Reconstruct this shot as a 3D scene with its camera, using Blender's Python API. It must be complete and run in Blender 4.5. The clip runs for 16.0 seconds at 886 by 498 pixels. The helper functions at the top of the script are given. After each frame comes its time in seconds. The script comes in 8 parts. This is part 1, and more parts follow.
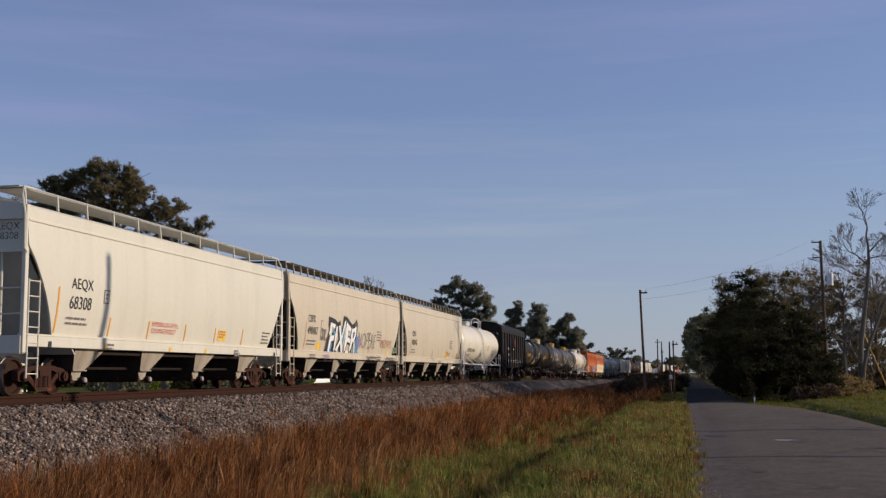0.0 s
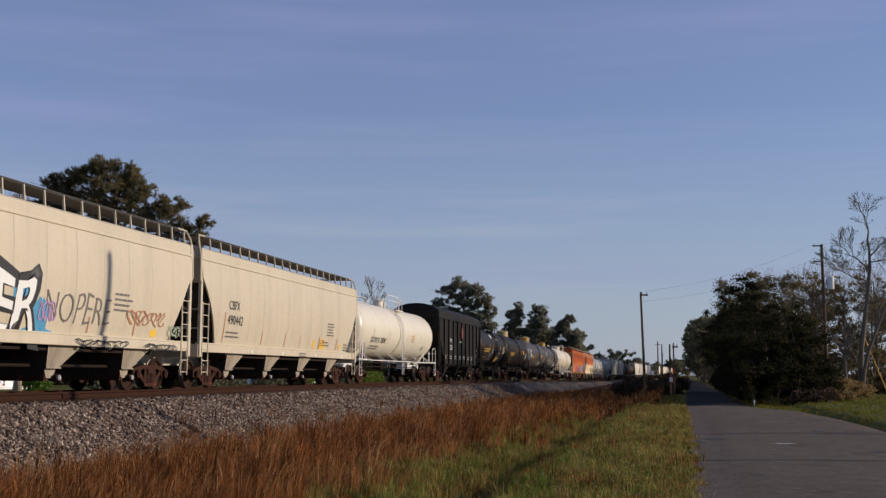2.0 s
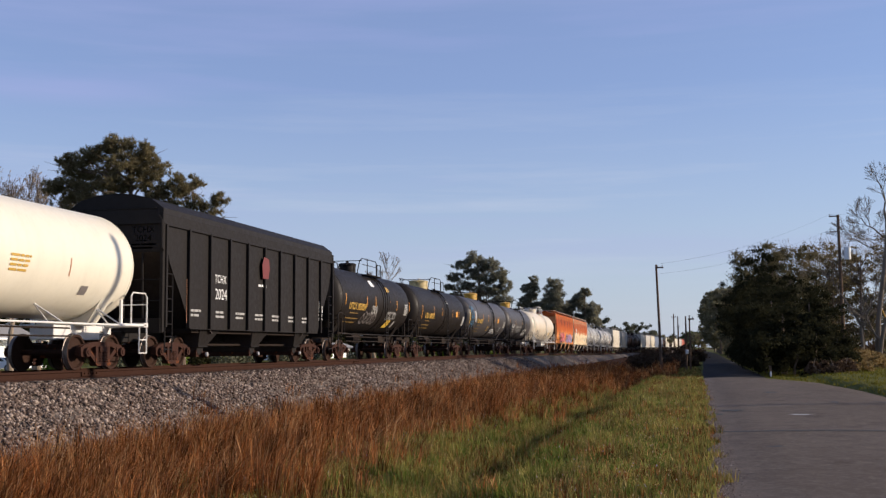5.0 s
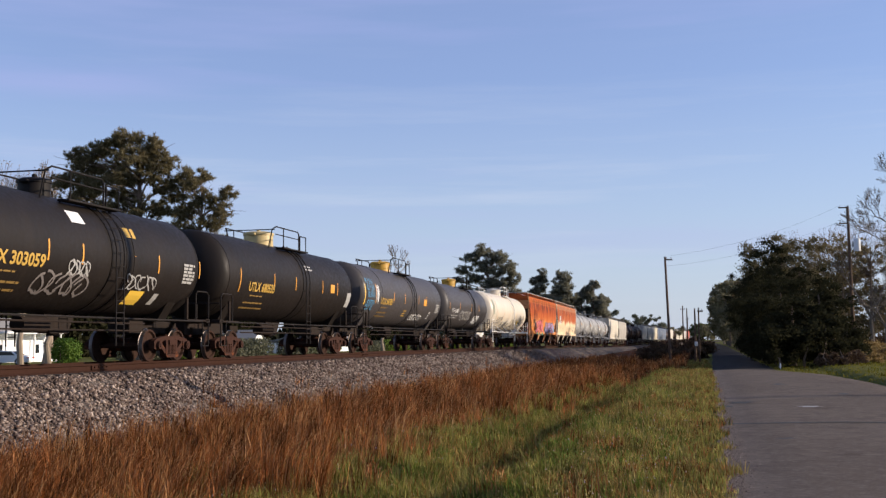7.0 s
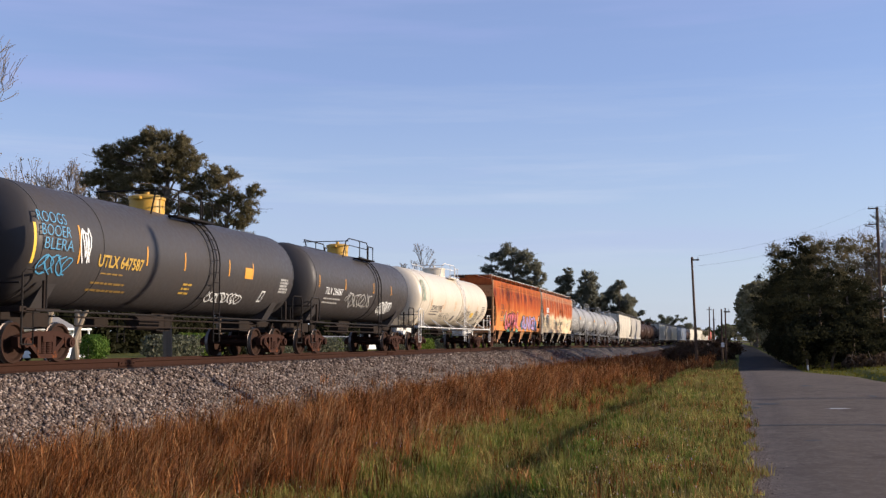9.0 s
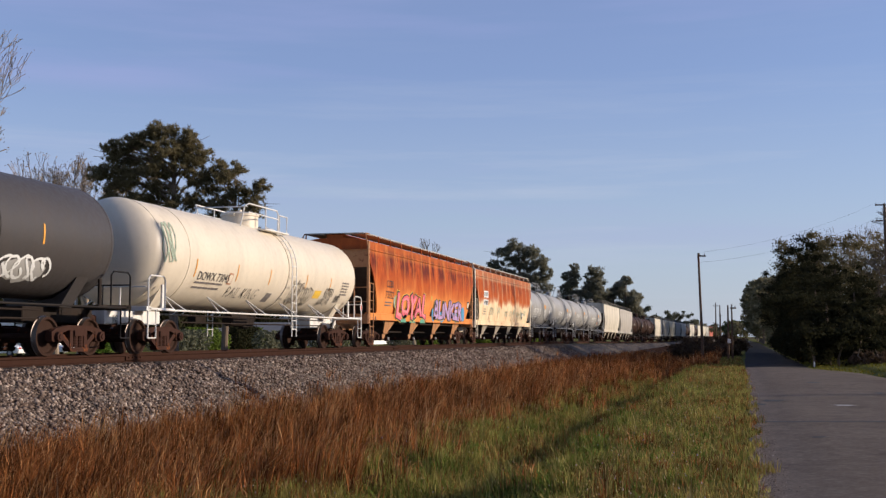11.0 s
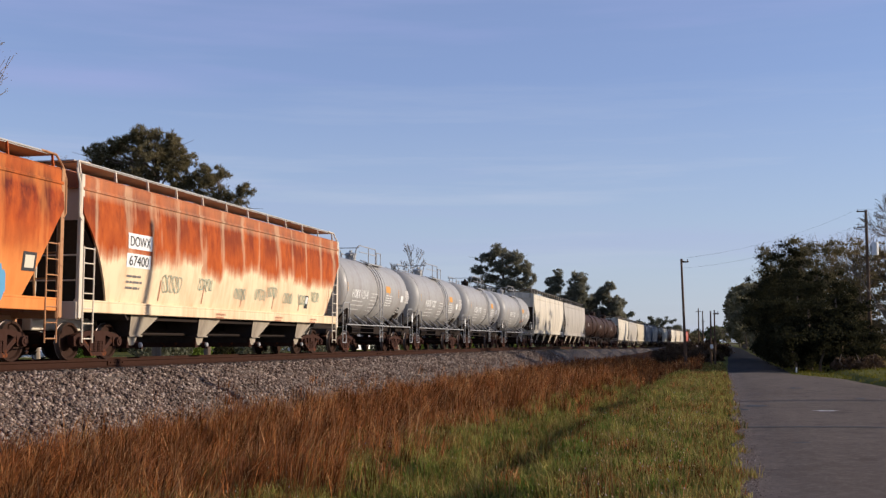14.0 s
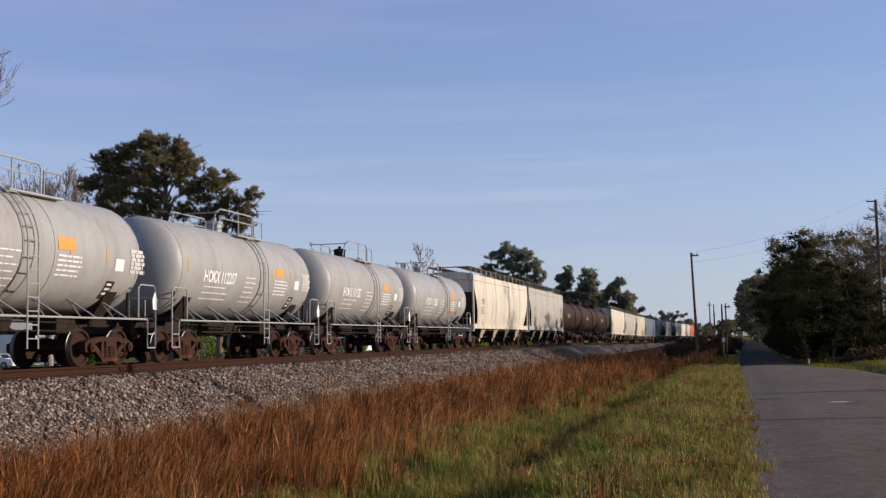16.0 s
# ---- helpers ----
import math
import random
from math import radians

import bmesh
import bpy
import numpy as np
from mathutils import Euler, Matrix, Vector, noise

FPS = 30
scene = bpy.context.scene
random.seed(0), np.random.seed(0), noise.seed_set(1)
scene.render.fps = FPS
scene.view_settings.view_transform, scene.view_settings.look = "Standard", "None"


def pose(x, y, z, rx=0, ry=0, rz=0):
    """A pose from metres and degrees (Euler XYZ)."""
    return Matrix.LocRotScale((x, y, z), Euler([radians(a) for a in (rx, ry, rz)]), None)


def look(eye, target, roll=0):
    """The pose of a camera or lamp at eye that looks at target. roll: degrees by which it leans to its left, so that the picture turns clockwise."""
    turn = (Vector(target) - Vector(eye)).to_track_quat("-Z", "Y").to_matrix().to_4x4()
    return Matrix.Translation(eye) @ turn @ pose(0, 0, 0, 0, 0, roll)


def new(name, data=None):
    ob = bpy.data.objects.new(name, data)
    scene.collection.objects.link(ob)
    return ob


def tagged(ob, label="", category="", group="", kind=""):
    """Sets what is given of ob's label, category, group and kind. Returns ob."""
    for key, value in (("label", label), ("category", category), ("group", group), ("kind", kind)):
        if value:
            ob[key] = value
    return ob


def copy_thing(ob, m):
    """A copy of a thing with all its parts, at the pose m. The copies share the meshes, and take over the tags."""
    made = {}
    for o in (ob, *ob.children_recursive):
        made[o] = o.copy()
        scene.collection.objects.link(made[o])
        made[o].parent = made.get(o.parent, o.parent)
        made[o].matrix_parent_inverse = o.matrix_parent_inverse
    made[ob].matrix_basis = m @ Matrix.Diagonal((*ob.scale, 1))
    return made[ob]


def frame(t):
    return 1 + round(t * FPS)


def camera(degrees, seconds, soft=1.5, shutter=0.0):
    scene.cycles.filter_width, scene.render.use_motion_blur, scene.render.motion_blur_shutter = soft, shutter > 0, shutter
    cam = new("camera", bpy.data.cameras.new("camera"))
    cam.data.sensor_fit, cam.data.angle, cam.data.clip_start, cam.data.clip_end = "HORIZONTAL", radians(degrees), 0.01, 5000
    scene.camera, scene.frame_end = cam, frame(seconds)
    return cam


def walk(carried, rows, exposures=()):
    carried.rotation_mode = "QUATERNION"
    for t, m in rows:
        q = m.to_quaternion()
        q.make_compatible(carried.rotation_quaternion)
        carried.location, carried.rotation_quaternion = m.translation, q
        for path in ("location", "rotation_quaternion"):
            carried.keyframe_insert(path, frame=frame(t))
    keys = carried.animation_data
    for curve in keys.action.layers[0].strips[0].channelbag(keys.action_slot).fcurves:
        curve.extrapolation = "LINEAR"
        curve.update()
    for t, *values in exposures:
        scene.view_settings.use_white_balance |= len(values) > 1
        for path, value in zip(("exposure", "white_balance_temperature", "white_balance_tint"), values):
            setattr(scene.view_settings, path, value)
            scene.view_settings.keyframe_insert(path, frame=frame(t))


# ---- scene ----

cam = camera(43.0, 16.0, soft=1.35)
EYE = (0.0, 0.0, 1.6)
# seconds, yaw, pitch, roll of the hand-held camera, which stands at the road's edge
TURNS = [
    (0.0, 11.50, 6.32, 0.28),
    (0.5, 11.52, 6.25, 0.01),
    (1.0, 11.20, 6.32, -0.12),
    (1.5, 11.24, 6.51, -0.11),
    (2.0, 11.50, 6.35, -0.19),
    (2.5, 12.31, 6.24, 0.30),
    (3.0, 12.62, 5.77, 0.45),
    (3.5, 12.62, 5.29, 0.42),
    (4.0, 12.47, 5.25, 0.26),
    (4.5, 12.31, 5.18, 0.38),
    (7.0, 12.76, 4.71, 0.54),
    (7.5, 13.48, 4.66, 0.55),
    (8.0, 13.94, 4.65, 0.37),
    (8.5, 14.01, 4.64, 0.21),
    (9.0, 14.04, 4.66, 0.12),
    (11.5, 14.54, 4.21, -0.14),
    (12.0, 14.87, 3.74, -0.02),
    (12.5, 15.02, 3.89, 0.12),
    (13.0, 14.55, 4.13, 0.08),
    (13.5, 13.82, 4.65, 0.07),
    (14.0, 13.51, 4.69, -0.14),
    (14.5, 13.22, 4.72, 0.41),
    (15.0, 13.16, 4.64, 0.49),
    (15.5, 13.80, 4.64, 1.01),
    (16.0, 14.08, 4.64, 1.02),
]
walk(cam, [(t, pose(*EYE, 90 + pitch, roll, yaw)) for t, yaw, pitch, roll in TURNS],
     exposures=[(t, e, 6100, 16) for t, e in ((0.0, -0.22), (2.0, -0.22), (3.5, 0.0), (4.7, 0.2), (6.8, 0.38), (9.0, 0.4), (11.5, 0.13), (12.5, 0.2), (14.0, 0.2), (16.0, 0.2))])

# ---- light ----
SUN_AZ, SUN_EL = 15.0, 17.0  # degrees from +x towards +y, and above the ground
world = bpy.data.worlds.new("sky")
scene.world = world
world.use_nodes = True
wn, wl = world.node_tree.nodes, world.node_tree.links
sky = wn.new("ShaderNodeTexSky")
sky.sky_type, sky.sun_disc = "NISHITA", False
sky.sun_elevation, sky.sun_rotation = radians(SUN_EL), radians(90 - SUN_AZ)
sky.air_density, sky.dust_density, sky.ozone_density = 1.0, 0.4, 3.2
# a thin veil of high cloud in front of the clear sky
cloud_at = wn.new("ShaderNodeTexCoord")
cloud_map = wn.new("ShaderNodeMapping")
cloud_map.inputs["Scale"].default_value = (1.0, 1.6, 12.0)
cloud_noise = wn.new("ShaderNodeTexNoise")
cloud_noise.inputs["Scale"].default_value, cloud_noise.inputs["Detail"].default_value = 1.6, 6.0
cloud_ramp = wn.new("ShaderNodeMapRange")
for k, v in (("From Min", 0.46), ("From Max", 0.70), ("To Min", 0.36), ("To Max", 0.74)):
    cloud_ramp.inputs[k].default_value = v
veil = wn.new("ShaderNodeMix")
veil.data_type = "RGBA"
veil.inputs[7].default_value = (2.75, 3.05, 4.9, 1)
wl.new(cloud_at.outputs["Generated"], cloud_map.inputs["Vector"])
wl.new(cloud_map.outputs[0], cloud_noise.inputs["Vector"])
wl.new(cloud_noise.outputs[0], cloud_ramp.inputs["Value"])
# faint white wisps drawn out along it
wisp_map = wn.new("ShaderNodeMapping")
wisp_map.inputs["Scale"].default_value = (1.0, 1.3, 17.0)
wisp_map.inputs["Rotation"].default_value = (0.05, 0.10, 0.4)
wisp_noise = wn.new("ShaderNodeTexNoise")
wisp_noise.inputs["Scale"].default_value, wisp_noise.inputs["Detail"].default_value, wisp_noise.inputs["Roughness"].default_value = 1.9, 9.0, 0.62
wisp_ramp = wn.new("ShaderNodeMapRange")
for k, v in (("From Min", 0.50), ("From Max", 0.74), ("To Min", 0.0), ("To Max", 0.46)):
    wisp_ramp.inputs[k].default_value = v
wisps = wn.new("ShaderNodeMix")
wisps.data_type = "RGBA"
wisps.inputs[7].default_value = (4.4, 4.7, 5.2, 1)
wl.new(cloud_at.outputs["Generated"], wisp_map.inputs["Vector"])
wl.new(wisp_map.outputs[0], wisp_noise.inputs["Vector"])
wl.new(wisp_noise.outputs[0], wisp_ramp.inputs["Value"])
# the veil thins out overhead
low = wn.new("ShaderNodeSeparateXYZ")
thin = wn.new("ShaderNodeMapRange")
for k, v in (("From Min", 0.30), ("From Max", 0.75), ("To Min", 1.0), ("To Max", 0.25)):
    thin.inputs[k].default_value = v
veil_k = wn.new("ShaderNodeMath")
veil_k.operation = "MULTIPLY"
wl.new(cloud_at.outputs["Generated"], low.inputs[0])
wl.new(low.outputs[2], thin.inputs["Value"])
wl.new(cloud_ramp.outputs[0], veil_k.inputs[0])
wl.new(thin.outputs[0], veil_k.inputs[1])
wl.new(veil_k.outputs[0], veil.inputs[0])
# the wisps keep to the lower sky
wisp_low = wn.new("ShaderNodeMapRange")
for k, v in (("From Min", 0.12), ("From Max", 0.25), ("To Min", 1.0), ("To Max", 0.12)):
    wisp_low.inputs[k].default_value = v
wisp_k = wn.new("ShaderNodeMath")
wisp_k.operation = "MULTIPLY"
wl.new(low.outputs[2], wisp_low.inputs["Value"])
wl.new(wisp_ramp.outputs[0], wisp_k.inputs[0])
wl.new(wisp_low.outputs[0], wisp_k.inputs[1])
wl.new(wisp_k.outputs[0], wisps.inputs[0])
wl.new(sky.outputs[0], veil.inputs[6])
# pale haze low over the horizon
haze_at = wn.new("ShaderNodeMapRange")
for k, v in (("From Min", 0.0), ("From Max", 0.23), ("To Min", 0.58), ("To Max", 0.0)):
    haze_at.inputs[k].default_value = v
haze = wn.new("ShaderNodeMix")
haze.data_type = "RGBA"
haze.inputs[7].default_value = (3.75, 4.25, 4.6, 1)
wl.new(low.outputs[2], haze_at.inputs["Value"])
wl.new(haze_at.outputs[0], haze.inputs[0])
wl.new(veil.outputs[2], wisps.inputs[6])
wl.new(wisps.outputs[2], haze.inputs[6])
wl.new(haze.outputs[2], wn["Background"].inputs[0])
wn["Background"].inputs[1].default_value = 0.12
sun = new("sun", bpy.data.lights.new("sun", "SUN"))
sun.data.energy, sun.data.angle, sun.data.color = 4.7, radians(0.53), (1.0, 0.845, 0.62)
sd = Vector((math.cos(radians(SUN_AZ)) * math.cos(radians(SUN_EL)), math.sin(radians(SUN_AZ)) * math.cos(radians(SUN_EL)), math.sin(radians(SUN_EL))))
sun.matrix_world = look(tuple(sd * 50), (0, 0, 0))

import itertools

# ---- helpers of this scene ----
Z_AXIS = Vector((0, 0, 1))


def to_mesh(bm, name, mats, smooth=False, auto=False):
    bmesh.ops.recalc_face_normals(bm, faces=bm.faces)
    me = bpy.data.meshes.new(name)
    bm.to_mesh(me)
    bm.free()
    for m in mats if isinstance(mats, (list, tuple)) else [mats]:
        me.materials.append(m)
    if smooth:
        me.polygons.foreach_set("use_smooth", [True] * len(me.polygons))
        if auto:
            me.set_sharp_from_angle(angle=radians(35))
    return me


def part(name, data, material, parent, label="", at=None, smooth=False):
    """Links a bmesh, or a mesh that is shared, as one object under a thing or a part."""
    me = data if isinstance(data, bpy.types.Mesh) else to_mesh(data, name, material, smooth, smooth)
    ob = new(name, me)
    ob.parent = parent
    if at is not None:
        ob.matrix_basis = at
    if label:
        tagged(ob, label)
    return ob


def thing(name, label, category, at=None, group="", kind=""):
    ob = tagged(new(name), label, category, group, kind)
    ob.empty_display_size = 0.2
    if at is not None:
        ob.matrix_basis = at
    return ob


def block(bm, lo, hi, bevel=0.0, m=None):
    """A box with chamfered edges."""
    lo, hi = Vector(lo), Vector(hi)
    c, h = (lo + hi) / 2, (hi - lo) / 2
    b = min(bevel, 0.45 * min(abs(h.x), abs(h.y), abs(h.z)))
    if b <= 0:
        v = [bm.verts.new(c + Vector((x * h.x, y * h.y, z * h.z))) for x, y, z in itertools.product((-1, 1), repeat=3)]
        for f in ((0, 1, 3, 2), (4, 6, 7, 5), (0, 4, 5, 1), (2, 3, 7, 6), (0, 2, 6, 4), (1, 5, 7, 3)):
            bm.faces.new([v[i] for i in f])
        return bm
    V = {}
    for s in itertools.product((-1, 1), repeat=3):
        for k in range(3):
            p = Vector([s[i] * (h[i] if i == k else h[i] - b) for i in range(3)])
            V[s, k] = bm.verts.new(c + p)
    for k in range(3):
        a, d = [i for i in range(3) if i != k]
        for g in (-1, 1):
            quad = []
            for sa, sb in ((-1, -1), (1, -1), (1, 1), (-1, 1)):
                s = [0, 0, 0]
                s[k], s[a], s[d] = g, sa, sb
                quad.append(V[tuple(s), k])
            bm.faces.new(quad)
        for sa, sb in itertools.product((-1, 1), repeat=2):
            ends = []
            for g in (-1, 1):
                s = [0, 0, 0]
                s[k], s[a], s[d] = g, sa, sb
                ends.append(tuple(s))
            bm.faces.new((V[ends[0], a], V[ends[1], a], V[ends[1], d], V[ends[0], d]))
    for s in itertools.product((-1, 1), repeat=3):
        bm.faces.new((V[s, 0], V[s, 1], V[s, 2]))
    return bm


def tube(bm, p, q, r, r2=None, seg=8, cap=True):
    """A straight tapering rod."""
    p, q = Vector(p), Vector(q)
    d = q - p
    if d.length < 1e-6:
        return bm
    r2 = r if r2 is None else r2
    side = d.cross(Z_AXIS if abs(d.z) < 0.9 * d.length else Vector((1, 0, 0))).normalized()
    up = side.cross(d).normalized()
    ring = [side * math.cos(2 * math.pi * j / seg) + up * math.sin(2 * math.pi * j / seg) for j in range(seg)]
    lo = [bm.verts.new(p + v * r) for v in ring]
    hi = [bm.verts.new(q + v * r2) for v in ring]
    for j in range(seg):
        k = (j + 1) % seg
        bm.faces.new((lo[j], lo[k], hi[k], hi[j]))
    if cap:
        bm.faces.new(lo[::-1])
        bm.faces.new(hi)
    return bm


def pipe(bm, pts, r, seg=6):
    """A bent rod through the points, with mitred corners."""
    pts = [Vector(p) for p in pts]
    rings = []
    for i, p in enumerate(pts):
        a = (p - pts[i - 1]).normalized() if i else (pts[1] - p).normalized()
        b = (pts[i + 1] - p).normalized() if i + 1 < len(pts) else a
        t = (a + b).normalized()
        side = t.cross(Z_AXIS if abs(t.z) < 0.9 else Vector((1, 0, 0))).normalized()
        if rings and side.dot(last) < 0:
            side = -side
        last = side
        up = side.cross(t).normalized()
        k = 1 / max(0.5, t.dot(a))
        rings.append([bm.verts.new(p + (side * math.cos(w) + up * math.sin(w)) * r * (k ** 0.5)) for w in [2 * math.pi * j / seg for j in range(seg)]])
    for r0, r1 in zip(rings, rings[1:]):
        for j in range(seg):
            bm.faces.new((r0[j], r0[(j + 1) % seg], r1[(j + 1) % seg], r1[j]))
    bm.faces.new(rings[0])
    bm.faces.new(rings[-1][::-1])
    return bm


def lathe(bm, profile, axis="y", seg=32, centre=(0, 0, 0)):
    """Turns (along, radius) pairs about an axis."""
    c = Vector(centre)
    rings = []
    for a, r in profile:
        ring = []
        for j in range(seg):
            w = 2 * math.pi * j / seg
            u, v = r * math.cos(w), r * math.sin(w)
            ring.append(bm.verts.new(c + Vector({"y": (u, a, v), "x": (a, u, v), "z": (u, v, a)}[axis])))
        rings.append(ring)
    for r0, r1 in zip(rings, rings[1:]):
        for j in range(seg):
            bm.faces.new((r0[j], r0[(j + 1) % seg], r1[(j + 1) % seg], r1[j]))
    bm.faces.new(rings[0])
    bm.faces.new(rings[-1][::-1])
    return bm


def prism(bm, outline, x0, x1, axis="x"):
    """Pushes an outline in (y, z) from x0 to x1 (or (x, z) along y)."""
    f = (lambda a, p: (a, p[0], p[1])) if axis == "x" else (lambda a, p: (p[0], a, p[1]))
    lo = [bm.verts.new(f(x0, p)) for p in outline]
    hi = [bm.verts.new(f(x1, p)) for p in outline]
    n = len(outline)
    for i in range(n):
        bm.faces.new((lo[i], lo[(i + 1) % n], hi[(i + 1) % n], hi[i]))
    bm.faces.new(lo[::-1])
    bm.faces.new(hi)
    return bm


# ---- lettering, set once ----
TYPE = {}


def set_type(s, size=1.0, fat=0.0, shear=0.0):
    """Turns words into a flat mesh, once for each setting."""
    cu = bpy.data.curves.new("lettering", "FONT")
    cu.body, cu.size, cu.offset, cu.shear = s, size, fat, shear
    cu.align_x, cu.align_y, cu.resolution_u = "CENTER", "CENTER", 3
    tmp = bpy.data.objects.new("lettering", cu)
    scene.collection.objects.link(tmp)
    dg = bpy.context.evaluated_depsgraph_get()
    dg.update()
    TYPE[s, size, fat, shear] = bpy.data.meshes.new_from_object(tmp.evaluated_get(dg))
    bpy.data.objects.remove(tmp)


for setting in (
    ('LOYAL', 1.42, 0.105, 0.2),
    ('LOYAL', 1.42, 0.095, 0.2),
    ('LOYAL', 1.42, 0.06, 0.2),
    ('LOYAL', 1.42, 0.005, 0.2),
    ('BLINKER', 1.15, 0.085, 0.1),
    ('BLINKER', 1.15, 0.07, 0.1),
    ('BLINKER', 1.15, 0.04, 0.1),
    ('BLINKER', 1.15, -0.008, 0.1),
    ('DOWX', 0.4),
    ('67400', 0.4),
    ('HAMMERING ON CAR WILL', 0.2),
    ('CONTAMINATE PRODUCT', 0.2),
    ('HOKX 112141', 0.36, 0.012, 0.0),
    ('HOKX 111557', 0.36, 0.012, 0.0),
    ('2024', 0.26),
    ('2024', 0.3),
    ('490442', 0.5),
    ('490487', 0.5),
    ('68308', 0.24),
    ('68308', 0.5),
    ('73322', 0.46),
    ('AEQX', 0.24),
    ('AEQX', 0.5),
    ('BLERA', 0.42, -0.005, 0.1),
    ('BOOER', 0.42, -0.005, 0.1),
    ('CBFX', 0.45),
    ('CBFX', 0.5),
    ('CCBX', 0.46),
    ('DOWX 70091', 0.34),
    ('DOWX 73045', 0.36),
    ('FIXER', 1.55, 0.018, 0.12),
    ('FIXER', 1.55, 0.075, 0.12),
    ('HOKX 111286', 0.36, 0.012, 0.0),
    ('HOKX 112207', 0.36, 0.012, 0.0),
    ('NOPERE', 0.62, -0.012, 0.1),
    ('RAIL KING', 0.62, -0.016, 0.0),
    ('ROOGS', 0.42, -0.005, 0.1),
    ('TCHX', 0.26),
    ('TILX 264067', 0.34),
    ('UTLX 303059', 0.42, 0.012),
    ('UTLX 647587', 0.42, 0.012),
    ('UTLX 680535', 0.42, 0.012),
):
    set_type(*(setting + (0.0, 0.0))[:4])


# ---- materials ----
class Nodes:
    """A short way to write a node material."""

    def __init__(self, name):
        self.m = bpy.data.materials.new(name)
        self.m.use_nodes = True
        self.t = self.m.node_tree
        self.b = self.t.nodes["Principled BSDF"]

    def n(self, kind, **inputs):
        node = self.t.nodes.new("ShaderNode" + kind)
        for k, v in inputs.items():
            k = k.replace("_", " ")
            if isinstance(v, bpy.types.NodeSocket):
                self.t.links.new(v, node.inputs[k])
            else:
                node.inputs[k].default_value = v
        return node

    def coords(self, scale=(1, 1, 1), which="Object"):
        c = self.t.nodes.new("ShaderNodeTexCoord")
        return self.n("Mapping", Vector=c.outputs[which], Scale=scale).outputs[0]

    def noise(self, scale, detail=4.0, rough=0.55, stretch=(1, 1, 1), which="Object"):
        return self.n("TexNoise", Vector=self.coords(stretch, which), Scale=scale, Detail=detail, Roughness=rough).outputs[0]

    def ramp(self, fac, stops):
        r = self.t.nodes.new("ShaderNodeValToRGB")
        self.t.links.new(fac, r.inputs[0])
        while len(r.color_ramp.elements) < len(stops):
            r.color_ramp.elements.new(0.5)
        for e, (p, c) in zip(r.color_ramp.elements, stops):
            e.position = p
            e.color = (*c, 1) if isinstance(c, tuple) else (c, c, c, 1)
        return r.outputs[0]

    def mix(self, fac, a, b, mode="MIX"):
        x = self.t.nodes.new("ShaderNodeMix")
        x.data_type, x.blend_type = "RGBA", mode
        for i, v in ((0, fac), (6, a), (7, b)):
            if isinstance(v, bpy.types.NodeSocket):
                self.t.links.new(v, x.inputs[i])
            elif i == 0:
                x.inputs[0].default_value = v
            else:
                x.inputs[i].default_value = (*v, 1)
        return x.outputs[2]

    def math(self, op, a, b=0.0, c=0.0):
        x = self.t.nodes.new("ShaderNodeMath")
        x.operation = op
        for i, v in enumerate((a, b, c)):
            if isinstance(v, bpy.types.NodeSocket):
                self.t.links.new(v, x.inputs[i])
            else:
                x.inputs[i].default_value = v
        return x.outputs[0]

    def done(self, colour, rough=0.6, metal=0.0, bump=None, strength=0.3, distance=0.02, gloss=0.5):
        self.b.inputs["Specular IOR Level"].default_value = gloss
        for k, v in (("Base Color", colour), ("Roughness", rough), ("Metallic", metal)):
            if isinstance(v, bpy.types.NodeSocket):
                self.t.links.new(v, self.b.inputs[k])
            else:
                self.b.inputs[k].default_value = (*v, 1) if isinstance(v, tuple) else v
        if bump is not None:
            bn = self.n("Bump", Height=bump, Strength=strength, Distance=distance)
            self.t.links.new(bn.outputs[0], self.b.inputs["Normal"])
        return self.m


def paint(name, col, rough=0.45, dirt=0.35, dirt_col=(0.10, 0.075, 0.05), rust=0.0, streak=0.4, gloss=0.5):
    """Weathered paint on steel: uneven tone, run-off streaks, grime and small rust spots."""
    s = Nodes(name)
    big = s.noise(0.35, 5, 0.6)
    runs = s.noise(1.0, 4, 0.6, (2.2, 2.2, 0.12))
    fine = s.noise(7, 5, 0.65)
    tone = s.mix(s.math("MULTIPLY", s.ramp(big, [(0.35, 0.0), (0.75, 1.0)]), dirt * 0.45), col, dirt_col)
    tone = s.mix(s.math("MULTIPLY", s.ramp(runs, [(0.48, 0.0), (0.72, 1.0)]), dirt * streak), tone, dirt_col)
    tone = s.mix(s.math("MULTIPLY", s.ramp(fine, [(0.5, 0.0), (0.8, 1.0)]), dirt * 0.3), tone, dirt_col)
    if rust:
        spots = s.ramp(s.noise(3.5, 6, 0.7), [(0.62 - rust * 0.2, 0.0), (0.7 - rust * 0.2, 1.0)])
        tone = s.mix(spots, tone, (0.16, 0.05, 0.018))
    wob = s.noise(0.9, 2, 0.4)
    return s.done(tone, s.ramp(fine, [(0.3, rough - 0.08), (0.8, rough + 0.2)]), 0.0, wob, 0.25, 0.02, gloss)


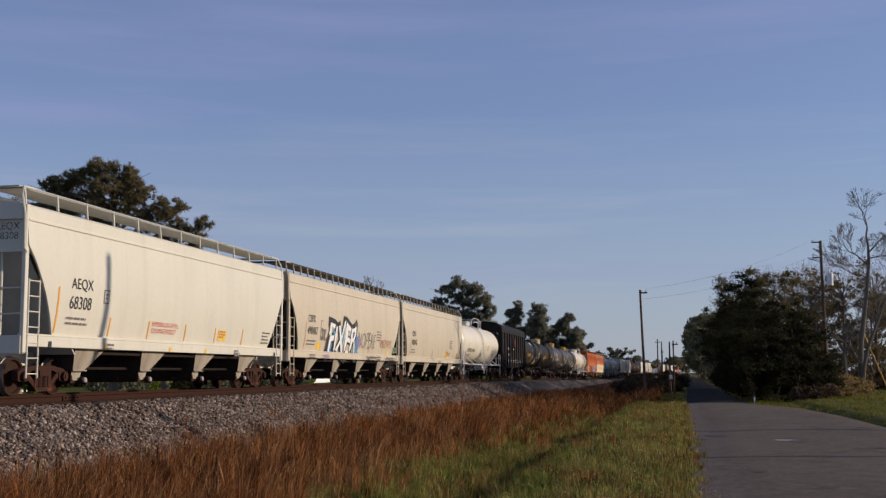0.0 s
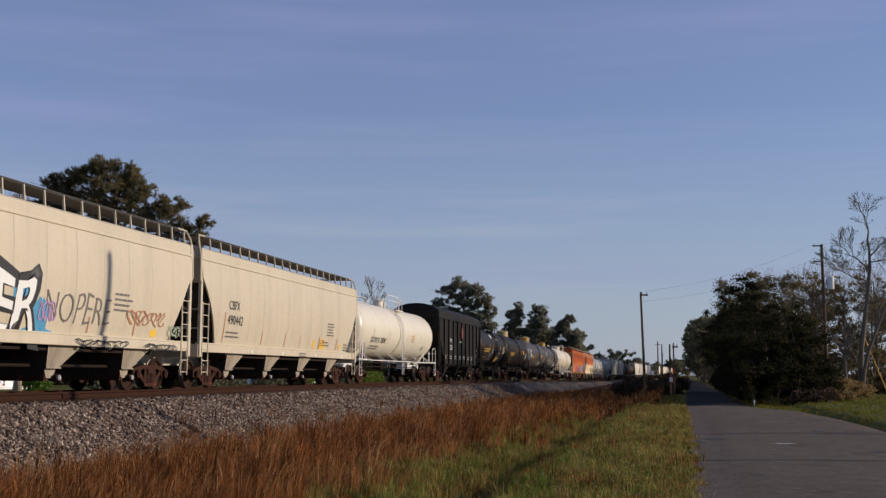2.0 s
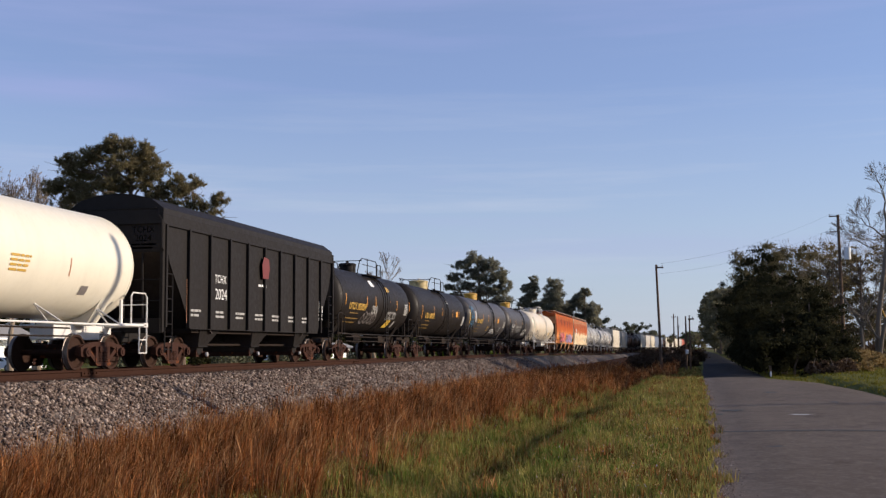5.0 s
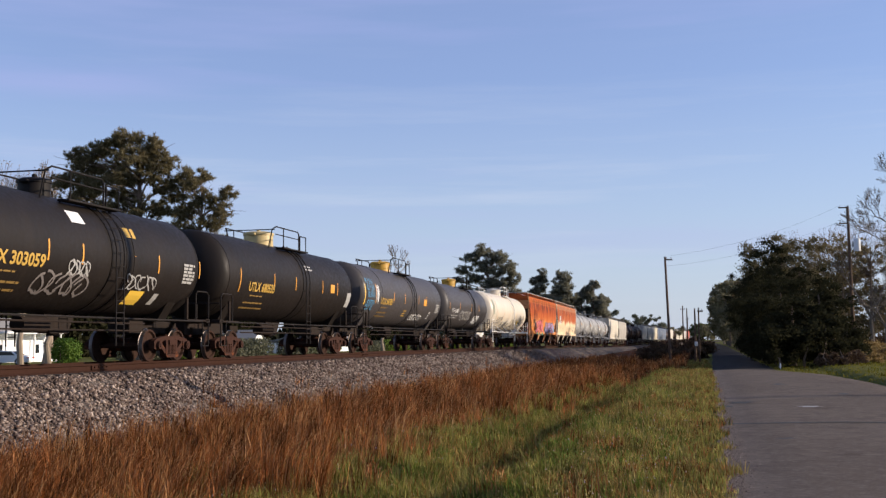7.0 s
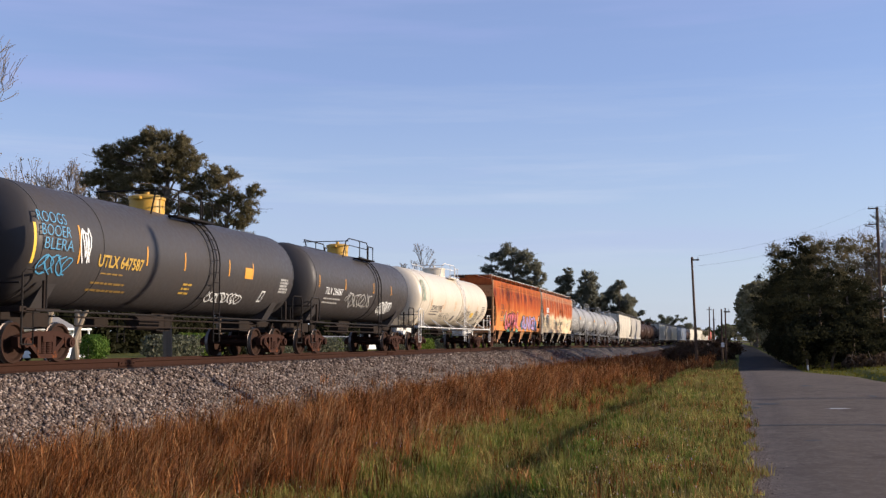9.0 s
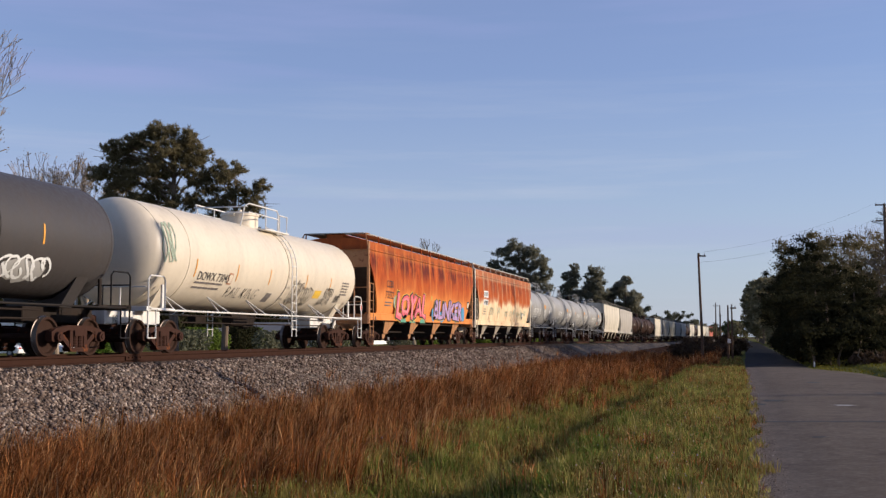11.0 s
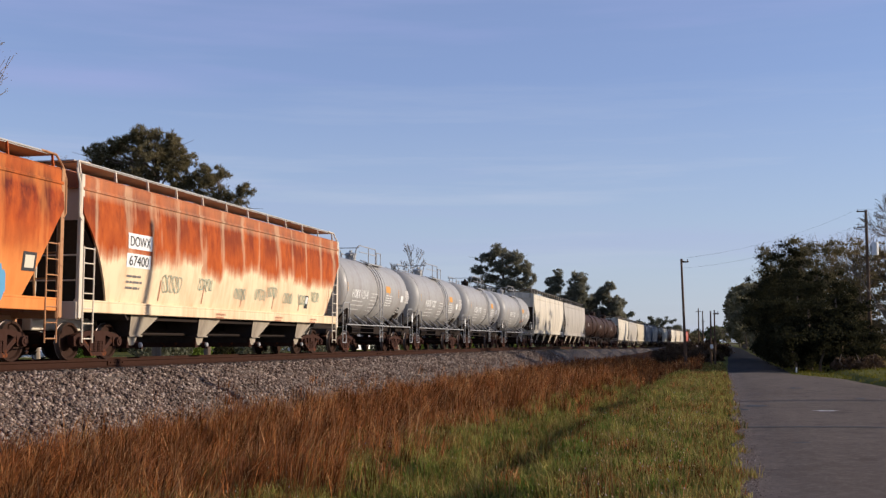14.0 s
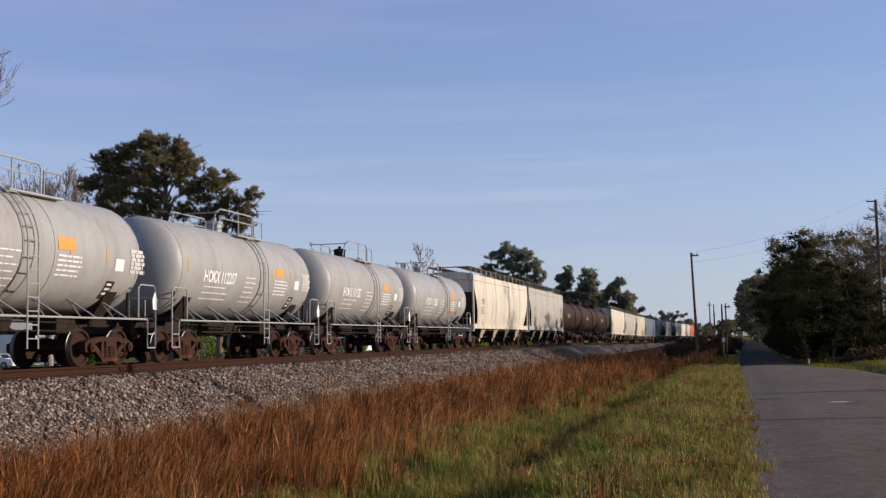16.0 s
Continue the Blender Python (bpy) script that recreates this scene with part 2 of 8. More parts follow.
def rusty(name, col, top, deep, lo, hi, reach, maroon, streaks):
    """Painted hopper side with rust that bleeds down from the roof, panel by panel, and pale streaks washed through it."""
    s = Nodes(name)
    xyz = s.n("SeparateXYZ", Vector=s.coords())
    y, z = xyz.outputs[1], xyz.outputs[2]
    stray = s.math("MULTIPLY", s.math("SUBTRACT", s.noise(0.8, 4, 0.6, (0, 1, 0.30)), 0.5), 1.3)
    panel = s.math("ADD", s.math("MULTIPLY", y, 0.69), stray)
    drop = s.n("TexNoise", Vector=s.n("CombineXYZ", X=s.math("MULTIPLY_ADD", s.math("FLOOR", panel), 0.77, 3.1)).outputs[0], Scale=5.3, Detail=0.0).outputs[0]
    runs = s.noise(1.0, 5, 0.6, (1.0, 1.5, 0.05))
    fringe = s.noise(1.0, 3, 0.6, (1.0, 9.0, 0.25))
    cloud = s.noise(0.9, 5, 0.65)
    edge = s.math("MULTIPLY_ADD", s.math("SUBTRACT", drop, 0.5), reach, z)
    for n_, k in ((runs, 0.55 * reach), (fringe, 0.35), (cloud, 0.5)):
        edge = s.math("MULTIPLY_ADD", s.math("SUBTRACT", n_, 0.5), k, edge)
    heavy = s.ramp(s.n("MapRange", Value=edge, From_Min=lo, From_Max=hi).outputs[0], [(0.0, 0.0), (0.5, 0.75), (1.0, 1.0)])
    # pale lines where the panels meet, and a paler strip under the chord
    side = s.math("MULTIPLY", s.math("ABSOLUTE", s.math("SUBTRACT", s.math("FRACT", panel), 0.5)), 2.0)
    side = s.math("MULTIPLY_ADD", s.math("SUBTRACT", fringe, 0.5), 0.5, side)
    wash = s.ramp(side, [(0.76, 1.0), (0.96, 1.0 - streaks)])
    under = s.ramp(s.n("MapRange", Value=s.math("MULTIPLY_ADD", s.math("SUBTRACT", fringe, 0.5), 0.2, z), From_Min=3.6, From_Max=4.45).outputs[0], [(0.30, 1.0), (0.50, 1.0 - 0.7 * streaks), (0.66, 1.0 - 0.4 * streaks)])
    mask = s.math("MULTIPLY", s.math("MULTIPLY", heavy, wash), under)
    rust = s.mix(s.ramp(s.noise(3.2, 6, 0.7, (1, 1, 0.4)), [(0.32, 0.0), (0.72, 1.0)]), top, deep)
    blot = s.ramp(s.noise(1.2, 5, 0.65, (1, 1.0, 0.42)), [(0.44, 0.0), (0.56, maroon)])
    band = s.ramp(s.n("MapRange", Value=z, From_Min=2.8, From_Max=4.45).outputs[0], [(0.12, 0.0), (0.45, 0.9), (0.80, 1.0), (0.92, 0.35)])
    rust = s.mix(s.math("MULTIPLY", blot, band), rust, (0.095, 0.016, 0.011))
    base = s.mix(s.ramp(s.noise(1.6, 5, 0.65, (1, 1, 0.25)), [(0.42, 0.0), (0.85, 0.6)]), col, top)
    return s.done(s.mix(mask, base, rust), 0.72, 0.0, s.noise(9, 5, 0.7), 0.25, 0.01, 0.12)


CREAM = paint("cream_paint", (0.63, 0.595, 0.49), 0.42, 0.2)
TAN = paint("tan_paint", (0.57, 0.50, 0.375), 0.45, 0.28)
WHITE = paint("white_tank_paint", (0.72, 0.665, 0.535), 0.36, 0.18)
IVORY = paint("ivory_tank_paint", (0.69, 0.605, 0.475), 0.4, 0.3)
BLACK = paint("black_car_paint", (0.010, 0.0075, 0.0065), 0.6, 0.2, (0.03, 0.025, 0.02), gloss=0.2)
TANK_BLACK = paint("black_tank_paint", (0.010, 0.0078, 0.0066), 0.52, 0.45, (0.036, 0.025, 0.018), gloss=0.18)
TANK_GREY = paint("grey_tank_paint", (0.345, 0.345, 0.335), 0.45, 0.55, (0.17, 0.125, 0.095), streak=0.7, gloss=0.35)
SLATE = paint("slate_tank_paint", (0.050, 0.046, 0.046), 0.46, 0.4, (0.085, 0.062, 0.047), gloss=0.3)
BROWN_TANK = paint("brown_tank_paint", (0.040, 0.020, 0.014), 0.6, 0.4, (0.05, 0.028, 0.018), gloss=0.12)
LIGHT_GREY = paint("light_grey_paint", (0.46, 0.46, 0.44), 0.5, 0.4)
GRIMY_WHITE = paint("grimy_white_paint", (0.68, 0.62, 0.50), 0.55, 0.75, (0.17, 0.14, 0.11), streak=0.9)
BAY_GRIME = paint("road_grimed_bay_paint", (0.36, 0.31, 0.235), 0.7, 0.8, (0.11, 0.075, 0.05), streak=0.8)
GRIMY_GREY = paint("grimy_grey_paint", (0.46, 0.43, 0.38), 0.55, 0.75, (0.16, 0.13, 0.10), streak=0.9)
BLUE_GREY = paint("blue_grey_paint", (0.10, 0.13, 0.19), 0.5, 0.35)
RED = paint("red_car_paint", (0.42, 0.07, 0.03), 0.5, 0.3)
RUST_ORANGE = rusty("rusted_orange_side", (0.67, 0.245, 0.066), (0.45, 0.094, 0.017), (0.22, 0.032, 0.009), 2.1, 3.1, 1.2, 1.0, 0.38)
RUST_CREAM = rusty("rusted_cream_side", (0.72, 0.585, 0.38), (0.44, 0.100, 0.018), (0.25, 0.042, 0.010), 2.44, 2.86, 1.15, 0.6, 0.32)
ORANGE_END = paint("faded_orange_paint", (0.42, 0.21, 0.085), 0.6, 0.6, (0.20, 0.06, 0.03), 0.3)
UNDER = paint("dark_underframe_paint", (0.016, 0.012, 0.010), 0.8, 0.5, (0.06, 0.036, 0.024), gloss=0.15)
CAST = paint("rusted_cast_steel", (0.046, 0.021, 0.015), 0.85, 0.6, (0.030, 0.015, 0.010), 0.2, gloss=0.12)
WHEEL = paint("dark_wheel_steel", (0.036, 0.018, 0.012), 0.8, 0.6, (0.022, 0.012, 0.009), gloss=0.12)
TREAD = Nodes("worn_tread").done((0.20, 0.165, 0.145), 0.5, 0.6)
GALV = paint("galvanised_steel", (0.34, 0.34, 0.34), 0.5, 0.4)
RAIL_WHITE = paint("white_rail_paint", (0.72, 0.70, 0.66), 0.5, 0.3)
RAIL_BLACK = paint("black_rail_paint", (0.014, 0.012, 0.012), 0.7, 0.2, gloss=0.15)
YELLOW = paint("yellow_housing_paint", (0.60, 0.33, 0.03), 0.45, 0.25)
YELLOW_DIRTY = paint("pale_yellow_housing_paint", (0.60, 0.46, 0.20), 0.5, 0.5)
INK = Nodes("black_stencil_ink").done((0.02, 0.02, 0.022), 0.6)
INK_SOFT = Nodes("grey_stencil_ink").done((0.16, 0.14, 0.13), 0.6)
CHALK = Nodes("white_stencil_ink").done((0.72, 0.72, 0.70), 0.55)
CHALK_SOFT = Nodes("worn_white_stencil_ink").done((0.34, 0.33, 0.31), 0.6)
CHALK_FADED = Nodes("faded_white_stencil_ink").done((0.52, 0.50, 0.47), 0.6)
ORANGE_PANEL = paint("faded_orange_panel", (0.62, 0.29, 0.045), 0.55, 0.5, (0.30, 0.13, 0.03))
YELLOW_INK = Nodes("yellow_stencil_ink").done((0.46, 0.28, 0.045), 0.6)
YELLOW_FADED = Nodes("faded_yellow_stencil_ink").done((0.24, 0.145, 0.035), 0.65)
ORANGE_TAPE = Nodes("orange_reflector_tape").done((0.72, 0.33, 0.045), 0.4)
YELLOW_TAPE = Nodes("yellow_reflector_tape").done((0.78, 0.50, 0.06), 0.4)
EMBLEM_RED = Nodes("dull_red_emblem").done((0.13, 0.016, 0.014), 0.6)
RED_INK = Nodes("red_stencil_ink").done((0.55, 0.09, 0.05), 0.6)
BLUE_SPRAY = Nodes("blue_spray_paint").done((0.075, 0.27, 0.45), 0.55)
PINK_SPRAY = Nodes("pink_spray_paint").done((0.66, 0.115, 0.15), 0.5)
PINK_PALE = Nodes("pale_pink_spray_paint").done((0.76, 0.22, 0.25), 0.5)
LILAC_PALE = Nodes("pale_lilac_spray_paint").done((0.48, 0.31, 0.54), 0.5)
LILAC_SPRAY = Nodes("lilac_spray_paint").done((0.42, 0.27, 0.47), 0.5)
GREEN_SPRAY = Nodes("green_spray_paint").done((0.10, 0.30, 0.20), 0.55)
GREEN_SOFT = Nodes("grey_green_spray_paint").done((0.30, 0.36, 0.27), 0.6)
BROWN_SPRAY = Nodes("brown_spray_paint").done((0.42, 0.20, 0.11), 0.6)
SEAM = Nodes("seam_weld_line").done((0.44, 0.38, 0.285), 0.7)


def scatter_mat(name, cols, rough=0.9, translucent=0.0, patch=None, dark=None, clump=None, patchy=0.7):
    """Leaf, blade and stone colours that vary from piece to piece, and from patch to patch."""
    s = Nodes(name)
    g = s.t.nodes.new("ShaderNodeNewGeometry")
    k = len(cols) - 1
    col = s.ramp(g.outputs["Random Per Island"], [(i / k, c) for i, c in enumerate(cols)])
    if patch:
        col = s.mix(s.ramp(s.noise(0.55, 5, 0.7), [(0.46, 0.0), (0.62, patchy)]), col, patch)
        col = s.mix(s.ramp(s.noise(2.6, 3, 0.6), [(0.52, 0.0), (0.72, patchy * 0.85)]), col, patch)
    if dark:
        col = s.mix(s.ramp(s.noise(0.8, 5, 0.7), [(0.53, 0.0), (0.64, 0.7)]), col, dark)
    for scale, low, high, tall in clump or ():
        # tufts that are darker or paler than their neighbours
        tone = s.ramp(s.noise(scale, 3, 0.6, (1, 1, tall)), [(0.36, low), (0.64, high)])
        col = s.mix(1.0, col, tone, "MULTIPLY")
    m = s.done(col, rough, gloss=0.04)
    if translucent:
        tr = s.n("BsdfTranslucent", Color=col)
        mx = s.n("MixShader", Fac=translucent)
        s.t.links.new(s.b.outputs[0], mx.inputs[1])
        s.t.links.new(tr.outputs[0], mx.inputs[2])
        s.t.links.new(mx.outputs[0], s.t.nodes["Material Output"].inputs[0])
    return m


STRAW = scatter_mat("dry_brown_grass", [(0.12, 0.035, 0.011), (0.30, 0.102, 0.030), (0.50, 0.205, 0.062), (0.20, 0.061, 0.018), (0.62, 0.35, 0.155), (0.36, 0.126, 0.038)], 0.75, 0.3, (0.34, 0.105, 0.029), clump=((8.0, 0.20, 1.55, 0.12), (1.7, 0.26, 1.22, 0.6)), patchy=0.3)
GRASS = scatter_mat("green_grass_blades", [(0.138, 0.172, 0.032), (0.230, 0.236, 0.048), (0.356, 0.301, 0.094), (0.168, 0.205, 0.039), (0.448, 0.333, 0.129)], 0.7, 0.38, (0.24, 0.155, 0.052), (0.042, 0.052, 0.016), clump=((5.0, 0.42, 1.6, 0.5), (1.4, 0.60, 1.35, 1.0)), patchy=0.55)
WEED = scatter_mat("dark_weed_leaves", [(0.09, 0.135, 0.022), (0.15, 0.20, 0.035), (0.11, 0.15, 0.030)], 0.7, 0.3)
PURPLE_WEED = scatter_mat("purplish_brown_weeds", [(0.075, 0.048, 0.042), (0.12, 0.075, 0.060), (0.055, 0.048, 0.030), (0.16, 0.105, 0.085)], 0.8, 0.25)
LAWN = scatter_mat("lawn_grass_blades", [(0.105, 0.105, 0.010), (0.150, 0.140, 0.016), (0.205, 0.170, 0.030), (0.120, 0.120, 0.012)], 0.7, 0.3, clump=((0.8, 0.6, 1.3, 1.0),))
SEEDY = scatter_mat("seeding_grass_stems", [(0.16, 0.10, 0.035), (0.30, 0.21, 0.085), (0.40, 0.30, 0.14), (0.22, 0.13, 0.045)], 0.8, 0.25)
STALKS = scatter_mat("golden_dry_stalks", [(0.36, 0.135, 0.040), (0.55, 0.270, 0.095), (0.66, 0.42, 0.20), (0.26, 0.085, 0.026)], 0.7, 0.3)
SEED_HEADS = scatter_mat("pale_seed_heads", [(0.30, 0.20, 0.06), (0.40, 0.29, 0.12), (0.34, 0.24, 0.08), (0.44, 0.36, 0.20), (0.30, 0.25, 0.36)], 0.8, 0.2)
NEEDLES = scatter_mat("pine_needles", [(0.130, 0.115, 0.062), (0.200, 0.170, 0.088), (0.280, 0.222, 0.125), (0.155, 0.138, 0.070)], 0.7, 0.48)
WOODS = scatter_mat("shaded_woodland_leaves", [(0.126, 0.106, 0.053), (0.165, 0.132, 0.070), (0.221, 0.168, 0.095), (0.143, 0.118, 0.062)], 0.8, 0.48)
BRUSHY = scatter_mat("brown_brush_twigs", [(0.050, 0.032, 0.022), (0.085, 0.055, 0.036), (0.120, 0.080, 0.050), (0.065, 0.045, 0.028)], 0.9, 0.2)
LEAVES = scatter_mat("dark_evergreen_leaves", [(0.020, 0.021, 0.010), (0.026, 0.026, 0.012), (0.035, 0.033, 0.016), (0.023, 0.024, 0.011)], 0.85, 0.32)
MIXED = scatter_mat("olive_brown_woodland_leaves", [(0.098, 0.087, 0.041), (0.126, 0.106, 0.052), (0.165, 0.132, 0.070), (0.109, 0.095, 0.045)], 0.85, 0.36)
# far foliage: the distance haze is mixed into these paler colours
NEEDLES_HAZED = scatter_mat("hazed_pine_needles", [(0.180, 0.180, 0.135), (0.245, 0.240, 0.170), (0.310, 0.290, 0.210), (0.210, 0.205, 0.150)], 0.8, 0.6)
LEAVES_HAZED = scatter_mat("hazed_evergreen_leaves", [(0.085, 0.092, 0.062), (0.125, 0.130, 0.085), (0.165, 0.160, 0.108), (0.100, 0.105, 0.070)], 0.8, 0.35)
LEAVES_PALE = scatter_mat("olive_leaves", [(0.06, 0.075, 0.03), (0.10, 0.11, 0.045), (0.14, 0.13, 0.06)], 0.7, 0.2)
# olive leaves made pale to carry the haze over the far road
HAZY_OLIVE = scatter_mat("haze_paled_olive_leaves", [(0.13, 0.125, 0.065), (0.185, 0.165, 0.095), (0.24, 0.21, 0.13), (0.155, 0.145, 0.08)], 0.8, 0.35)
SPRING = scatter_mat("bright_hedge_leaves", [(0.06, 0.12, 0.02), (0.10, 0.17, 0.03), (0.14, 0.20, 0.04)], 0.6, 0.2)
STONES = scatter_mat("crushed_ballast_stone", [(0.044, 0.032, 0.027), (0.104, 0.076, 0.062), (0.176, 0.132, 0.108), (0.074, 0.050, 0.040), (0.23, 0.176, 0.146), (0.40, 0.325, 0.27)], 0.8)
BUDS = scatter_mat("pale_budding_leaves", [(0.20, 0.155, 0.115), (0.30, 0.24, 0.18), (0.25, 0.20, 0.14)], 0.8, 0.3)
BARK = paint("grey_brown_bark", (0.16, 0.115, 0.08), 0.95, 0.6, (0.05, 0.035, 0.025))
BARK_MOTTLED = paint("mottled_grey_bark", (0.19, 0.155, 0.12), 0.95, 0.8, (0.05, 0.038, 0.028))
BARK_PALE = paint("pale_bare_bark", (0.30, 0.235, 0.17), 0.95, 0.5, (0.11, 0.08, 0.055))
TIMBER = paint("weathered_pole_timber", (0.125, 0.075, 0.045), 0.9, 0.5, (0.045, 0.03, 0.02))
TIE = paint("oiled_sleeper_timber", (0.055, 0.04, 0.032), 0.9, 0.5)
RAIL_STEEL = paint("rusty_rail_steel", (0.037, 0.016, 0.010), 0.85, 0.5, (0.024, 0.011, 0.007), gloss=0.1)
SIDING = paint("white_house_siding", (0.80, 0.80, 0.78), 0.6, 0.1)
SHINGLE = paint("grey_roof_shingle", (0.24, 0.23, 0.22), 0.9, 0.4)
GLASS_DARK = Nodes("window_glass").done((0.02, 0.025, 0.03), 0.08)
RUBBER = Nodes("black_rubber").done((0.015, 0.015, 0.015), 0.8)
CAR_WHITE = Nodes("white_car_paint").done((0.80, 0.80, 0.80), 0.2)
LAMP_RED = Nodes("red_lamp_glass").done((0.4, 0.02, 0.02), 0.2)
WIRE = Nodes("dark_wire").done((0.05, 0.05, 0.055), 0.5, 0.4)


# lane asphalt, its colour lowered to deepen the shade of the trees
def shaded_asphalt():
    s = Nodes("shade_darkened_asphalt")
    mid = s.noise(1.4, 6, 0.65, (1, 0.3, 1))
    fine = s.noise(60, 4, 0.7)
    col = s.mix(s.ramp(mid, [(0.35, 0.0), (0.7, 1.0)]), (0.024, 0.022, 0.023), (0.044, 0.040, 0.039))
    return s.done(col, 0.97, 0.0, fine, 0.5, 0.008, 0.08)


def asphalt():
    s = Nodes("worn_asphalt")
    fine = s.noise(90, 4, 0.7)
    mid = s.noise(2.2, 6, 0.65)
    big = s.noise(0.25, 4, 0.6, (1, 0.3, 1))
    col = s.mix(s.ramp(mid, [(0.3, 0.0), (0.75, 1.0)]), (0.106, 0.083, 0.066), (0.168, 0.132, 0.106))
    col = s.mix(s.ramp(big, [(0.4, 0.0), (0.7, 0.7)]), col, (0.085, 0.064, 0.050))
    stain = s.noise(0.9, 5, 0.7, (1, 0.6, 1))
    col = s.mix(s.ramp(stain, [(0.54, 0.0), (0.68, 0.7)]), col, (0.058, 0.044, 0.036))
    col = s.mix(s.ramp(fine, [(0.52, 0.0), (0.72, 0.6)]), col, (0.23, 0.205, 0.185))
    speck = s.noise(11, 5, 0.75)
    col = s.mix(s.ramp(speck, [(0.50, 0.0), (0.66, 0.45)]), col, (0.24, 0.205, 0.175))
    # the left edge is worn down to pale stone
    xyz = s.n("SeparateXYZ", Vector=s.coords())
    inset = s.math("SUBTRACT", xyz.outputs[0], s.math("MULTIPLY", xyz.outputs[1], 0.0088))
    inset = s.math("ADD", inset, s.math("MULTIPLY", s.math("SUBTRACT", s.noise(1.6, 5, 0.7, (1, 0.5, 1)), 0.5), 1.3))
    worn = s.n("MapRange", Value=inset, From_Min=0.75, From_Max=0.15).outputs[0]
    col = s.mix(s.math("MULTIPLY", worn, s.ramp(s.noise(16, 4, 0.75), [(0.35, 0.15), (0.65, 0.9)])), col, (0.27, 0.215, 0.175))
    pits = s.noise(28, 3, 0.7)
    col = s.mix(s.ramp(pits, [(0.58, 0.0), (0.72, 0.5)]), col, (0.05, 0.042, 0.037))
    return s.done(col, s.ramp(fine, [(0.3, 0.85), (0.7, 1.0)]), 0.0, fine, 0.6, 0.008, 0.05)


def soil():
    """Ground under the grass: straw and earth by the track, green verge by the road, lawn far off."""
    s = Nodes("ground_turf")
    x = s.n("SeparateXYZ", Vector=s.coords()).outputs[0]
    patch = s.noise(0.55, 5, 0.65)
    grain = s.noise(14, 5, 0.7)
    green = s.mix(s.ramp(patch, [(0.35, 0.0), (0.7, 1.0)]), (0.085, 0.092, 0.020), (0.165, 0.145, 0.036))
    green = s.mix(s.ramp(grain, [(0.45, 0.0), (0.7, 0.8)]), green, (0.05, 0.06, 0.02))
    straw = s.mix(s.ramp(grain, [(0.35, 0.0), (0.7, 1.0)]), (0.045, 0.018, 0.009), (0.10, 0.040, 0.016))
    where = s.math("ADD", x, s.math("MULTIPLY", s.math("SUBTRACT", patch, 0.5), 5.0))
    left = s.n("MapRange", Value=where, From_Min=-5.6, From_Max=-3.9).outputs[0]
    far = s.n("MapRange", Value=x, From_Min=-24.0, From_Max=-21.0).outputs[0]
    col = s.mix(left, straw, green)
    return s.done(s.mix(far, green, col), 0.95, 0.0, grain, 0.8, 0.05, 0.05)


def ballast_mat():
    s = Nodes("ballast_bed")
    c = s.coords()
    vor = s.n("TexVoronoi", Vector=c, Scale=17.0)
    grain = s.noise(40, 3, 0.6)
    col = s.ramp(s.n("SeparateXYZ", Vector=vor.outputs["Color"]).outputs[0], [(0.0, (0.030, 0.022, 0.017)), (0.5, (0.086, 0.063, 0.048)), (1.0, (0.22, 0.168, 0.130))])
    col = s.mix(s.ramp(s.noise(0.5, 4, 0.6), [(0.4, 0.0), (0.75, 0.5)]), col, (0.10, 0.075, 0.06))
    h = s.math("ADD", vor.outputs["Distance"], s.math("MULTIPLY", grain, 0.1))
    return s.done(col, 0.9, 0.0, h, 1.0, 0.06)


ASPHALT, SHADED_ASPHALT, SOIL, BALLAST = asphalt(), shaded_asphalt(), soil(), ballast_mat()
TAR = Nodes("dark_tar_seam").done((0.02, 0.02, 0.021), 0.8)
PALE_PATCH = Nodes("worn_white_paint").done((0.42, 0.41, 0.40), 0.8)
GRATING = paint("dark_steel_grating", (0.055, 0.052, 0.050), 0.7, 0.4)
# one dark colour holds both the grime and the shade of the slope sheets
GRIME_SHADE = paint("grimy_shaded_slope_sheet", (0.040, 0.028, 0.022), 0.85, 0.6, (0.015, 0.011, 0.009))

# ---- ground, road and track bed ----
RAIL_Z, TRACK_X = 1.12, -16.1
rng = np.random.default_rng(7)


def smooth01(a, b, v):
    k = min(1.0, max(0.0, (v - a) / (b - a)))
    return k * k * (3 - 2 * k)


def bend(y):
    """How far the track swings to the right and sinks, far along."""
    return max(0.0, y - 140) ** 2 / 11600, -0.6 * smooth01(85, 240, y)


GROUND_LINE = [(-2500, -0.3), (-11.3, -0.3), (-4.8, -0.30), (-3.9, -0.62), (-3.1, -0.76), (-2.2, -0.18), (-1.1, -0.04), (0.2, -0.01), (6.02, -0.02), (6.3, 0.10), (6.7, 0.15), (10.0, 0.16), (16.0, 0.14), (2500, 0.1)]


def ground_z(x):
    for (x0, z0), (x1, z1) in zip(GROUND_LINE, GROUND_LINE[1:]):
        if x <= x1:
            return z0 + (z1 - z0) * (x - x0) / (x1 - x0)
    return 0.1


def wander(x, y):
    """The ditch's line strays a little from side to side."""
    if not -6.5 < x < -0.8:
        return 0.0
    k = min(1.0, (x + 6.5) / 1.0, (-0.8 - x) / 0.7)
    return k * (0.52 * noise.noise(Vector((0.3 * x, 0.33 * y, 8))) + 0.45 * noise.noise(Vector((0.8 * x, 1.1 * y, 2))))


def road_left(y):
    return 0.1 + 0.0088 * y + 0.003 * max(0.0, y - 60)


def road_right(y):
    wide = 6.0 - 0.5 * smooth01(42, 52, y)
    lane = road_left(y) + 3.2
    return wide + (lane - wide) * smooth01(51, 59.5, y)


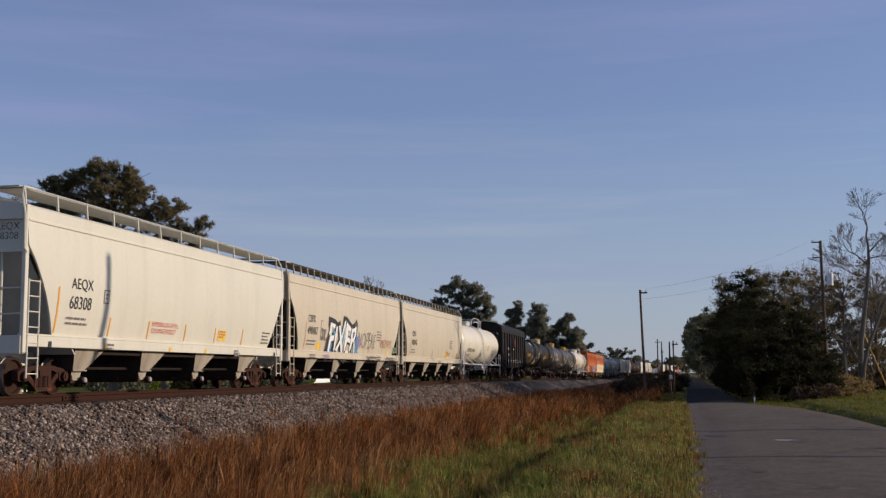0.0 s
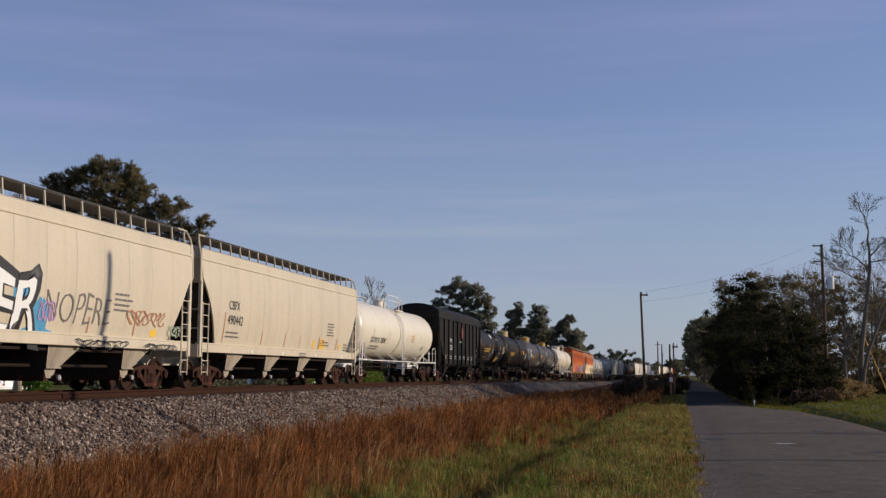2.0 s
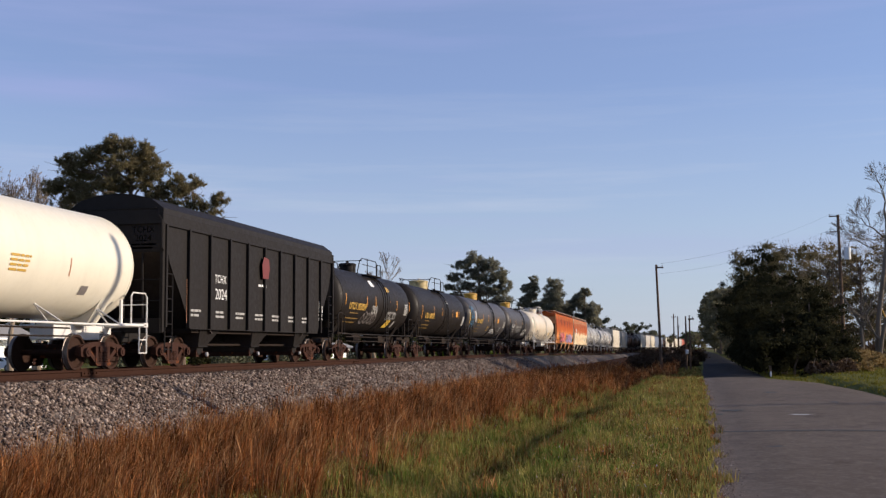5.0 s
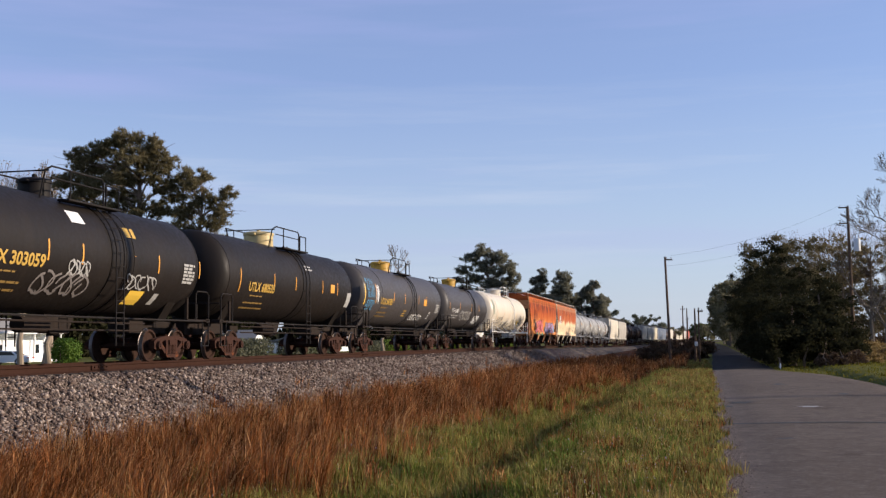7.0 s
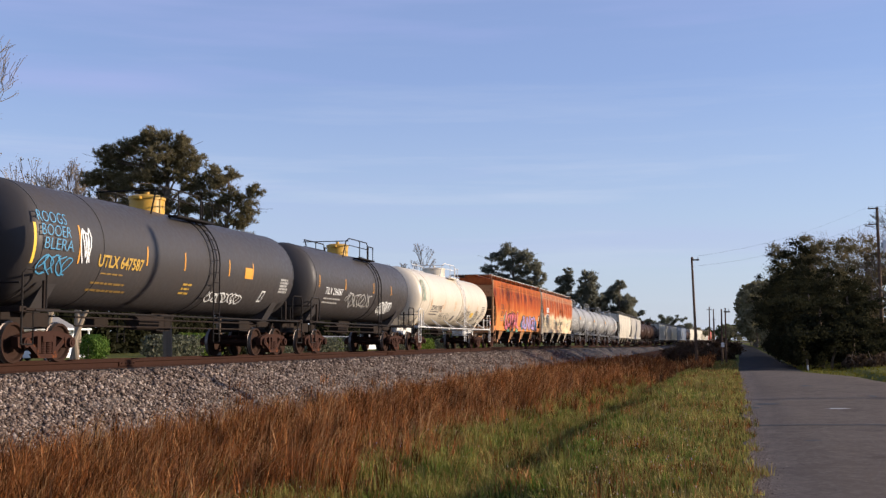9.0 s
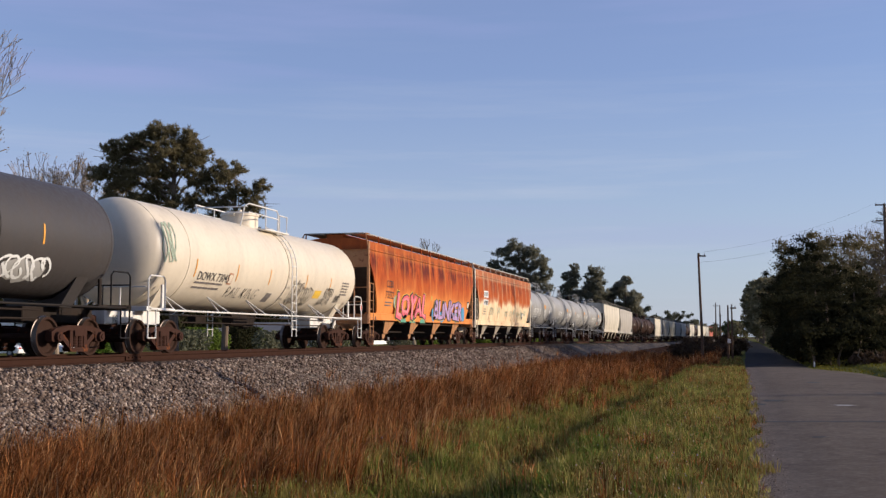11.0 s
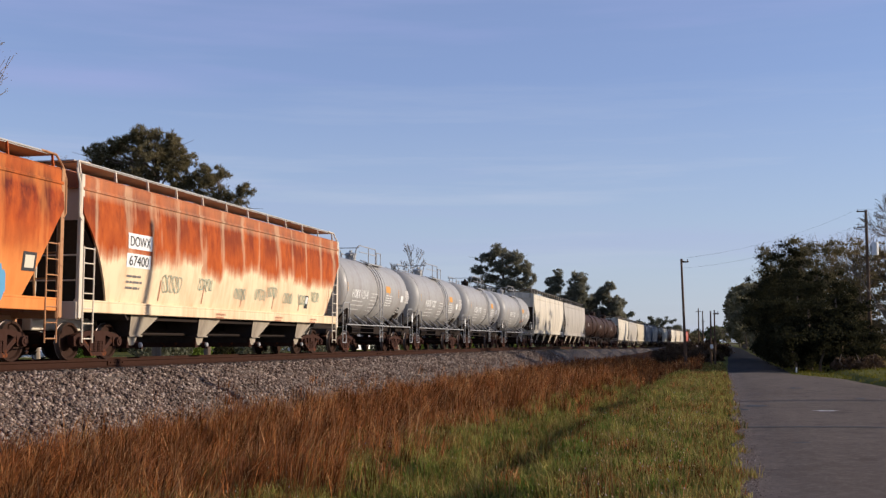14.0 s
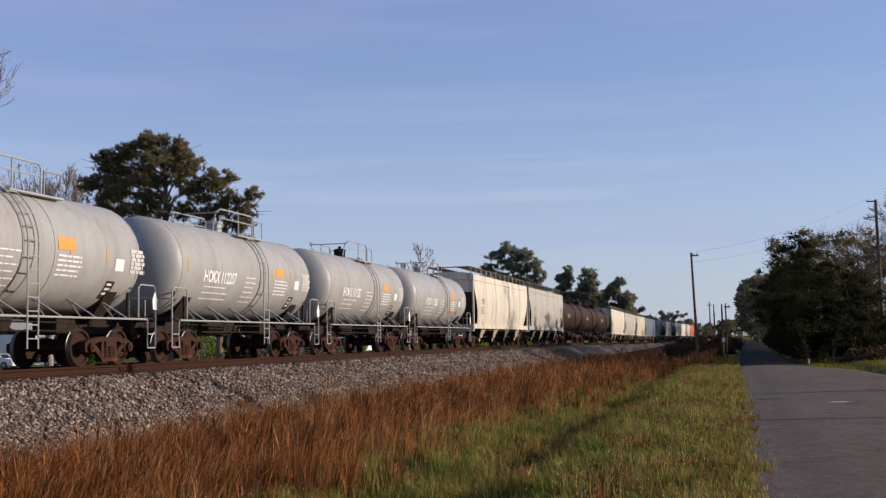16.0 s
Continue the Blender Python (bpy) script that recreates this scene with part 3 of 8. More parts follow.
def sheet(name, xs, ys, f, mats):
    """A grid over the plan, with f(x, y) -> a point."""
    verts = [f(x, y) for y in ys for x in xs]
    n = len(xs)
    faces = [(j * n + i, j * n + i + 1, (j + 1) * n + i + 1, (j + 1) * n + i) for j in range(len(ys) - 1) for i in range(n - 1)]
    me = bpy.data.meshes.new(name)
    me.from_pydata(verts, [], faces)
    me.materials.append(mats)
    me.polygons.foreach_set("use_smooth", [True] * len(me.polygons))
    return me


def rough_z(x, y, k=0.05):
    return k * noise.noise(Vector((x * 0.9, y * 0.9, 0))) + 0.5 * k * noise.noise(Vector((x * 3, y * 3, 4)))


xs = [-2500, -600, -200, -90, -50, -30, -21] + [-12 + 0.4 * i for i in range(31)] + [0.6, 2, 4, 5.2, 5.7, 6.02, 6.3, 6.7, 7.5, 9, 11, 14, 18, 25, 40, 80, 200, 600, 2500]
ys = [-60, -20, 0, 5] + [7 + 0.6 * i for i in range(70)] + [50 + 2.0 * i for i in range(30)] + [115, 130, 160, 200, 260, 350, 500, 800, 1400, 4000]


def ground_point(x, y):
    on_road = road_left(y) - 0.3 < x < road_right(y) + 0.3
    r = 0.0 if on_road or abs(x) > 60 else rough_z(x, y, 0.06)
    return (x, y, ground_z(x + wander(x, y)) - (0.04 if on_road else 0.0) + r)


tagged(new("ground", sheet("ground", xs, ys, ground_point, SOIL)), "grassy ground with a shallow ditch beside the road", "ground", kind="structure")

LANE_Y = 59.5  # where the wide pavement ends and the darker-coloured lane begins
road_ys = [-30, 0, 4] + [6 + 0.5 * i for i in range(107)] + [LANE_Y]
lane_ys = [LANE_Y] + [60 + 0.5 * i for i in range(24)] + [72 + 3 * i for i in range(26)] + [165, 200, 300, 500, 900]


def road_point(u, y):
    a = road_left(y) + 0.10 * noise.noise(Vector((0, y * 0.8, 2))) + 0.05 * noise.noise(Vector((0, y * 3.1, 5)))
    b = road_right(y) + 0.15 * noise.noise(Vector((9, y * 0.5, 2)))
    x = a + (b - a) * u
    crown = 0.05 * (1 - (2 * u - 1) ** 2)
    edge = -0.02 if u in (0.0, 1.0) else 0.0
    return (x, y, 0.005 + crown + edge)


road = tagged(new("road", sheet("road", [0.0, 0.015, 0.2, 0.4, 0.6, 0.8, 0.985, 1.0], road_ys, road_point, ASPHALT)),
              "worn grey asphalt road with tar seams and patches", "road", kind="structure")
tagged(new("lane", sheet("lane", [0.0, 0.015, 0.2, 0.4, 0.6, 0.8, 0.985, 1.0], lane_ys, lambda u, y: tuple(Vector(road_point(u, y)) - Vector((0, 0, 0.02))), SHADED_ASPHALT)),
       "narrow asphalt lane under the trees, coloured dark for their shade", "lane", kind="structure")


def road_patch(name, cx, cy, wx, wy, mat_, label, seed):
    bm = bmesh.new()
    r = random.Random(seed)
    ring = []
    for i in range(18):
        w = 2 * math.pi * i / 18
        k = r.uniform(0.45, 1.15)
        x, y = cx + wx * k * math.cos(w), cy + wy * k * math.sin(w)
        ring.append(bm.verts.new((x, y, 0.0)))
    for v in ring:
        u = (v.co.x - road_left(v.co.y)) / (road_right(v.co.y) - road_left(v.co.y))
        v.co.z = 0.010 + 0.05 * (1 - (2 * u - 1) ** 2)
    bm.faces.new(ring)
    part(name, bm, mat_, road, label)


seam_bm = bmesh.new()
seam_rows = []
for i in range(60):
    x = road_left(22) + 0.05 + i * 0.105
    u = (x - road_left(22)) / (road_right(22) - road_left(22))
    y = 21.9 + 0.10 * noise.noise(Vector((x * 1.4, 0, 3))) + 0.02 * x
    z = 0.010 + 0.05 * (1 - (2 * u - 1) ** 2)
    w = 0.10 + 0.05 * noise.noise(Vector((x * 3, 1, 3)))
    seam_rows.append((seam_bm.verts.new((x, y - w, z)), seam_bm.verts.new((x, y + w, z))))
for (a, b), (c, d) in zip(seam_rows, seam_rows[1:]):
    seam_bm.faces.new((a, c, d, b))
part("tar_seam", seam_bm, TAR, road, "dark tar seam across the road")
for i, (cx, cy, wx, wy) in enumerate([(4.1, 24.6, 0.14, 0.3), (0.95, 29.0, 0.35, 0.5), (0.6, 27.6, 0.16, 0.4), (1.3, 18.6, 0.16, 0.14), (5.2, 33.5, 0.2, 0.4), (3.9, 33.0, 0.14, 0.5), (4.9, 20.3, 0.18, 0.2), (2.6, 40.0, 0.3, 0.7)]):
    road_patch("tar_patch", cx, cy, wx, wy, TAR, "dark patch of tar", i)
road_patch("paint_mark", 2.45, 27.0, 0.36, 0.22, PALE_PATCH, "worn white paint mark", 9)

# track bed of crushed stone, on a low bank
BED = [(4.9, -1.52), (4.6, -1.42)] + [(4.6 - 0.2 * i, -1.42 + 0.104 * i) for i in range(1, 12)] + [(2.25, -0.31), (1.8, -0.30), (1.2, -0.28), (0.9, -0.27), (0.0, -0.26), (-1.2, -0.28), (-2.2, -0.31), (-4.6, -1.42), (-4.9, -1.6)]
bed_ys = [-60, -20, 0, 6] + [10 + 0.2 * i for i in range(350)] + [80 + 2 * i for i in range(60)] + [200 + 10 * i for i in range(40)] + [700, 900]


def bed_point(i, y):
    x, z = BED[int(i)]
    ox, oz = bend(y)
    near = 1.0 if y < 120 else 0.3
    r = near * (0.09 * noise.noise(Vector((x * 1.3, y * 0.7, 7))) + 0.05 * noise.noise(Vector((x * 4, y * 4, 1)))) if 1.3 < abs(x) < 4.8 else 0.0
    return (TRACK_X + x + ox + 0.15 * noise.noise(Vector((i, y * 0.4, 3))) * (x > 2.3), y, RAIL_Z + z + oz + r)


tagged(new("track_bed", sheet("track_bed", list(range(len(BED))), bed_ys, bed_point, BALLAST)), "grey crushed-stone ballast bank under the railway", "ballast", kind="structure")


def scatter_mesh(name, verts, tris, mat_, label, category):
    me = bpy.data.meshes.new(name)
    nv, nf, k = len(verts), len(tris), tris.shape[1]
    me.vertices.add(nv)
    me.vertices.foreach_set("co", verts.astype(np.float32).ravel())
    me.loops.add(nf * k)
    me.loops.foreach_set("vertex_index", tris.astype(np.int32).ravel())
    me.polygons.add(nf)
    me.polygons.foreach_set("loop_start", np.arange(0, nf * k, k, dtype=np.int32))
    me.polygons.foreach_set("loop_total", np.full(nf, k, dtype=np.int32))
    me.update(calc_edges=True)
    me.materials.append(mat_)
    return tagged(new(name, me), label, category, kind="stuff") if label else me


def stones(n, y0, y1):
    """Loose angular stones over the shoulder and slope of the bank."""
    y = y0 * (y1 / y0) ** rng.random(n)
    x = 0.85 + 3.85 * rng.random(n)
    keep = (x > 1.0)
    x, y = x[keep], y[keep]
    n = len(x)
    bx = np.array([b[0] for b in BED][::-1])
    bz = np.array([b[1] for b in BED][::-1])
    z = np.interp(x, bx, bz)
    z = z + np.array([0.09 * noise.noise(Vector((a * 1.3, b * 0.7, 7))) + 0.05 * noise.noise(Vector((a * 4, b * 4, 1))) for a, b in zip(x, y)]) * (x > 1.3)
    size = rng.uniform(0.022, 0.056, n) * (1 + 0.5 * (rng.random(n) > 0.9))
    base = np.array([(1, 0, 0), (0, 1, 0), (-1, 0, 0), (0, -1, 0), (0.2, 0.1, 0.8), (-0.1, 0.2, -0.8)], float)
    v = base[None] * rng.uniform(0.65, 1.3, (n, 6, 3))
    a, b = rng.uniform(0, 6.28, n), rng.uniform(-0.7, 0.7, n)
    c, s = np.cos(a)[:, None], np.sin(a)[:, None]
    vx, vy, vz = v[..., 0] * c - v[..., 1] * s, v[..., 0] * s + v[..., 1] * c, v[..., 2]
    c, s = np.cos(b)[:, None], np.sin(b)[:, None]
    vx, vz = vx * c - vz * s, vx * s + vz * c
    v = np.stack([vx, vy, vz], -1) * size[:, None, None]
    v += np.stack([TRACK_X + x, y, RAIL_Z + z + size * 0.25], -1)[:, None, :]
    f = np.array([(0, 1, 4), (1, 2, 4), (2, 3, 4), (3, 0, 4), (1, 0, 5), (2, 1, 5), (3, 2, 5), (0, 3, 5)])
    return v.reshape(-1, 3), (f[None] + 6 * np.arange(n)[:, None, None]).reshape(-1, 3)


scatter_mesh("ballast_stones", *stones(72000, 13, 95), STONES, "loose grey and tan crushed ballast stones", "ballast")


def road_gravel(n):
    """Loose stones shed along the road's broken edge."""
    y = 8 * (60 / 8) ** rng.random(n)
    x = np.array([road_left(b) for b in y]) + 0.04 + np.abs(rng.normal(0, 0.17, n))
    z = 0.008 + 0.010 * rng.random(n)
    size = rng.uniform(0.005, 0.014, n)
    base = np.array([(1, 0, 0), (-0.5, 0.8, 0), (-0.5, -0.8, 0), (0, 0, 0.8)], float)
    v = base[None] * rng.uniform(0.7, 1.3, (n, 4, 3)) * size[:, None, None] + np.stack([x, y, z], -1)[:, None, :]
    f = np.array([(0, 1, 3), (1, 2, 3), (2, 0, 3)])
    return v.reshape(-1, 3), (f[None] + 4 * np.arange(n)[:, None, None]).reshape(-1, 3)


scatter_mesh("road_gravel", *road_gravel(8000), STONES, "loose grit along the broken edge of the road", "gravel")

# rails, joint bars and sleepers
track = tagged(thing("railway_track", "rusty steel rails on timber sleepers in ballast", "railway track"), kind="structure")
RAIL_H = 0.215
RAIL_SHAPE = [(-0.075, 0.0), (0.075, 0.0), (0.075, 0.012), (0.012, 0.03), (0.009, 0.115), (0.036, 0.128), (0.036, 0.16), (0.028, 0.168), (-0.028, 0.168), (-0.036, 0.16), (-0.036, 0.128), (-0.009, 0.115), (-0.012, 0.03), (-0.075, 0.012)]
rail_ys = [-60, 0] + [10 + 10 * i for i in range(9)] + [110 + 15 * i for i in range(50)]
for side in (0.755, -0.755):
    bm = bmesh.new()
    rings = []
    for y in rail_ys:
        ox, oz = bend(y)
        rings.append([bm.verts.new((TRACK_X + side + ox + a, y, RAIL_Z - RAIL_H + b * RAIL_H / 0.168 + oz)) for a, b in RAIL_SHAPE])
    for r0, r1 in zip(rings, rings[1:]):
        for i in range(len(RAIL_SHAPE)):
            j = (i + 1) % len(RAIL_SHAPE)
            bm.faces.new((r0[i], r0[j], r1[j], r1[i]))
    rail = part("rail", bm, RAIL_STEEL, track, "rusty steel rail")
    for y in (26.9, 51.0):
        bm = bmesh.new()
        block(bm, (TRACK_X + side + 0.014, y - 0.42, RAIL_Z - 0.165), (TRACK_X + side + 0.045, y + 0.42, RAIL_Z - 0.055), 0.008)
        for k in (-0.3, -0.1, 0.1, 0.3):
            tube(bm, (TRACK_X + side + 0.04, y + k, RAIL_Z - 0.09), (TRACK_X + side + 0.075, y + k, RAIL_Z - 0.09), 0.022, seg=6)
        part("joint_bar", bm, RAIL_STEEL, rail)
bm = block(bmesh.new(), (-1.3, -0.115, -0.18), (1.3, 0.115, 0.0), 0.012)
tie_mesh = to_mesh(bm, "tie", TIE)
for i in range(150):
    part("tie", tie_mesh, None, track, at=pose(TRACK_X + 0.02 * math.sin(i * 2.3), 10 + 0.53 * i, RAIL_Z - RAIL_H, 0, 0, 0.6 * math.sin(i * 1.7)))


# ---- grass ----
def blades(x, y, z, h, w, lean, heading):
    """Bent tapering blades: five points, a quad and a tip each."""
    n = len(x)
    px, py = -np.sin(heading), np.cos(heading)
    rows = []
    for k, (t, ww) in enumerate(((0.0, 1.0), (0.55, 0.75))):
        off = lean * h * t * t
        for s in (-0.5, 0.5):
            rows.append(np.stack([x + np.cos(heading) * off + s * ww * w * px, y + np.sin(heading) * off + s * ww * w * py, z + h * t], -1))
    rows.append(np.stack([x + np.cos(heading) * lean * h, y + np.sin(heading) * lean * h, z + h * (1 - 0.25 * lean)], -1))
    v = np.stack(rows, 1).reshape(-1, 3)
    f = np.array([(0, 1, 3), (0, 3, 2), (2, 3, 4)])
    return v, (f[None] + 5 * np.arange(n)[:, None, None]).reshape(-1, 3)


def vnoise(x, y, s, o=0.0):
    return np.array([noise.noise(Vector((a * s, b * s, o))) for a, b in zip(x, y)])


gz_x = np.array([g[0] for g in GROUND_LINE])
gz_z = np.array([g[1] for g in GROUND_LINE])


def ground_zs(x, y):
    return np.interp(x + np.array([wander(a, b) for a, b in zip(x, y)]), gz_x, gz_z)


def clumped(n, per, x0, x1, y0, y1, spread):
    """Tuft centres, denser near the road's foreground, with blades round each."""
    m = n // per
    cy = y0 * (y1 / y0) ** rng.random(m)
    cx = rng.uniform(x0, x1, m)
    x = np.repeat(cx, per) + rng.normal(0, spread, m * per)
    y = np.repeat(cy, per) + rng.normal(0, spread, m * per)
    return x, y, np.repeat(rng.random(m), per)


# tall dry grass between the ditch and the ballast, in leaning tufts
x, y, tuft = clumped(225000, 17, -12.8, -0.8, 8.5, 105, 0.055)
spread_out = 3.6 * np.clip((y - 46) / 20, 0, 1) ** 2
edge = -5.2 + 0.010 * y - 0.9 * np.exp(-((y - 18) / 10) ** 2) + spread_out + 1.4 * vnoise(x, y, 0.35) + 0.7 * vnoise(x, y, 1.3, 5)
toe = -10.8 + 0.9 * np.exp(-((y - 18) / 5) ** 2) - 1.7 * vnoise(x, y, 0.32, 3) - 1.3 * vnoise(x, y, 0.9, 33) + 0.006 * y
gap = np.repeat((vnoise(x[::17], y[::17], 0.9, 51) + 0.7 * vnoise(x[::17], y[::17], 2.4, 53) + 0.5 * rng.random(len(x) // 17)) > -0.12, 17)
keep = gap & (x < edge + 0.2 + np.repeat(rng.exponential(0.35, len(x) // 17), 17)) & ((x > toe - 1.9 * rng.random(len(x)) ** 3))
x, y, tuft = x[keep], y[keep], tuft[keep]
patchy = vnoise(x, y, 0.5, 9) + 0.5 * vnoise(x, y, 1.6, 19)
h = (0.27 + 0.55 * tuft ** 2 + 0.42 * patchy) * rng.uniform(0.45, 1.35, len(x))
h = np.clip(h * np.where(x < -10.2, 0.7, 1.0), 0.10, 1.05)
z = ground_zs(x, y)
z = np.where(x < -11.5, -0.3 + (-11.5 - x) * 0.52, z)
tuft_turn = 0.5 + 3.6 * (np.modf(tuft * 97.0)[0] - 0.5)
tuft_lean = 0.16 + 0.65 * np.modf(tuft * 53.0)[0] ** 2
scatter_mesh("dry_grass", *blades(x, y, z, h, rng.uniform(0.004, 0.011, len(x)) * (1 + y / 38), np.abs(rng.normal(0, 0.16, len(x))) + tuft_lean, tuft_turn + rng.normal(0, 0.6, len(x))), STRAW,
             "tall dry orange-brown grass beside the ballast", "grass")

# low dark weeds straggling up the foot of the ballast
x, y, tuft = clumped(60000, 22, -13.4, -9.6, 9, 60, 0.12)
keep = np.repeat(vnoise(x[::22], y[::22], 0.5, 81) + 0.7 * vnoise(x[::22], y[::22], 1.7, 83) > 0.0 + 0.75 * np.abs(x[::22] + 11.1), 22)
x, y, tuft = x[keep], y[keep], tuft[keep]
z = np.where(x < -11.5, -0.24 + (-11.5 - x) * 0.55, ground_zs(x, y))
scatter_mesh("ballast_weeds", *blades(x, y, z, rng.uniform(0.05, 0.20, len(x)), rng.uniform(0.006, 0.016, len(x)) * (1 + y / 45), np.abs(rng.normal(0.7, 0.35, len(x))), rng.uniform(0, 6.28, len(x))), PURPLE_WEED,
             "low purplish-brown weeds straggling onto the ballast", "weeds")

# taller golden stalks that arch over the dry grass
x, y, tuft = clumped(9000, 6, -11.6, -4.6, 8.5, 70, 0.10)
keep = (vnoise(x, y, 0.8, 71) + 0.6 * vnoise(x, y, 2.2, 73) > -0.05) & (x < -5.2 + 0.010 * y + 1.2 * vnoise(x, y, 0.35))
x, y, tuft = x[keep], y[keep], tuft[keep]
scatter_mesh("arching_stalks", *blades(x, y, ground_zs(x, y), 0.50 + 0.45 * tuft * rng.uniform(0.6, 1.2, len(x)), rng.uniform(0.004, 0.008, len(x)) * (1 + y / 40), rng.uniform(0.25, 0.95, len(x)), 0.3 + rng.normal(0, 0.7, len(x))), STALKS,
             "tall golden stalks arching over the dry grass", "grass")

# green verge, with a little straw in it
x, y, tuft = clumped(190000, 9, -6.9, 0.6, 7.5, 90, 0.07)
edge = -5.9 + 0.010 * y - 0.9 * np.exp(-((y - 18) / 10) ** 2) + 3.6 * np.clip((y - 46) / 20, 0, 1) ** 2 + 1.3 * vnoise(x, y, 0.35) + 0.5 * vnoise(x, y, 1.3, 5)
border = 0.22 + 0.0088 * y + 0.30 * vnoise(x * 0, y, 0.9, 4) + 0.12 * vnoise(x * 0, y, 4.0, 6)
bald = vnoise(x, y, 1.4, 31) + 0.6 * vnoise(x, y, 3.7, 37)
keep = (x > edge - 0.8 * rng.random(len(x)) ** 2) & (x < border) & (rng.random(len(x)) > np.clip((bald - 0.18) * 2.2, 0, 0.8))
x, y, tuft = x[keep], y[keep], tuft[keep]
ditch = np.exp(-((x + 3.1) / 0.9) ** 2)
h = (0.07 + 0.10 * tuft + 0.13 * ditch + 0.08 * np.clip(vnoise(x, y, 0.7, 2), -0.5, 1) + 0.10 * (x < -3.4)) * rng.uniform(0.6, 1.4, len(x))
z = ground_zs(x, y)
args = (x, y, z, np.clip(h, 0.04, 0.5), rng.uniform(0.004, 0.010, len(x)) * (1 + y / 38), np.abs(rng.normal(0.45, 0.28, len(x))), rng.uniform(0, 6.28, len(x)))
strawy = rng.random(len(x)) < 0.13 + 0.05 * (x > -0.6) + 0.62 * np.clip(vnoise(x, y, 0.45, 8) + 0.5 * vnoise(x, y, 1.7, 12), 0, 1)
for pick, name, mat_, label in ((~strawy, "green_grass", GRASS, "short green verge grass beside the road"), (strawy, "straw_grass", STRAW, "dry straw stems among the green verge")):
    scatter_mesh(name, *blades(*[a[pick] for a in args]), mat_, label, "grass")

# taller seeding stems standing over the verge
x, y, tuft = clumped(6000, 7, -5.4, -0.1, 8, 62, 0.09)
keep = vnoise(x, y, 0.6, 41) + 0.5 * vnoise(x, y, 2.2, 43) > -0.02
x, y, tuft = x[keep], y[keep], tuft[keep]
scatter_mesh("seeding_stems", *blades(x, y, ground_zs(x, y), 0.14 + 0.26 * tuft * rng.uniform(0.5, 1.2, len(x)), rng.uniform(0.003, 0.006, len(x)) * (1 + y / 45), np.abs(rng.normal(0.2, 0.2, len(x))), rng.uniform(0, 6.28, len(x))), SEEDY,
             "pale seeding grass stems standing over the verge", "grass")


def seed_heads(n):
    """Small pale heads nodding over the verge."""
    y = 8.5 * (34 / 8.5) ** rng.random(n)
    x = rng.uniform(-6.0, 0.0, n)
    keep = vnoise(x, y, 0.7, 61) + 0.6 * vnoise(x, y, 2.1, 63) > -0.1
    x, y = x[keep], y[keep]
    z = ground_zs(x, y) + rng.uniform(0.10, 0.34, len(x))
    size = rng.uniform(0.005, 0.013, len(x))
    base = np.array([(1, 0, -0.3), (-0.5, 0.8, -0.3), (-0.5, -0.8, -0.3), (0, 0, 1.6)], float)
    v = base[None] * size[:, None, None] + np.stack([x, y, z], -1)[:, None, :]
    f = np.array([(0, 1, 3), (1, 2, 3), (2, 0, 3), (0, 2, 1)])
    return v.reshape(-1, 3), (f[None] + 4 * np.arange(len(x))[:, None, None]).reshape(-1, 3)


scatter_mesh("seed_heads", *seed_heads(3000), SEED_HEADS, "tiny pale seed heads and lilac flowers over the verge", "wild flowers")

# weeds in the ditch
x, y, tuft = clumped(52000, 26, -5.6, -0.3, 8, 60, 0.09)
keep = np.repeat((np.abs(x[::26] + 3.2) < 1.3) | (rng.random(len(x) // 26) < 0.35), 26)
x, y, tuft = x[keep], y[keep], tuft[keep]
z = ground_zs(x, y)
scatter_mesh("ditch_weeds", *blades(x, y, z, rng.uniform(0.08, 0.30, len(x)) * np.where(np.abs(x + 3.2) < 1.3, 1.0, 0.6), rng.uniform(0.008, 0.022, len(x)), np.abs(rng.normal(0.6, 0.3, len(x))), rng.uniform(0, 6.28, len(x))), WEED,
             "dark leafy weeds in the shallow ditch", "weeds")

# rank tufts along the ditch, green and dry
for n_, seed_, low_, high_, mat_, name_, label_ in ((16000, 91, 0.16, 0.46, GRASS, "rank_grass", "rank green tufts along the ditch"), (7000, 95, 0.18, 0.44, STRAW, "dry_tufts", "dry brown tufts along the ditch")):
    x, y, tuft = clumped(n_, 40, -4.2, -1.2, 8.5, 60, 0.10)
    keep = np.repeat(vnoise(x[::40], y[::40], 0.8, seed_) + 0.8 * vnoise(x[::40], y[::40], 2.3, seed_ + 1) > 0.05, 40)
    x, y, tuft = x[keep], y[keep], tuft[keep]
    scatter_mesh(name_, *blades(x, y, ground_zs(x, y), (low_ + (high_ - low_) * tuft) * rng.uniform(0.5, 1.2, len(x)), rng.uniform(0.005, 0.012, len(x)) * (1 + y / 45), np.abs(rng.normal(0.5, 0.3, len(x))), rng.uniform(0, 6.28, len(x))), mat_, label_, "grass")

# grass on the far side of the road
x, y, tuft = clumped(44000, 8, 3.4, 30, 24, 100, 0.10)
lim = np.array([road_right(b) for b in y]) + 0.05 + 0.10 * vnoise(x * 0, y, 1.3, 4)
keep = x > lim
x, y = x[keep], y[keep]
z = ground_zs(x, y)
scatter_mesh("lawn_grass", *blades(x, y, z, rng.uniform(0.05, 0.17, len(x)), rng.uniform(0.014, 0.034, len(x)), np.abs(rng.normal(0.4, 0.25, len(x))), rng.uniform(0, 6.28, len(x))), LAWN,
             "green lawn grass across the road", "grass")

# ---- railway cars (x to the road side, y along the track, z over the railhead) ----
SHARED = {}


def shared(key, build):
    if key not in SHARED:
        SHARED[key] = build()
    return SHARED[key]


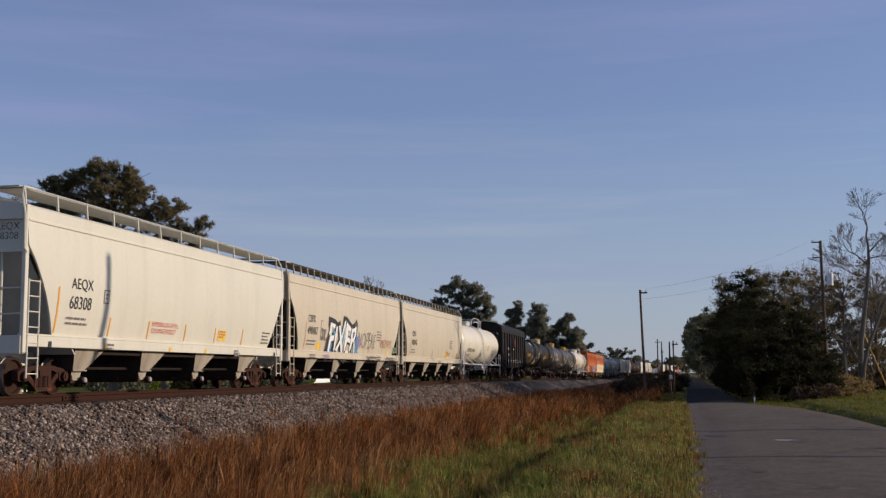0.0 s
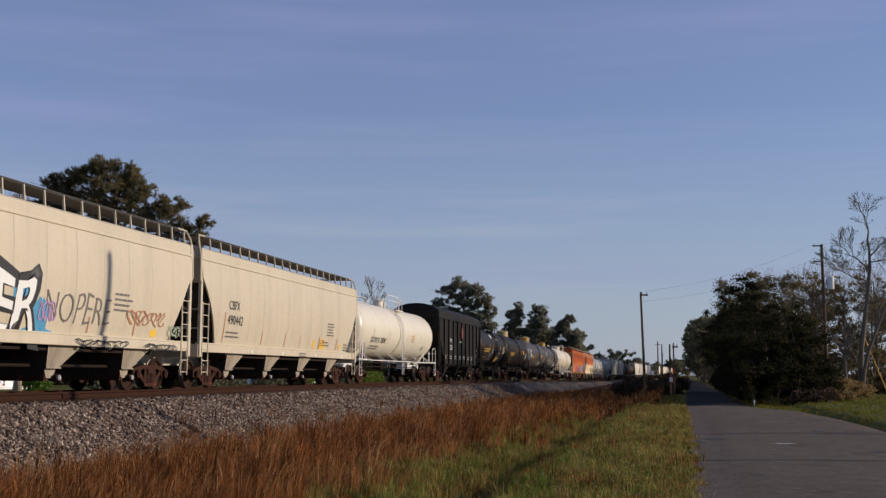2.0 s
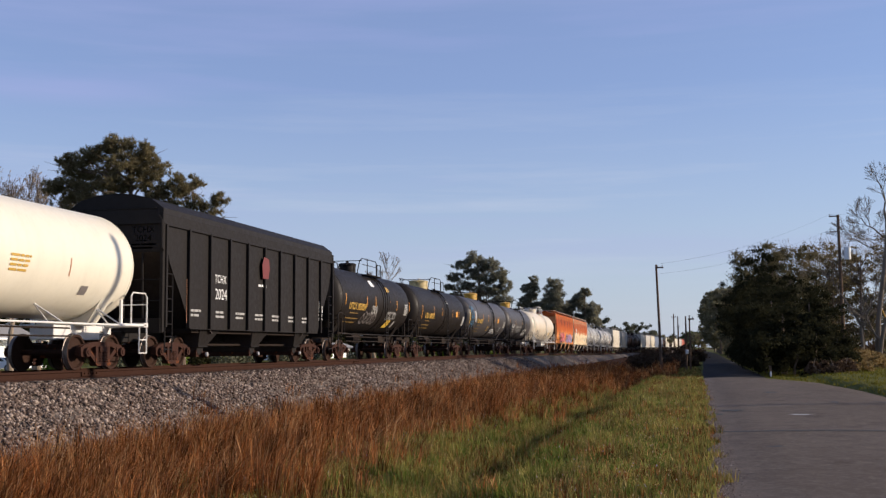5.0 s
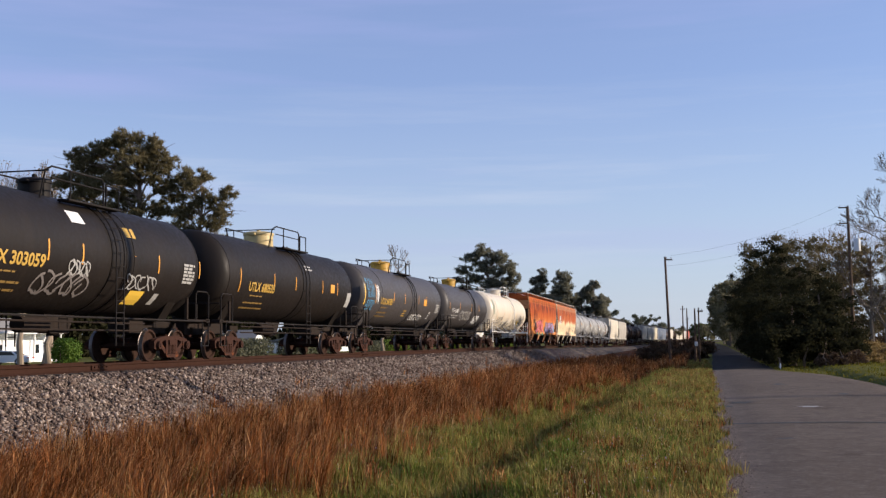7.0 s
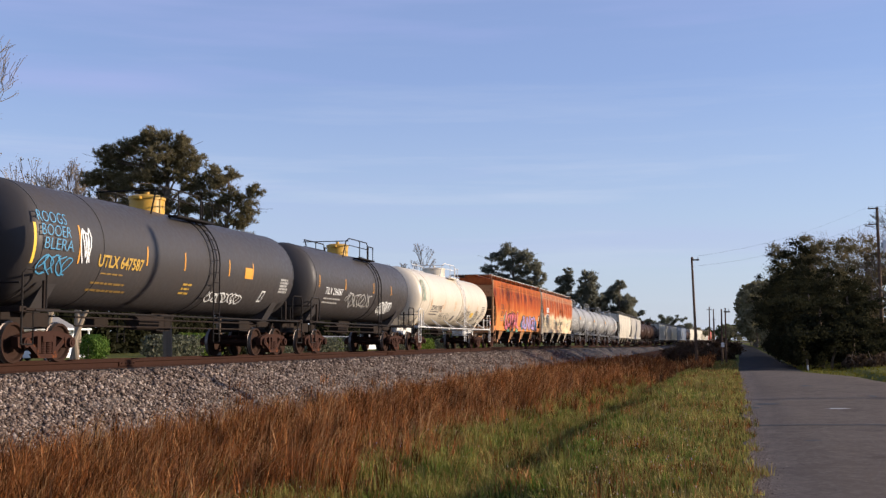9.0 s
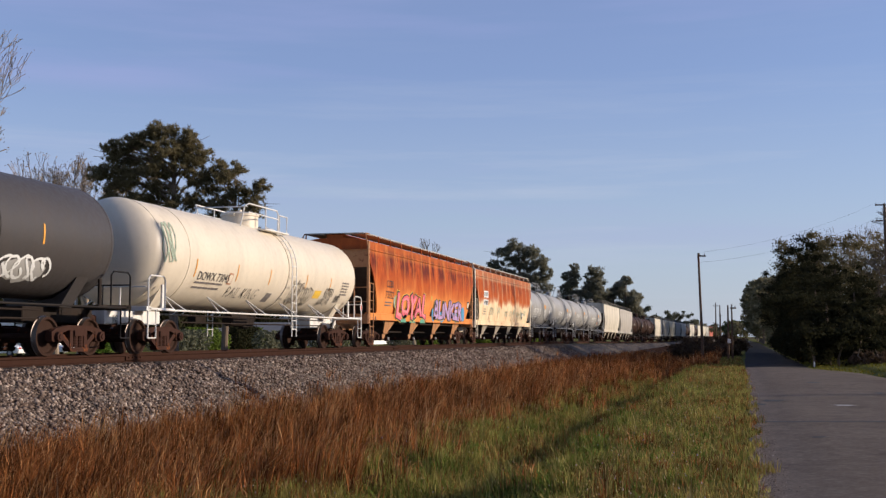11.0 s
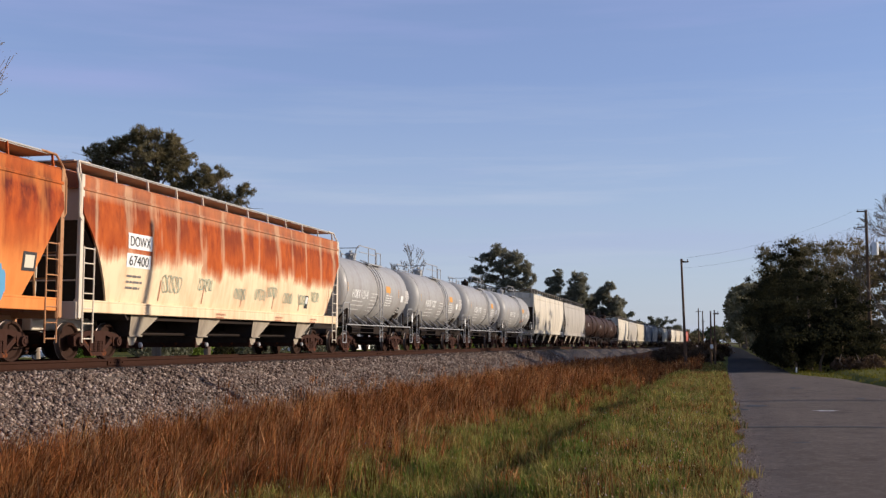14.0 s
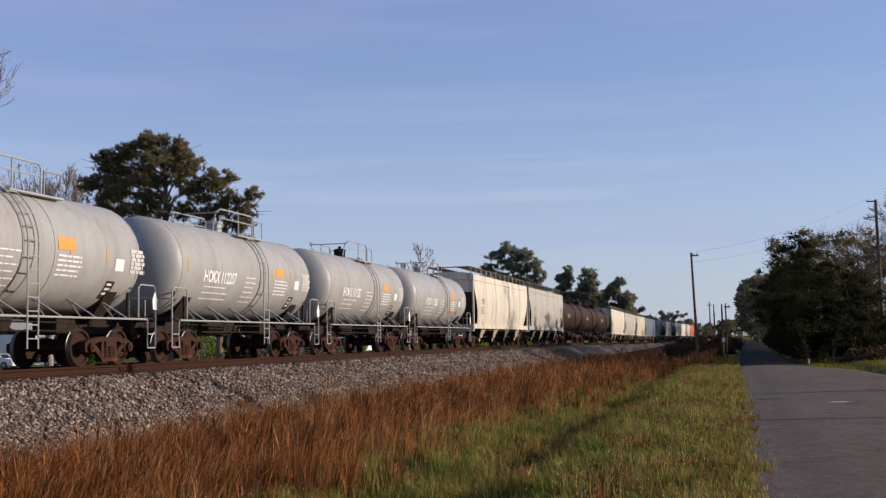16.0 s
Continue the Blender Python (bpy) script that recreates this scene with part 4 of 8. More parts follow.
def wheelset_mesh():
    bm = bmesh.new()
    tube(bm, (-1.0, 0, 0), (1.0, 0, 0), 0.075, seg=10)
    for s in (-1, 1):
        prof = [(s * 0.70, 0.10), (s * 0.70, 0.30), (s * 0.685, 0.40), (s * 0.685, 0.485), (s * 0.715, 0.485), (s * 0.725, 0.46), (s * 0.83, 0.455), (s * 0.83, 0.40), (s * 0.77, 0.37), (s * 0.755, 0.20), (s * 0.80, 0.12), (s * 0.80, 0.06)]
        lathe(bm, prof, "x", 26)
    me = to_mesh(bm, "wheelset", [WHEEL, TREAD], True, True)
    for p in me.polygons:
        r = math.hypot(p.center.y, p.center.z)
        if r > 0.435 and abs(p.center.x) > 0.70 or (0.40 < r < 0.46 and abs(p.center.x) > 0.825):
            p.material_index = 1 if r > 0.44 else 0
    return me


def side_frame_mesh():
    """A cast truck side: chords, columns, windows, journal ends and a spring nest."""
    bm = bmesh.new()
    up = [(-1.08, 0.56), (-0.95, 0.64), (-0.45, 0.72), (0.45, 0.72), (0.95, 0.64), (1.08, 0.56), (1.08, 0.44), (0.78, 0.42), (0.78, 0.50), (0.45, 0.60), (-0.45, 0.60), (-0.78, 0.50), (-0.78, 0.42), (-1.08, 0.44)]
    prism(bm, up, -0.07, 0.07)
    for s in (-1, 1):
        prism(bm, [(s * 0.80, 0.50), (s * 0.66, 0.56), (s * 0.26, 0.26), (s * 0.30, 0.14)], -0.06, 0.06)
        prism(bm, [(s * 0.36, 0.62), (s * 0.24, 0.62), (s * 0.22, 0.22), (s * 0.36, 0.20)], -0.075, 0.075)
        prism(bm, [(s * 1.12, 0.58), (s * 0.70, 0.58), (s * 0.72, 0.36), (s * 0.82, 0.33), (s * 0.98, 0.33), (s * 1.10, 0.36)], -0.085, 0.085)
        tube(bm, (-0.05, s * 0.89, 0.457), (0.17, s * 0.89, 0.457), 0.115, seg=16)
        tube(bm, (0.16, s * 0.89, 0.457), (0.19, s * 0.89, 0.457), 0.06, seg=8)
    prism(bm, [(-0.42, 0.20), (0.42, 0.20), (0.34, 0.10), (-0.34, 0.10)], -0.10, 0.10)
    for k in (-0.11, 0.11):
        for i in range(7):
            lathe(bm, [(0.205 + 0.038 * i, 0.084), (0.224 + 0.038 * i, 0.094), (0.243 + 0.038 * i, 0.084)], "z", 12, (0.02, k, 0))
    prism(bm, [(-0.22, 0.47), (0.22, 0.47), (0.22, 0.60), (-0.22, 0.60)], -0.09, 0.12)
    return to_mesh(bm, "side_frame", CAST)


def bolster_mesh():
    bm = bmesh.new()
    block(bm, (-1.05, -0.2, 0.47), (1.05, 0.2, 0.68), 0.03)
    tube(bm, (0, 0, 0.66), (0, 0, 0.78), 0.2, seg=16)
    for s in (-1, 1):
        block(bm, (-0.9, s * 0.42 - 0.06, 0.30), (0.9, s * 0.42 + 0.06, 0.42), 0.02)
        block(bm, (s * 0.72 - 0.09, -0.48, 0.30), (s * 0.72 + 0.09, -0.40, 0.55))
        block(bm, (s * 0.72 - 0.09, 0.40, 0.30), (s * 0.72 + 0.09, 0.48, 0.55))
    return to_mesh(bm, "truck", CAST)


def truck(car, y):
    t = part("truck", shared("bolster", bolster_mesh), None, car, "rusty cast-steel freight truck", pose(0, y, 0))
    for s in (-1, 1):
        part("side_frame", shared("side_frame", side_frame_mesh), None, t, at=pose(s * 1.0, 0, 0, 0, 0, 0 if s > 0 else 180))
    for k in (-0.89, 0.89):
        part("wheelset", shared("wheelset", wheelset_mesh), None, t, "dark steel wheels on an axle", pose(0, k, 0.457))


def coupler_mesh():
    bm = bmesh.new()
    block(bm, (-0.09, -0.75, 0.76), (0.09, 0.0, 0.98), 0.02)
    block(bm, (-0.19, -0.14, 0.72), (0.19, 0.12, 1.02), 0.05)
    block(bm, (-0.34, -0.9, 0.70), (0.34, -0.6, 1.04), 0.02)
    pipe(bm, [(0.25, -0.7, 0.72), (0.27, -0.4, 0.52), (0.2, -0.05, 0.42), (0.1, 0.05, 0.5)], 0.03, 6)
    return to_mesh(bm, "coupler", CAST)


def couplers(car, half):
    for s in (1, -1):
        part("coupler", shared("coupler", coupler_mesh), None, car, "rusty knuckle coupler and air hose", pose(0, s * (half - 0.06), 0, 0, 0, 0 if s > 0 else 180))


def ladder(bm, x, y0, y1, z0, z1, step=0.36, r=0.016):
    pipe(bm, [(x, y0, z0), (x, y0, z1)], r * 1.3)
    pipe(bm, [(x, y1, z0), (x, y1, z1)], r * 1.3)
    z = z0 + 0.1
    while z < z1:
        pipe(bm, [(x, y0, z), (x, y1, z)], r)
        z += step
    return bm


# lettering and spray paint, laid on the curved sides
def flat_text(s, size, fat=0.0, shear=0.0, squeeze=1.0):
    bm = bmesh.new()
    bm.from_mesh(TYPE[s, size, fat, shear])
    for v in bm.verts:
        v.co.x *= squeeze
    return bm


def lay(bm, surf, y, z, lift, turn=0.0, jitter=0.0, seed=0):
    """Wraps a flat drawing (x, y) onto a side surface surf(z) -> x, at (y, z)."""
    r = random.Random(seed)
    c, s = math.cos(radians(turn)), math.sin(radians(turn))
    for v in bm.verts:
        a, b = v.co.x * c - v.co.y * s, v.co.x * s + v.co.y * c
        if jitter:
            a += jitter * noise.noise(Vector((v.co.x * 3, v.co.y * 3, seed)))
            b += jitter * noise.noise(Vector((v.co.x * 3, v.co.y * 3, seed + 5)))
        zz = z + b
        v.co = Vector((surf(zz) + lift, y + a, zz))
    return bm


def text(parent, s, size, surf, y, z, mat_, lift=0.014, fat=0.0, shear=0.0, squeeze=1.0, name="lettering", label="", turn=0.0, fit=None, wild=0.0):
    bm = flat_text(s, size, fat, shear, squeeze)
    if fit:
        xs_, ys_ = [v.co.x for v in bm.verts], [v.co.y for v in bm.verts]
        grow = fat * 1.2
        for v in bm.verts:
            v.co.x = (v.co.x - (min(xs_) + max(xs_)) / 2) * (fit[0] + grow) / (max(xs_) - min(xs_))
            v.co.y = (v.co.y - (min(ys_) + max(ys_)) / 2) * (fit[1] + grow) / (max(ys_) - min(ys_))
            if wild:
                v.co.y *= 1 + wild * (math.sin(v.co.x * 2.9 + 1) + 0.6 * math.sin(v.co.x * 6.7))
                v.co.y += 0.25 * wild * math.sin(v.co.x * 4.3)
                v.co.x += wild * 0.35 * math.sin(v.co.y * 4.0 + v.co.x * 2)
    part(name, lay(bm, surf, y, z, lift, turn), mat_, parent, label)


def strips(rects, cut=4):
    """Flat rectangles (x0, x1, y0, y1), sliced so that they follow a curve."""
    bm = bmesh.new()
    for x0, x1, y0, y1 in rects:
        n = max(1, round((y1 - y0) / 0.12)) if cut > 1 else 1
        for i in range(n):
            a, b = y0 + (y1 - y0) * i / n, y0 + (y1 - y0) * (i + 1) / n
            bm.faces.new([bm.verts.new(p) for p in ((x0, a, 0), (x1, a, 0), (x1, b, 0), (x0, b, 0))])
    bmesh.ops.remove_doubles(bm, verts=bm.verts, dist=1e-4)
    return bm


def stencil(parent, surf, y, z, w, rows, mat_, pitch=0.11, seed=1, bar=0.055):
    """Small print that cannot be read: broken bars."""
    r = random.Random(seed)
    rects = []
    for i in range(rows):
        a = -w / 2
        end = w / 2 * r.uniform(0.5, 1.0)
        while a < end:
            b = min(end, a + r.uniform(0.12, 0.35))
            rects.append((a, b, -i * pitch, -i * pitch + bar))
            a = b + 0.04
    tagged(part("stencil", lay(strips(rects, 1), surf, y, z, 0.016), mat_, parent), kind="stuff")


def tape(parent, surf, y, z0, z1, mat_, w=0.07):
    part("reflector_strip", lay(strips([(-w / 2, w / 2, z0, z1)]), surf, y, 0, 0.010), mat_, parent)


def placard(parent, surf, y, z, w, h, mat_, name="notice", label=""):
    part(name, lay(strips([(-w / 2, w / 2, -h / 2, h / 2)]), surf, y, z, 0.010), mat_, parent, label)


def scrawl(parent, surf, y, z, w, h, mat_, seed, strokes=7, r=0.018, label="spray-painted scrawl"):
    """A loose sprayed tag of thin looping strokes."""
    rn = random.Random(seed)
    bm = bmesh.new()
    for i in range(strokes):
        cx = -w / 2 + w * (i + 0.5) / strokes
        pts = []
        p0, kind = rn.uniform(0, 6), rn.uniform(1.2, 2.4)
        for k in range(12):
            t = k / 11
            pts.append((cx + 0.75 * w / strokes * math.sin(p0 + kind * 4.2 * t), -h / 2 * math.cos(p0 * 1.3 + kind * 3.0 * t) * (0.7 + 0.3 * rn.random())))
        for (a, b), (c, d) in zip(pts, pts[1:]):
            dx, dy = c - a, d - b
            q = math.hypot(dx, dy) or 1
            nx, ny = -dy / q * r, dx / q * r
            bm.faces.new([bm.verts.new((px, py, 0)) for px, py in ((a - nx, b - ny), (c - nx, d - ny), (c + nx, d + ny), (a + nx, b + ny))])
    tagged(part("graffiti", lay(bm, surf, y, z, 0.020), mat_, parent, label), kind="stuff")


def blob(parent, surf, y, z, w, h, mat_, seed, lift=0.008, label="patch of spray paint"):
    rn = random.Random(seed)
    bm = bmesh.new()
    n = 12
    cols = []
    for i in range(n + 1):
        a = -w / 2 + w * i / n
        k = max(0.12, math.sin(math.pi * (i + 0.3) / (n + 0.6))) ** 0.4
        cols.append([bm.verts.new((a, (-h / 2 + h * j / 6) * k * rn.uniform(0.8, 1.15), 0)) for j in range(7)])
    for c0, c1 in zip(cols, cols[1:]):
        for j in range(6):
            bm.faces.new((c0[j], c1[j], c1[j + 1], c0[j + 1]))
    part("graffiti", lay(bm, surf, y, z, lift), mat_, parent, label)


# hopper cars
CURVED = [(1.42, 1.43), (1.6, 1.47), (1.9, 1.525), (2.3, 1.575), (2.7, 1.60), (3.1, 1.60), (3.5, 1.585), (3.9, 1.55), (4.11, 1.53)]
FLAT = [(1.12, 1.50), (2.0, 1.50), (3.0, 1.50), (4.11, 1.50)]


def surf_of(line, lip=1.50):
    pts = sorted(line) + [(4.45, lip)]
    zs, xx = [p[0] for p in pts], [p[1] for p in pts]
    return lambda z: float(np.interp(z, zs, xx))


def hopper_shell(line, cut_z, cut_in, end_y):
    """Bulged sides whose lower corners are cut back, steep slope sheets and vertical end panels, in one shell."""
    bm = bmesh.new()
    zs = [p[0] for p in line]

    def y_end(z):
        return end_y if z >= cut_z else end_y - cut_in * ((cut_z - z) / (cut_z - zs[0])) ** 0.8

    nz, ny = len(line), 12
    for s in (-1, 1):
        cols = []
        for i in range(ny + 1):
            k = -1 + 2 * i / ny
            cols.append([bm.verts.new((s * x, k * y_end(z), z)) for z, x in line])
        for c0, c1 in zip(cols, cols[1:]):
            for j in range(nz - 1):
                bm.faces.new((c0[j], c1[j], c1[j + 1], c0[j + 1]))
        for e in (0, ny):
            sgn = -1 if e == 0 else 1
            inner = [bm.verts.new((s * (x - 0.05), v.co.y, v.co.z)) for (z, x), v in zip(line, cols[e])]
            for j in range(nz - 1):
                bm.faces.new((cols[e][j], inner[j], inner[j + 1], cols[e][j + 1]))
    return bm


def end_sheets(e, end_y, cut_z, slope_in):
    """The upright end panel and the slope sheet under it."""
    w = 1.46
    y = e * (end_y - 0.10)
    panel = prism(bmesh.new(), [(-w, 4.3), (w, 4.3), (w, cut_z - 0.1), (-w, cut_z - 0.1)], y - 0.02, y + 0.02, "y")
    slope = prism(bmesh.new(), [(y, cut_z - 0.1), (e * (end_y - slope_in), 1.0), (e * (end_y - slope_in - 0.06), 1.0), (y - e * 0.06, cut_z - 0.1)], -w + 0.02, w - 0.02, "x")
    return panel, slope


def roof_bm(end_y, lip):
    bm = bmesh.new()
    prism(bm, [(-lip - 0.03, 4.11), (-lip - 0.03, 4.40), (-lip + 0.06, 4.46), (-0.8, 4.56), (0, 4.60), (0.8, 4.56), (lip - 0.06, 4.46), (lip + 0.03, 4.40), (lip + 0.03, 4.11)], -end_y, end_y, "y")
    return bm


def bay_mesh(mat_):
    bm = bmesh.new()
    lo = [(-1.22, -0.44, 0.60), (1.22, -0.44, 0.60), (1.22, 0.12, 0.60), (-1.22, 0.12, 0.60)]
    hi = [(-1.37, -0.62, 1.16), (1.37, -0.62, 1.16), (1.37, 0.94, 1.16), (-1.37, 0.94, 1.16)]
    a = [bm.verts.new(p) for p in lo]
    b = [bm.verts.new(p) for p in hi]
    for i in range(4):
        bm.faces.new((a[i], a[(i + 1) % 4], b[(i + 1) % 4], b[i]))
    bm.faces.new(a[::-1])
    bm.faces.new(b)
    # flange, and the funnel under it
    block(bm, (-1.27, -0.50, 0.585), (1.27, 0.18, 0.615))
    prism(bm, [(-0.43, 0.59), (0.11, 0.59), (-0.06, 0.35), (-0.32, 0.35)], -1.16, 1.16)
    me = to_mesh(bm, "hopper_bay", mat_)
    # faces not turned sideways get a darker colour, for grime and underside shade
    me.materials.append(GRIME_SHADE)
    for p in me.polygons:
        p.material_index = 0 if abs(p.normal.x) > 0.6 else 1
    return me


def outlet_mesh():
    bm = bmesh.new()
    prism(bm, [(-0.38, 0.42), (0.02, 0.42), (-0.02, 0.28), (-0.36, 0.28)], -1.12, 1.12)
    tube(bm, (-1.30, -0.02, 0.36), (1.30, -0.02, 0.36), 0.045, seg=10)
    for s in (-1, 1):
        tube(bm, (s * 1.22, -0.02, 0.36), (s * 1.30, -0.02, 0.36), 0.085, seg=12)
        block(bm, (s * 1.1 - 0.05, -0.40, 0.34), (s * 1.1 + 0.05, 0.10, 0.50), 0.01)
        tube(bm, (s * 1.12, 0.10, 0.30), (s * 1.32, 0.10, 0.30), 0.05, seg=10)
    return to_mesh(bm, "outlet_gate", CAST)


def cap_mesh():
    bm = bmesh.new()
    lathe(bm, [(0.0, 0.07), (0.05, 0.07), (0.07, 0.045)], "x", 14)
    return to_mesh(bm, "outlet_cap", GALV)


def hopper(label, length, mats, line=CURVED, bays=4, ribs=0, seams=False, boards=11, group="", detail=True, sill=True, cut=(3.45, 1.35, 2.4), board_mat=None, post_mat=None, slope_mat=None, name="hopper_car", deck=4.84):
    """A covered hopper car. mats: side, end, roof."""
    side, end, roof_m = mats
    half = length / 2
    ey = half - 0.42
    car = thing(name, label, "freight car", group=group)
    surf = surf_of(line)
    post_mat = post_mat or end
    body = part("body", to_mesh(hopper_shell(line, cut[0], cut[1], ey), "body", side, True, True), None, car)
    part("roof", roof_bm(ey + 0.02, 1.50), roof_m, car)
    # corner posts with ladders, end sill and platform
    for e in (-1, 1):
        panel, slope = end_sheets(e, ey, cut[0], cut[2])
        part("end_panel", panel, end, car)
        part("slope_sheet", slope, slope_mat or GRIME_SHADE, car, "grimy sloping end sheet, coloured darker for its shade")
        for s in (-1, 1):
            bm = bmesh.new()
            block(bm, (s * 1.50 - 0.05, e * ey - 0.07, 1.0), (s * 1.50 + 0.05, e * ey + 0.07, 4.44), 0.01)
            part("corner_post", bm, post_mat, car)
            if detail:
                bm = bmesh.new()
                ladder(bm, s * 1.54, e * (ey - 0.12), e * (ey - 0.58), 0.42, 2.72)
                part("ladder", bm, post_mat, car)
        bm = bmesh.new()
        block(bm, (-1.5, e * ey - 0.10, 0.98), (1.5, e * ey + 0.10, 1.40), 0.01)
        block(bm, (-0.35, min(e * (ey - 3.2), e * (ey + 0.15)), 0.72), (0.35, max(e * (ey - 3.2), e * (ey + 0.15)), 1.05), 0.02)
        part("end_sill", bm, post_mat, car)
        if detail:
            for x in (-0.9, -0.3, 0.3, 0.9):
                part("end_brace", pipe(bmesh.new(), [(x, e * (ey - 0.02), 1.3), (x * 0.9, e * (ey - 0.14), cut[0])], 0.03), post_mat, car)
            for z in (1.9, 2.5):
                part("grab_iron", pipe(bmesh.new(), [(-1.45, e * (ey + 0.02), z), (1.45, e * (ey + 0.02), z)], 0.022), post_mat, car)
    for s in (-1, 1):
        if sill:
            bm = bmesh.new()
            block(bm, (s * 1.46 - 0.07, -ey, 1.15), (s * 1.46 + 0.07, ey, 1.43), 0.012)
            if line is CURVED:
                block(bm, (s * 1.46 - 0.10, -ey, 1.40), (s * 1.46 + 0.078, ey, 1.45), 0.008)
            part("side_sill", bm, side, car)
        bm = block(bmesh.new(), (s * 1.53 - 0.03, -ey, 4.06), (s * 1.53 + 0.035, ey, 4.13), 0.01)
        part("top_chord", bm, side, car)
    # running boards round the roof, on posts
    bm = bmesh.new()
    for s in (-1, 1):
        block(bm, (s * 0.90 - 0.42, -ey + 0.1, deck), (s * 0.90 + 0.42, ey - 0.1, deck + 0.03))
        pipe(bm, [(s * 1.33, -ey + 0.1, deck + 0.04), (s * 1.33, ey - 0.1, deck + 0.04)], 0.022)
    for e in (-1, 1):
        block(bm, (-1.3, e * (ey - 0.2) - 0.25, deck + 0.025), (1.3, e * (ey - 0.2) + 0.25, deck + 0.055))
    part("running_board", bm, board_mat or GRATING, car, "steel grating walkway round the roof")
    for s in (-1, 1):
        for i in range(boards + 1):
            y = -ey + 0.15 + (2 * ey - 0.3) * i / boards
            bm = bmesh.new()
            prism(bm, [(s * 1.34, deck + 0.06), (s * 1.30, deck + 0.06), (s * 1.33, 4.42), (s * 1.39, 4.42)], y - 0.02, y + 0.02, "y")
            part("board_bracket", bm, post_mat if post_mat is not ORANGE_END else side, car)
    if detail:
        for s in (-1, 1):
            for e in (-1, 1):
                bm = pipe(bmesh.new(), [(s * 1.33, e * (ey - 0.6), deck + 0.05), (s * 1.36, e * (ey - 0.05), deck + 0.03), (s * 1.44, e * (ey + 0.10), deck - 0.22), (s * 1.53, e * (ey + 0.12), 4.2), (s * 1.54, e * (ey + 0.12), 3.4), (s * 1.54, e * (ey + 0.02), 3.3)], 0.028)
                part("corner_handrail", bm, post_mat, car, "bent handrail over the corner of the roof")
    # roof hatches
    if detail:
        for i in range(5):
            y = -ey + 2 * ey * (i + 0.5) / 5
            bm = block(bmesh.new(), (-0.40, y - ey / 5 + 0.06, 4.56), (0.40, y + ey / 5 - 0.06, 4.76), 0.04)
            part("roof_hatch", bm, roof_m, car)
    # bays and outlets
    pitch = (2 * ey - 2.7) / bays
    bay_mat = end if end in (BLACK, ORANGE_END) else BAY_GRIME
    for i in range(bays):
        y = -ey + 1.35 + pitch * (i + 0.5)
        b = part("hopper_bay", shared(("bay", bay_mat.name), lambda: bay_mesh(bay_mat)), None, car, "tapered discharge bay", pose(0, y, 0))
        part("outlet_gate", shared("outlet", outlet_mesh), None, b, "rusty outlet gate")
        if detail:
            for s in (-1, 1):
                part("outlet_cap", shared("cap", cap_mesh), None, b, at=pose(s * 1.30, -0.02, 0.36, 0, 0, 0 if s > 0 else 180))
    bm = block(bmesh.new(), (-0.28, -ey + 2, 0.80), (0.28, ey - 2, 1.05), 0.02)
    for s in (-1, 1):
        pipe(bm, [(s * 0.85, -ey + 2.4, 0.66), (s * 0.85, ey - 2.4, 0.66)], 0.04)
    part("centre_sill", bm, UNDER, car)
    bm = block(bmesh.new(), (-1.3, -ey + 2.4, 1.02), (1.3, ey - 2.4, 1.10))
    part("floor_frame", bm, UNDER, car)
    for i in range(ribs):
        y = -ey + 0.12 + (2 * ey - 0.24) * i / (ribs - 1)
        for s in (-1, 1):
            bm = block(bmesh.new(), (s * 1.54 - 0.06, y - 0.05, 1.15), (s * 1.54 + 0.06, y + 0.05, 4.1), 0.01)
            part("side_rib", bm, side, car)
    if seams:
        n = 13
        for i in range(1, n):
            y = -ey + 2 * ey * i / n
            part("panel_seam", lay(strips([(-0.011, 0.011, 1.46, 4.04)]), surf, y, 0, 0.004), SEAM, body)
    truck(car, -half + 2.05)
    truck(car, half - 2.05)
    couplers(car, half)
    return car, body, surf, ey


# tank cars
def tank_shell(ey, r, head):
    prof = [(-ey, 0.02)]
    for i in range(1, 9):
        w = math.pi / 2 * i / 8
        prof.append((-ey + head * (1 - math.cos(w)), r * math.sin(w)))
    for i in range(1, 10):
        prof.append((-ey + head + (2 * ey - 2 * head) * i / 10, r))
    for i in range(8, 0, -1):
        w = math.pi / 2 * i / 8
        prof.append((ey - head * (1 - math.cos(w)), r * math.sin(w)))
    prof.append((ey, 0.02))
    return prof


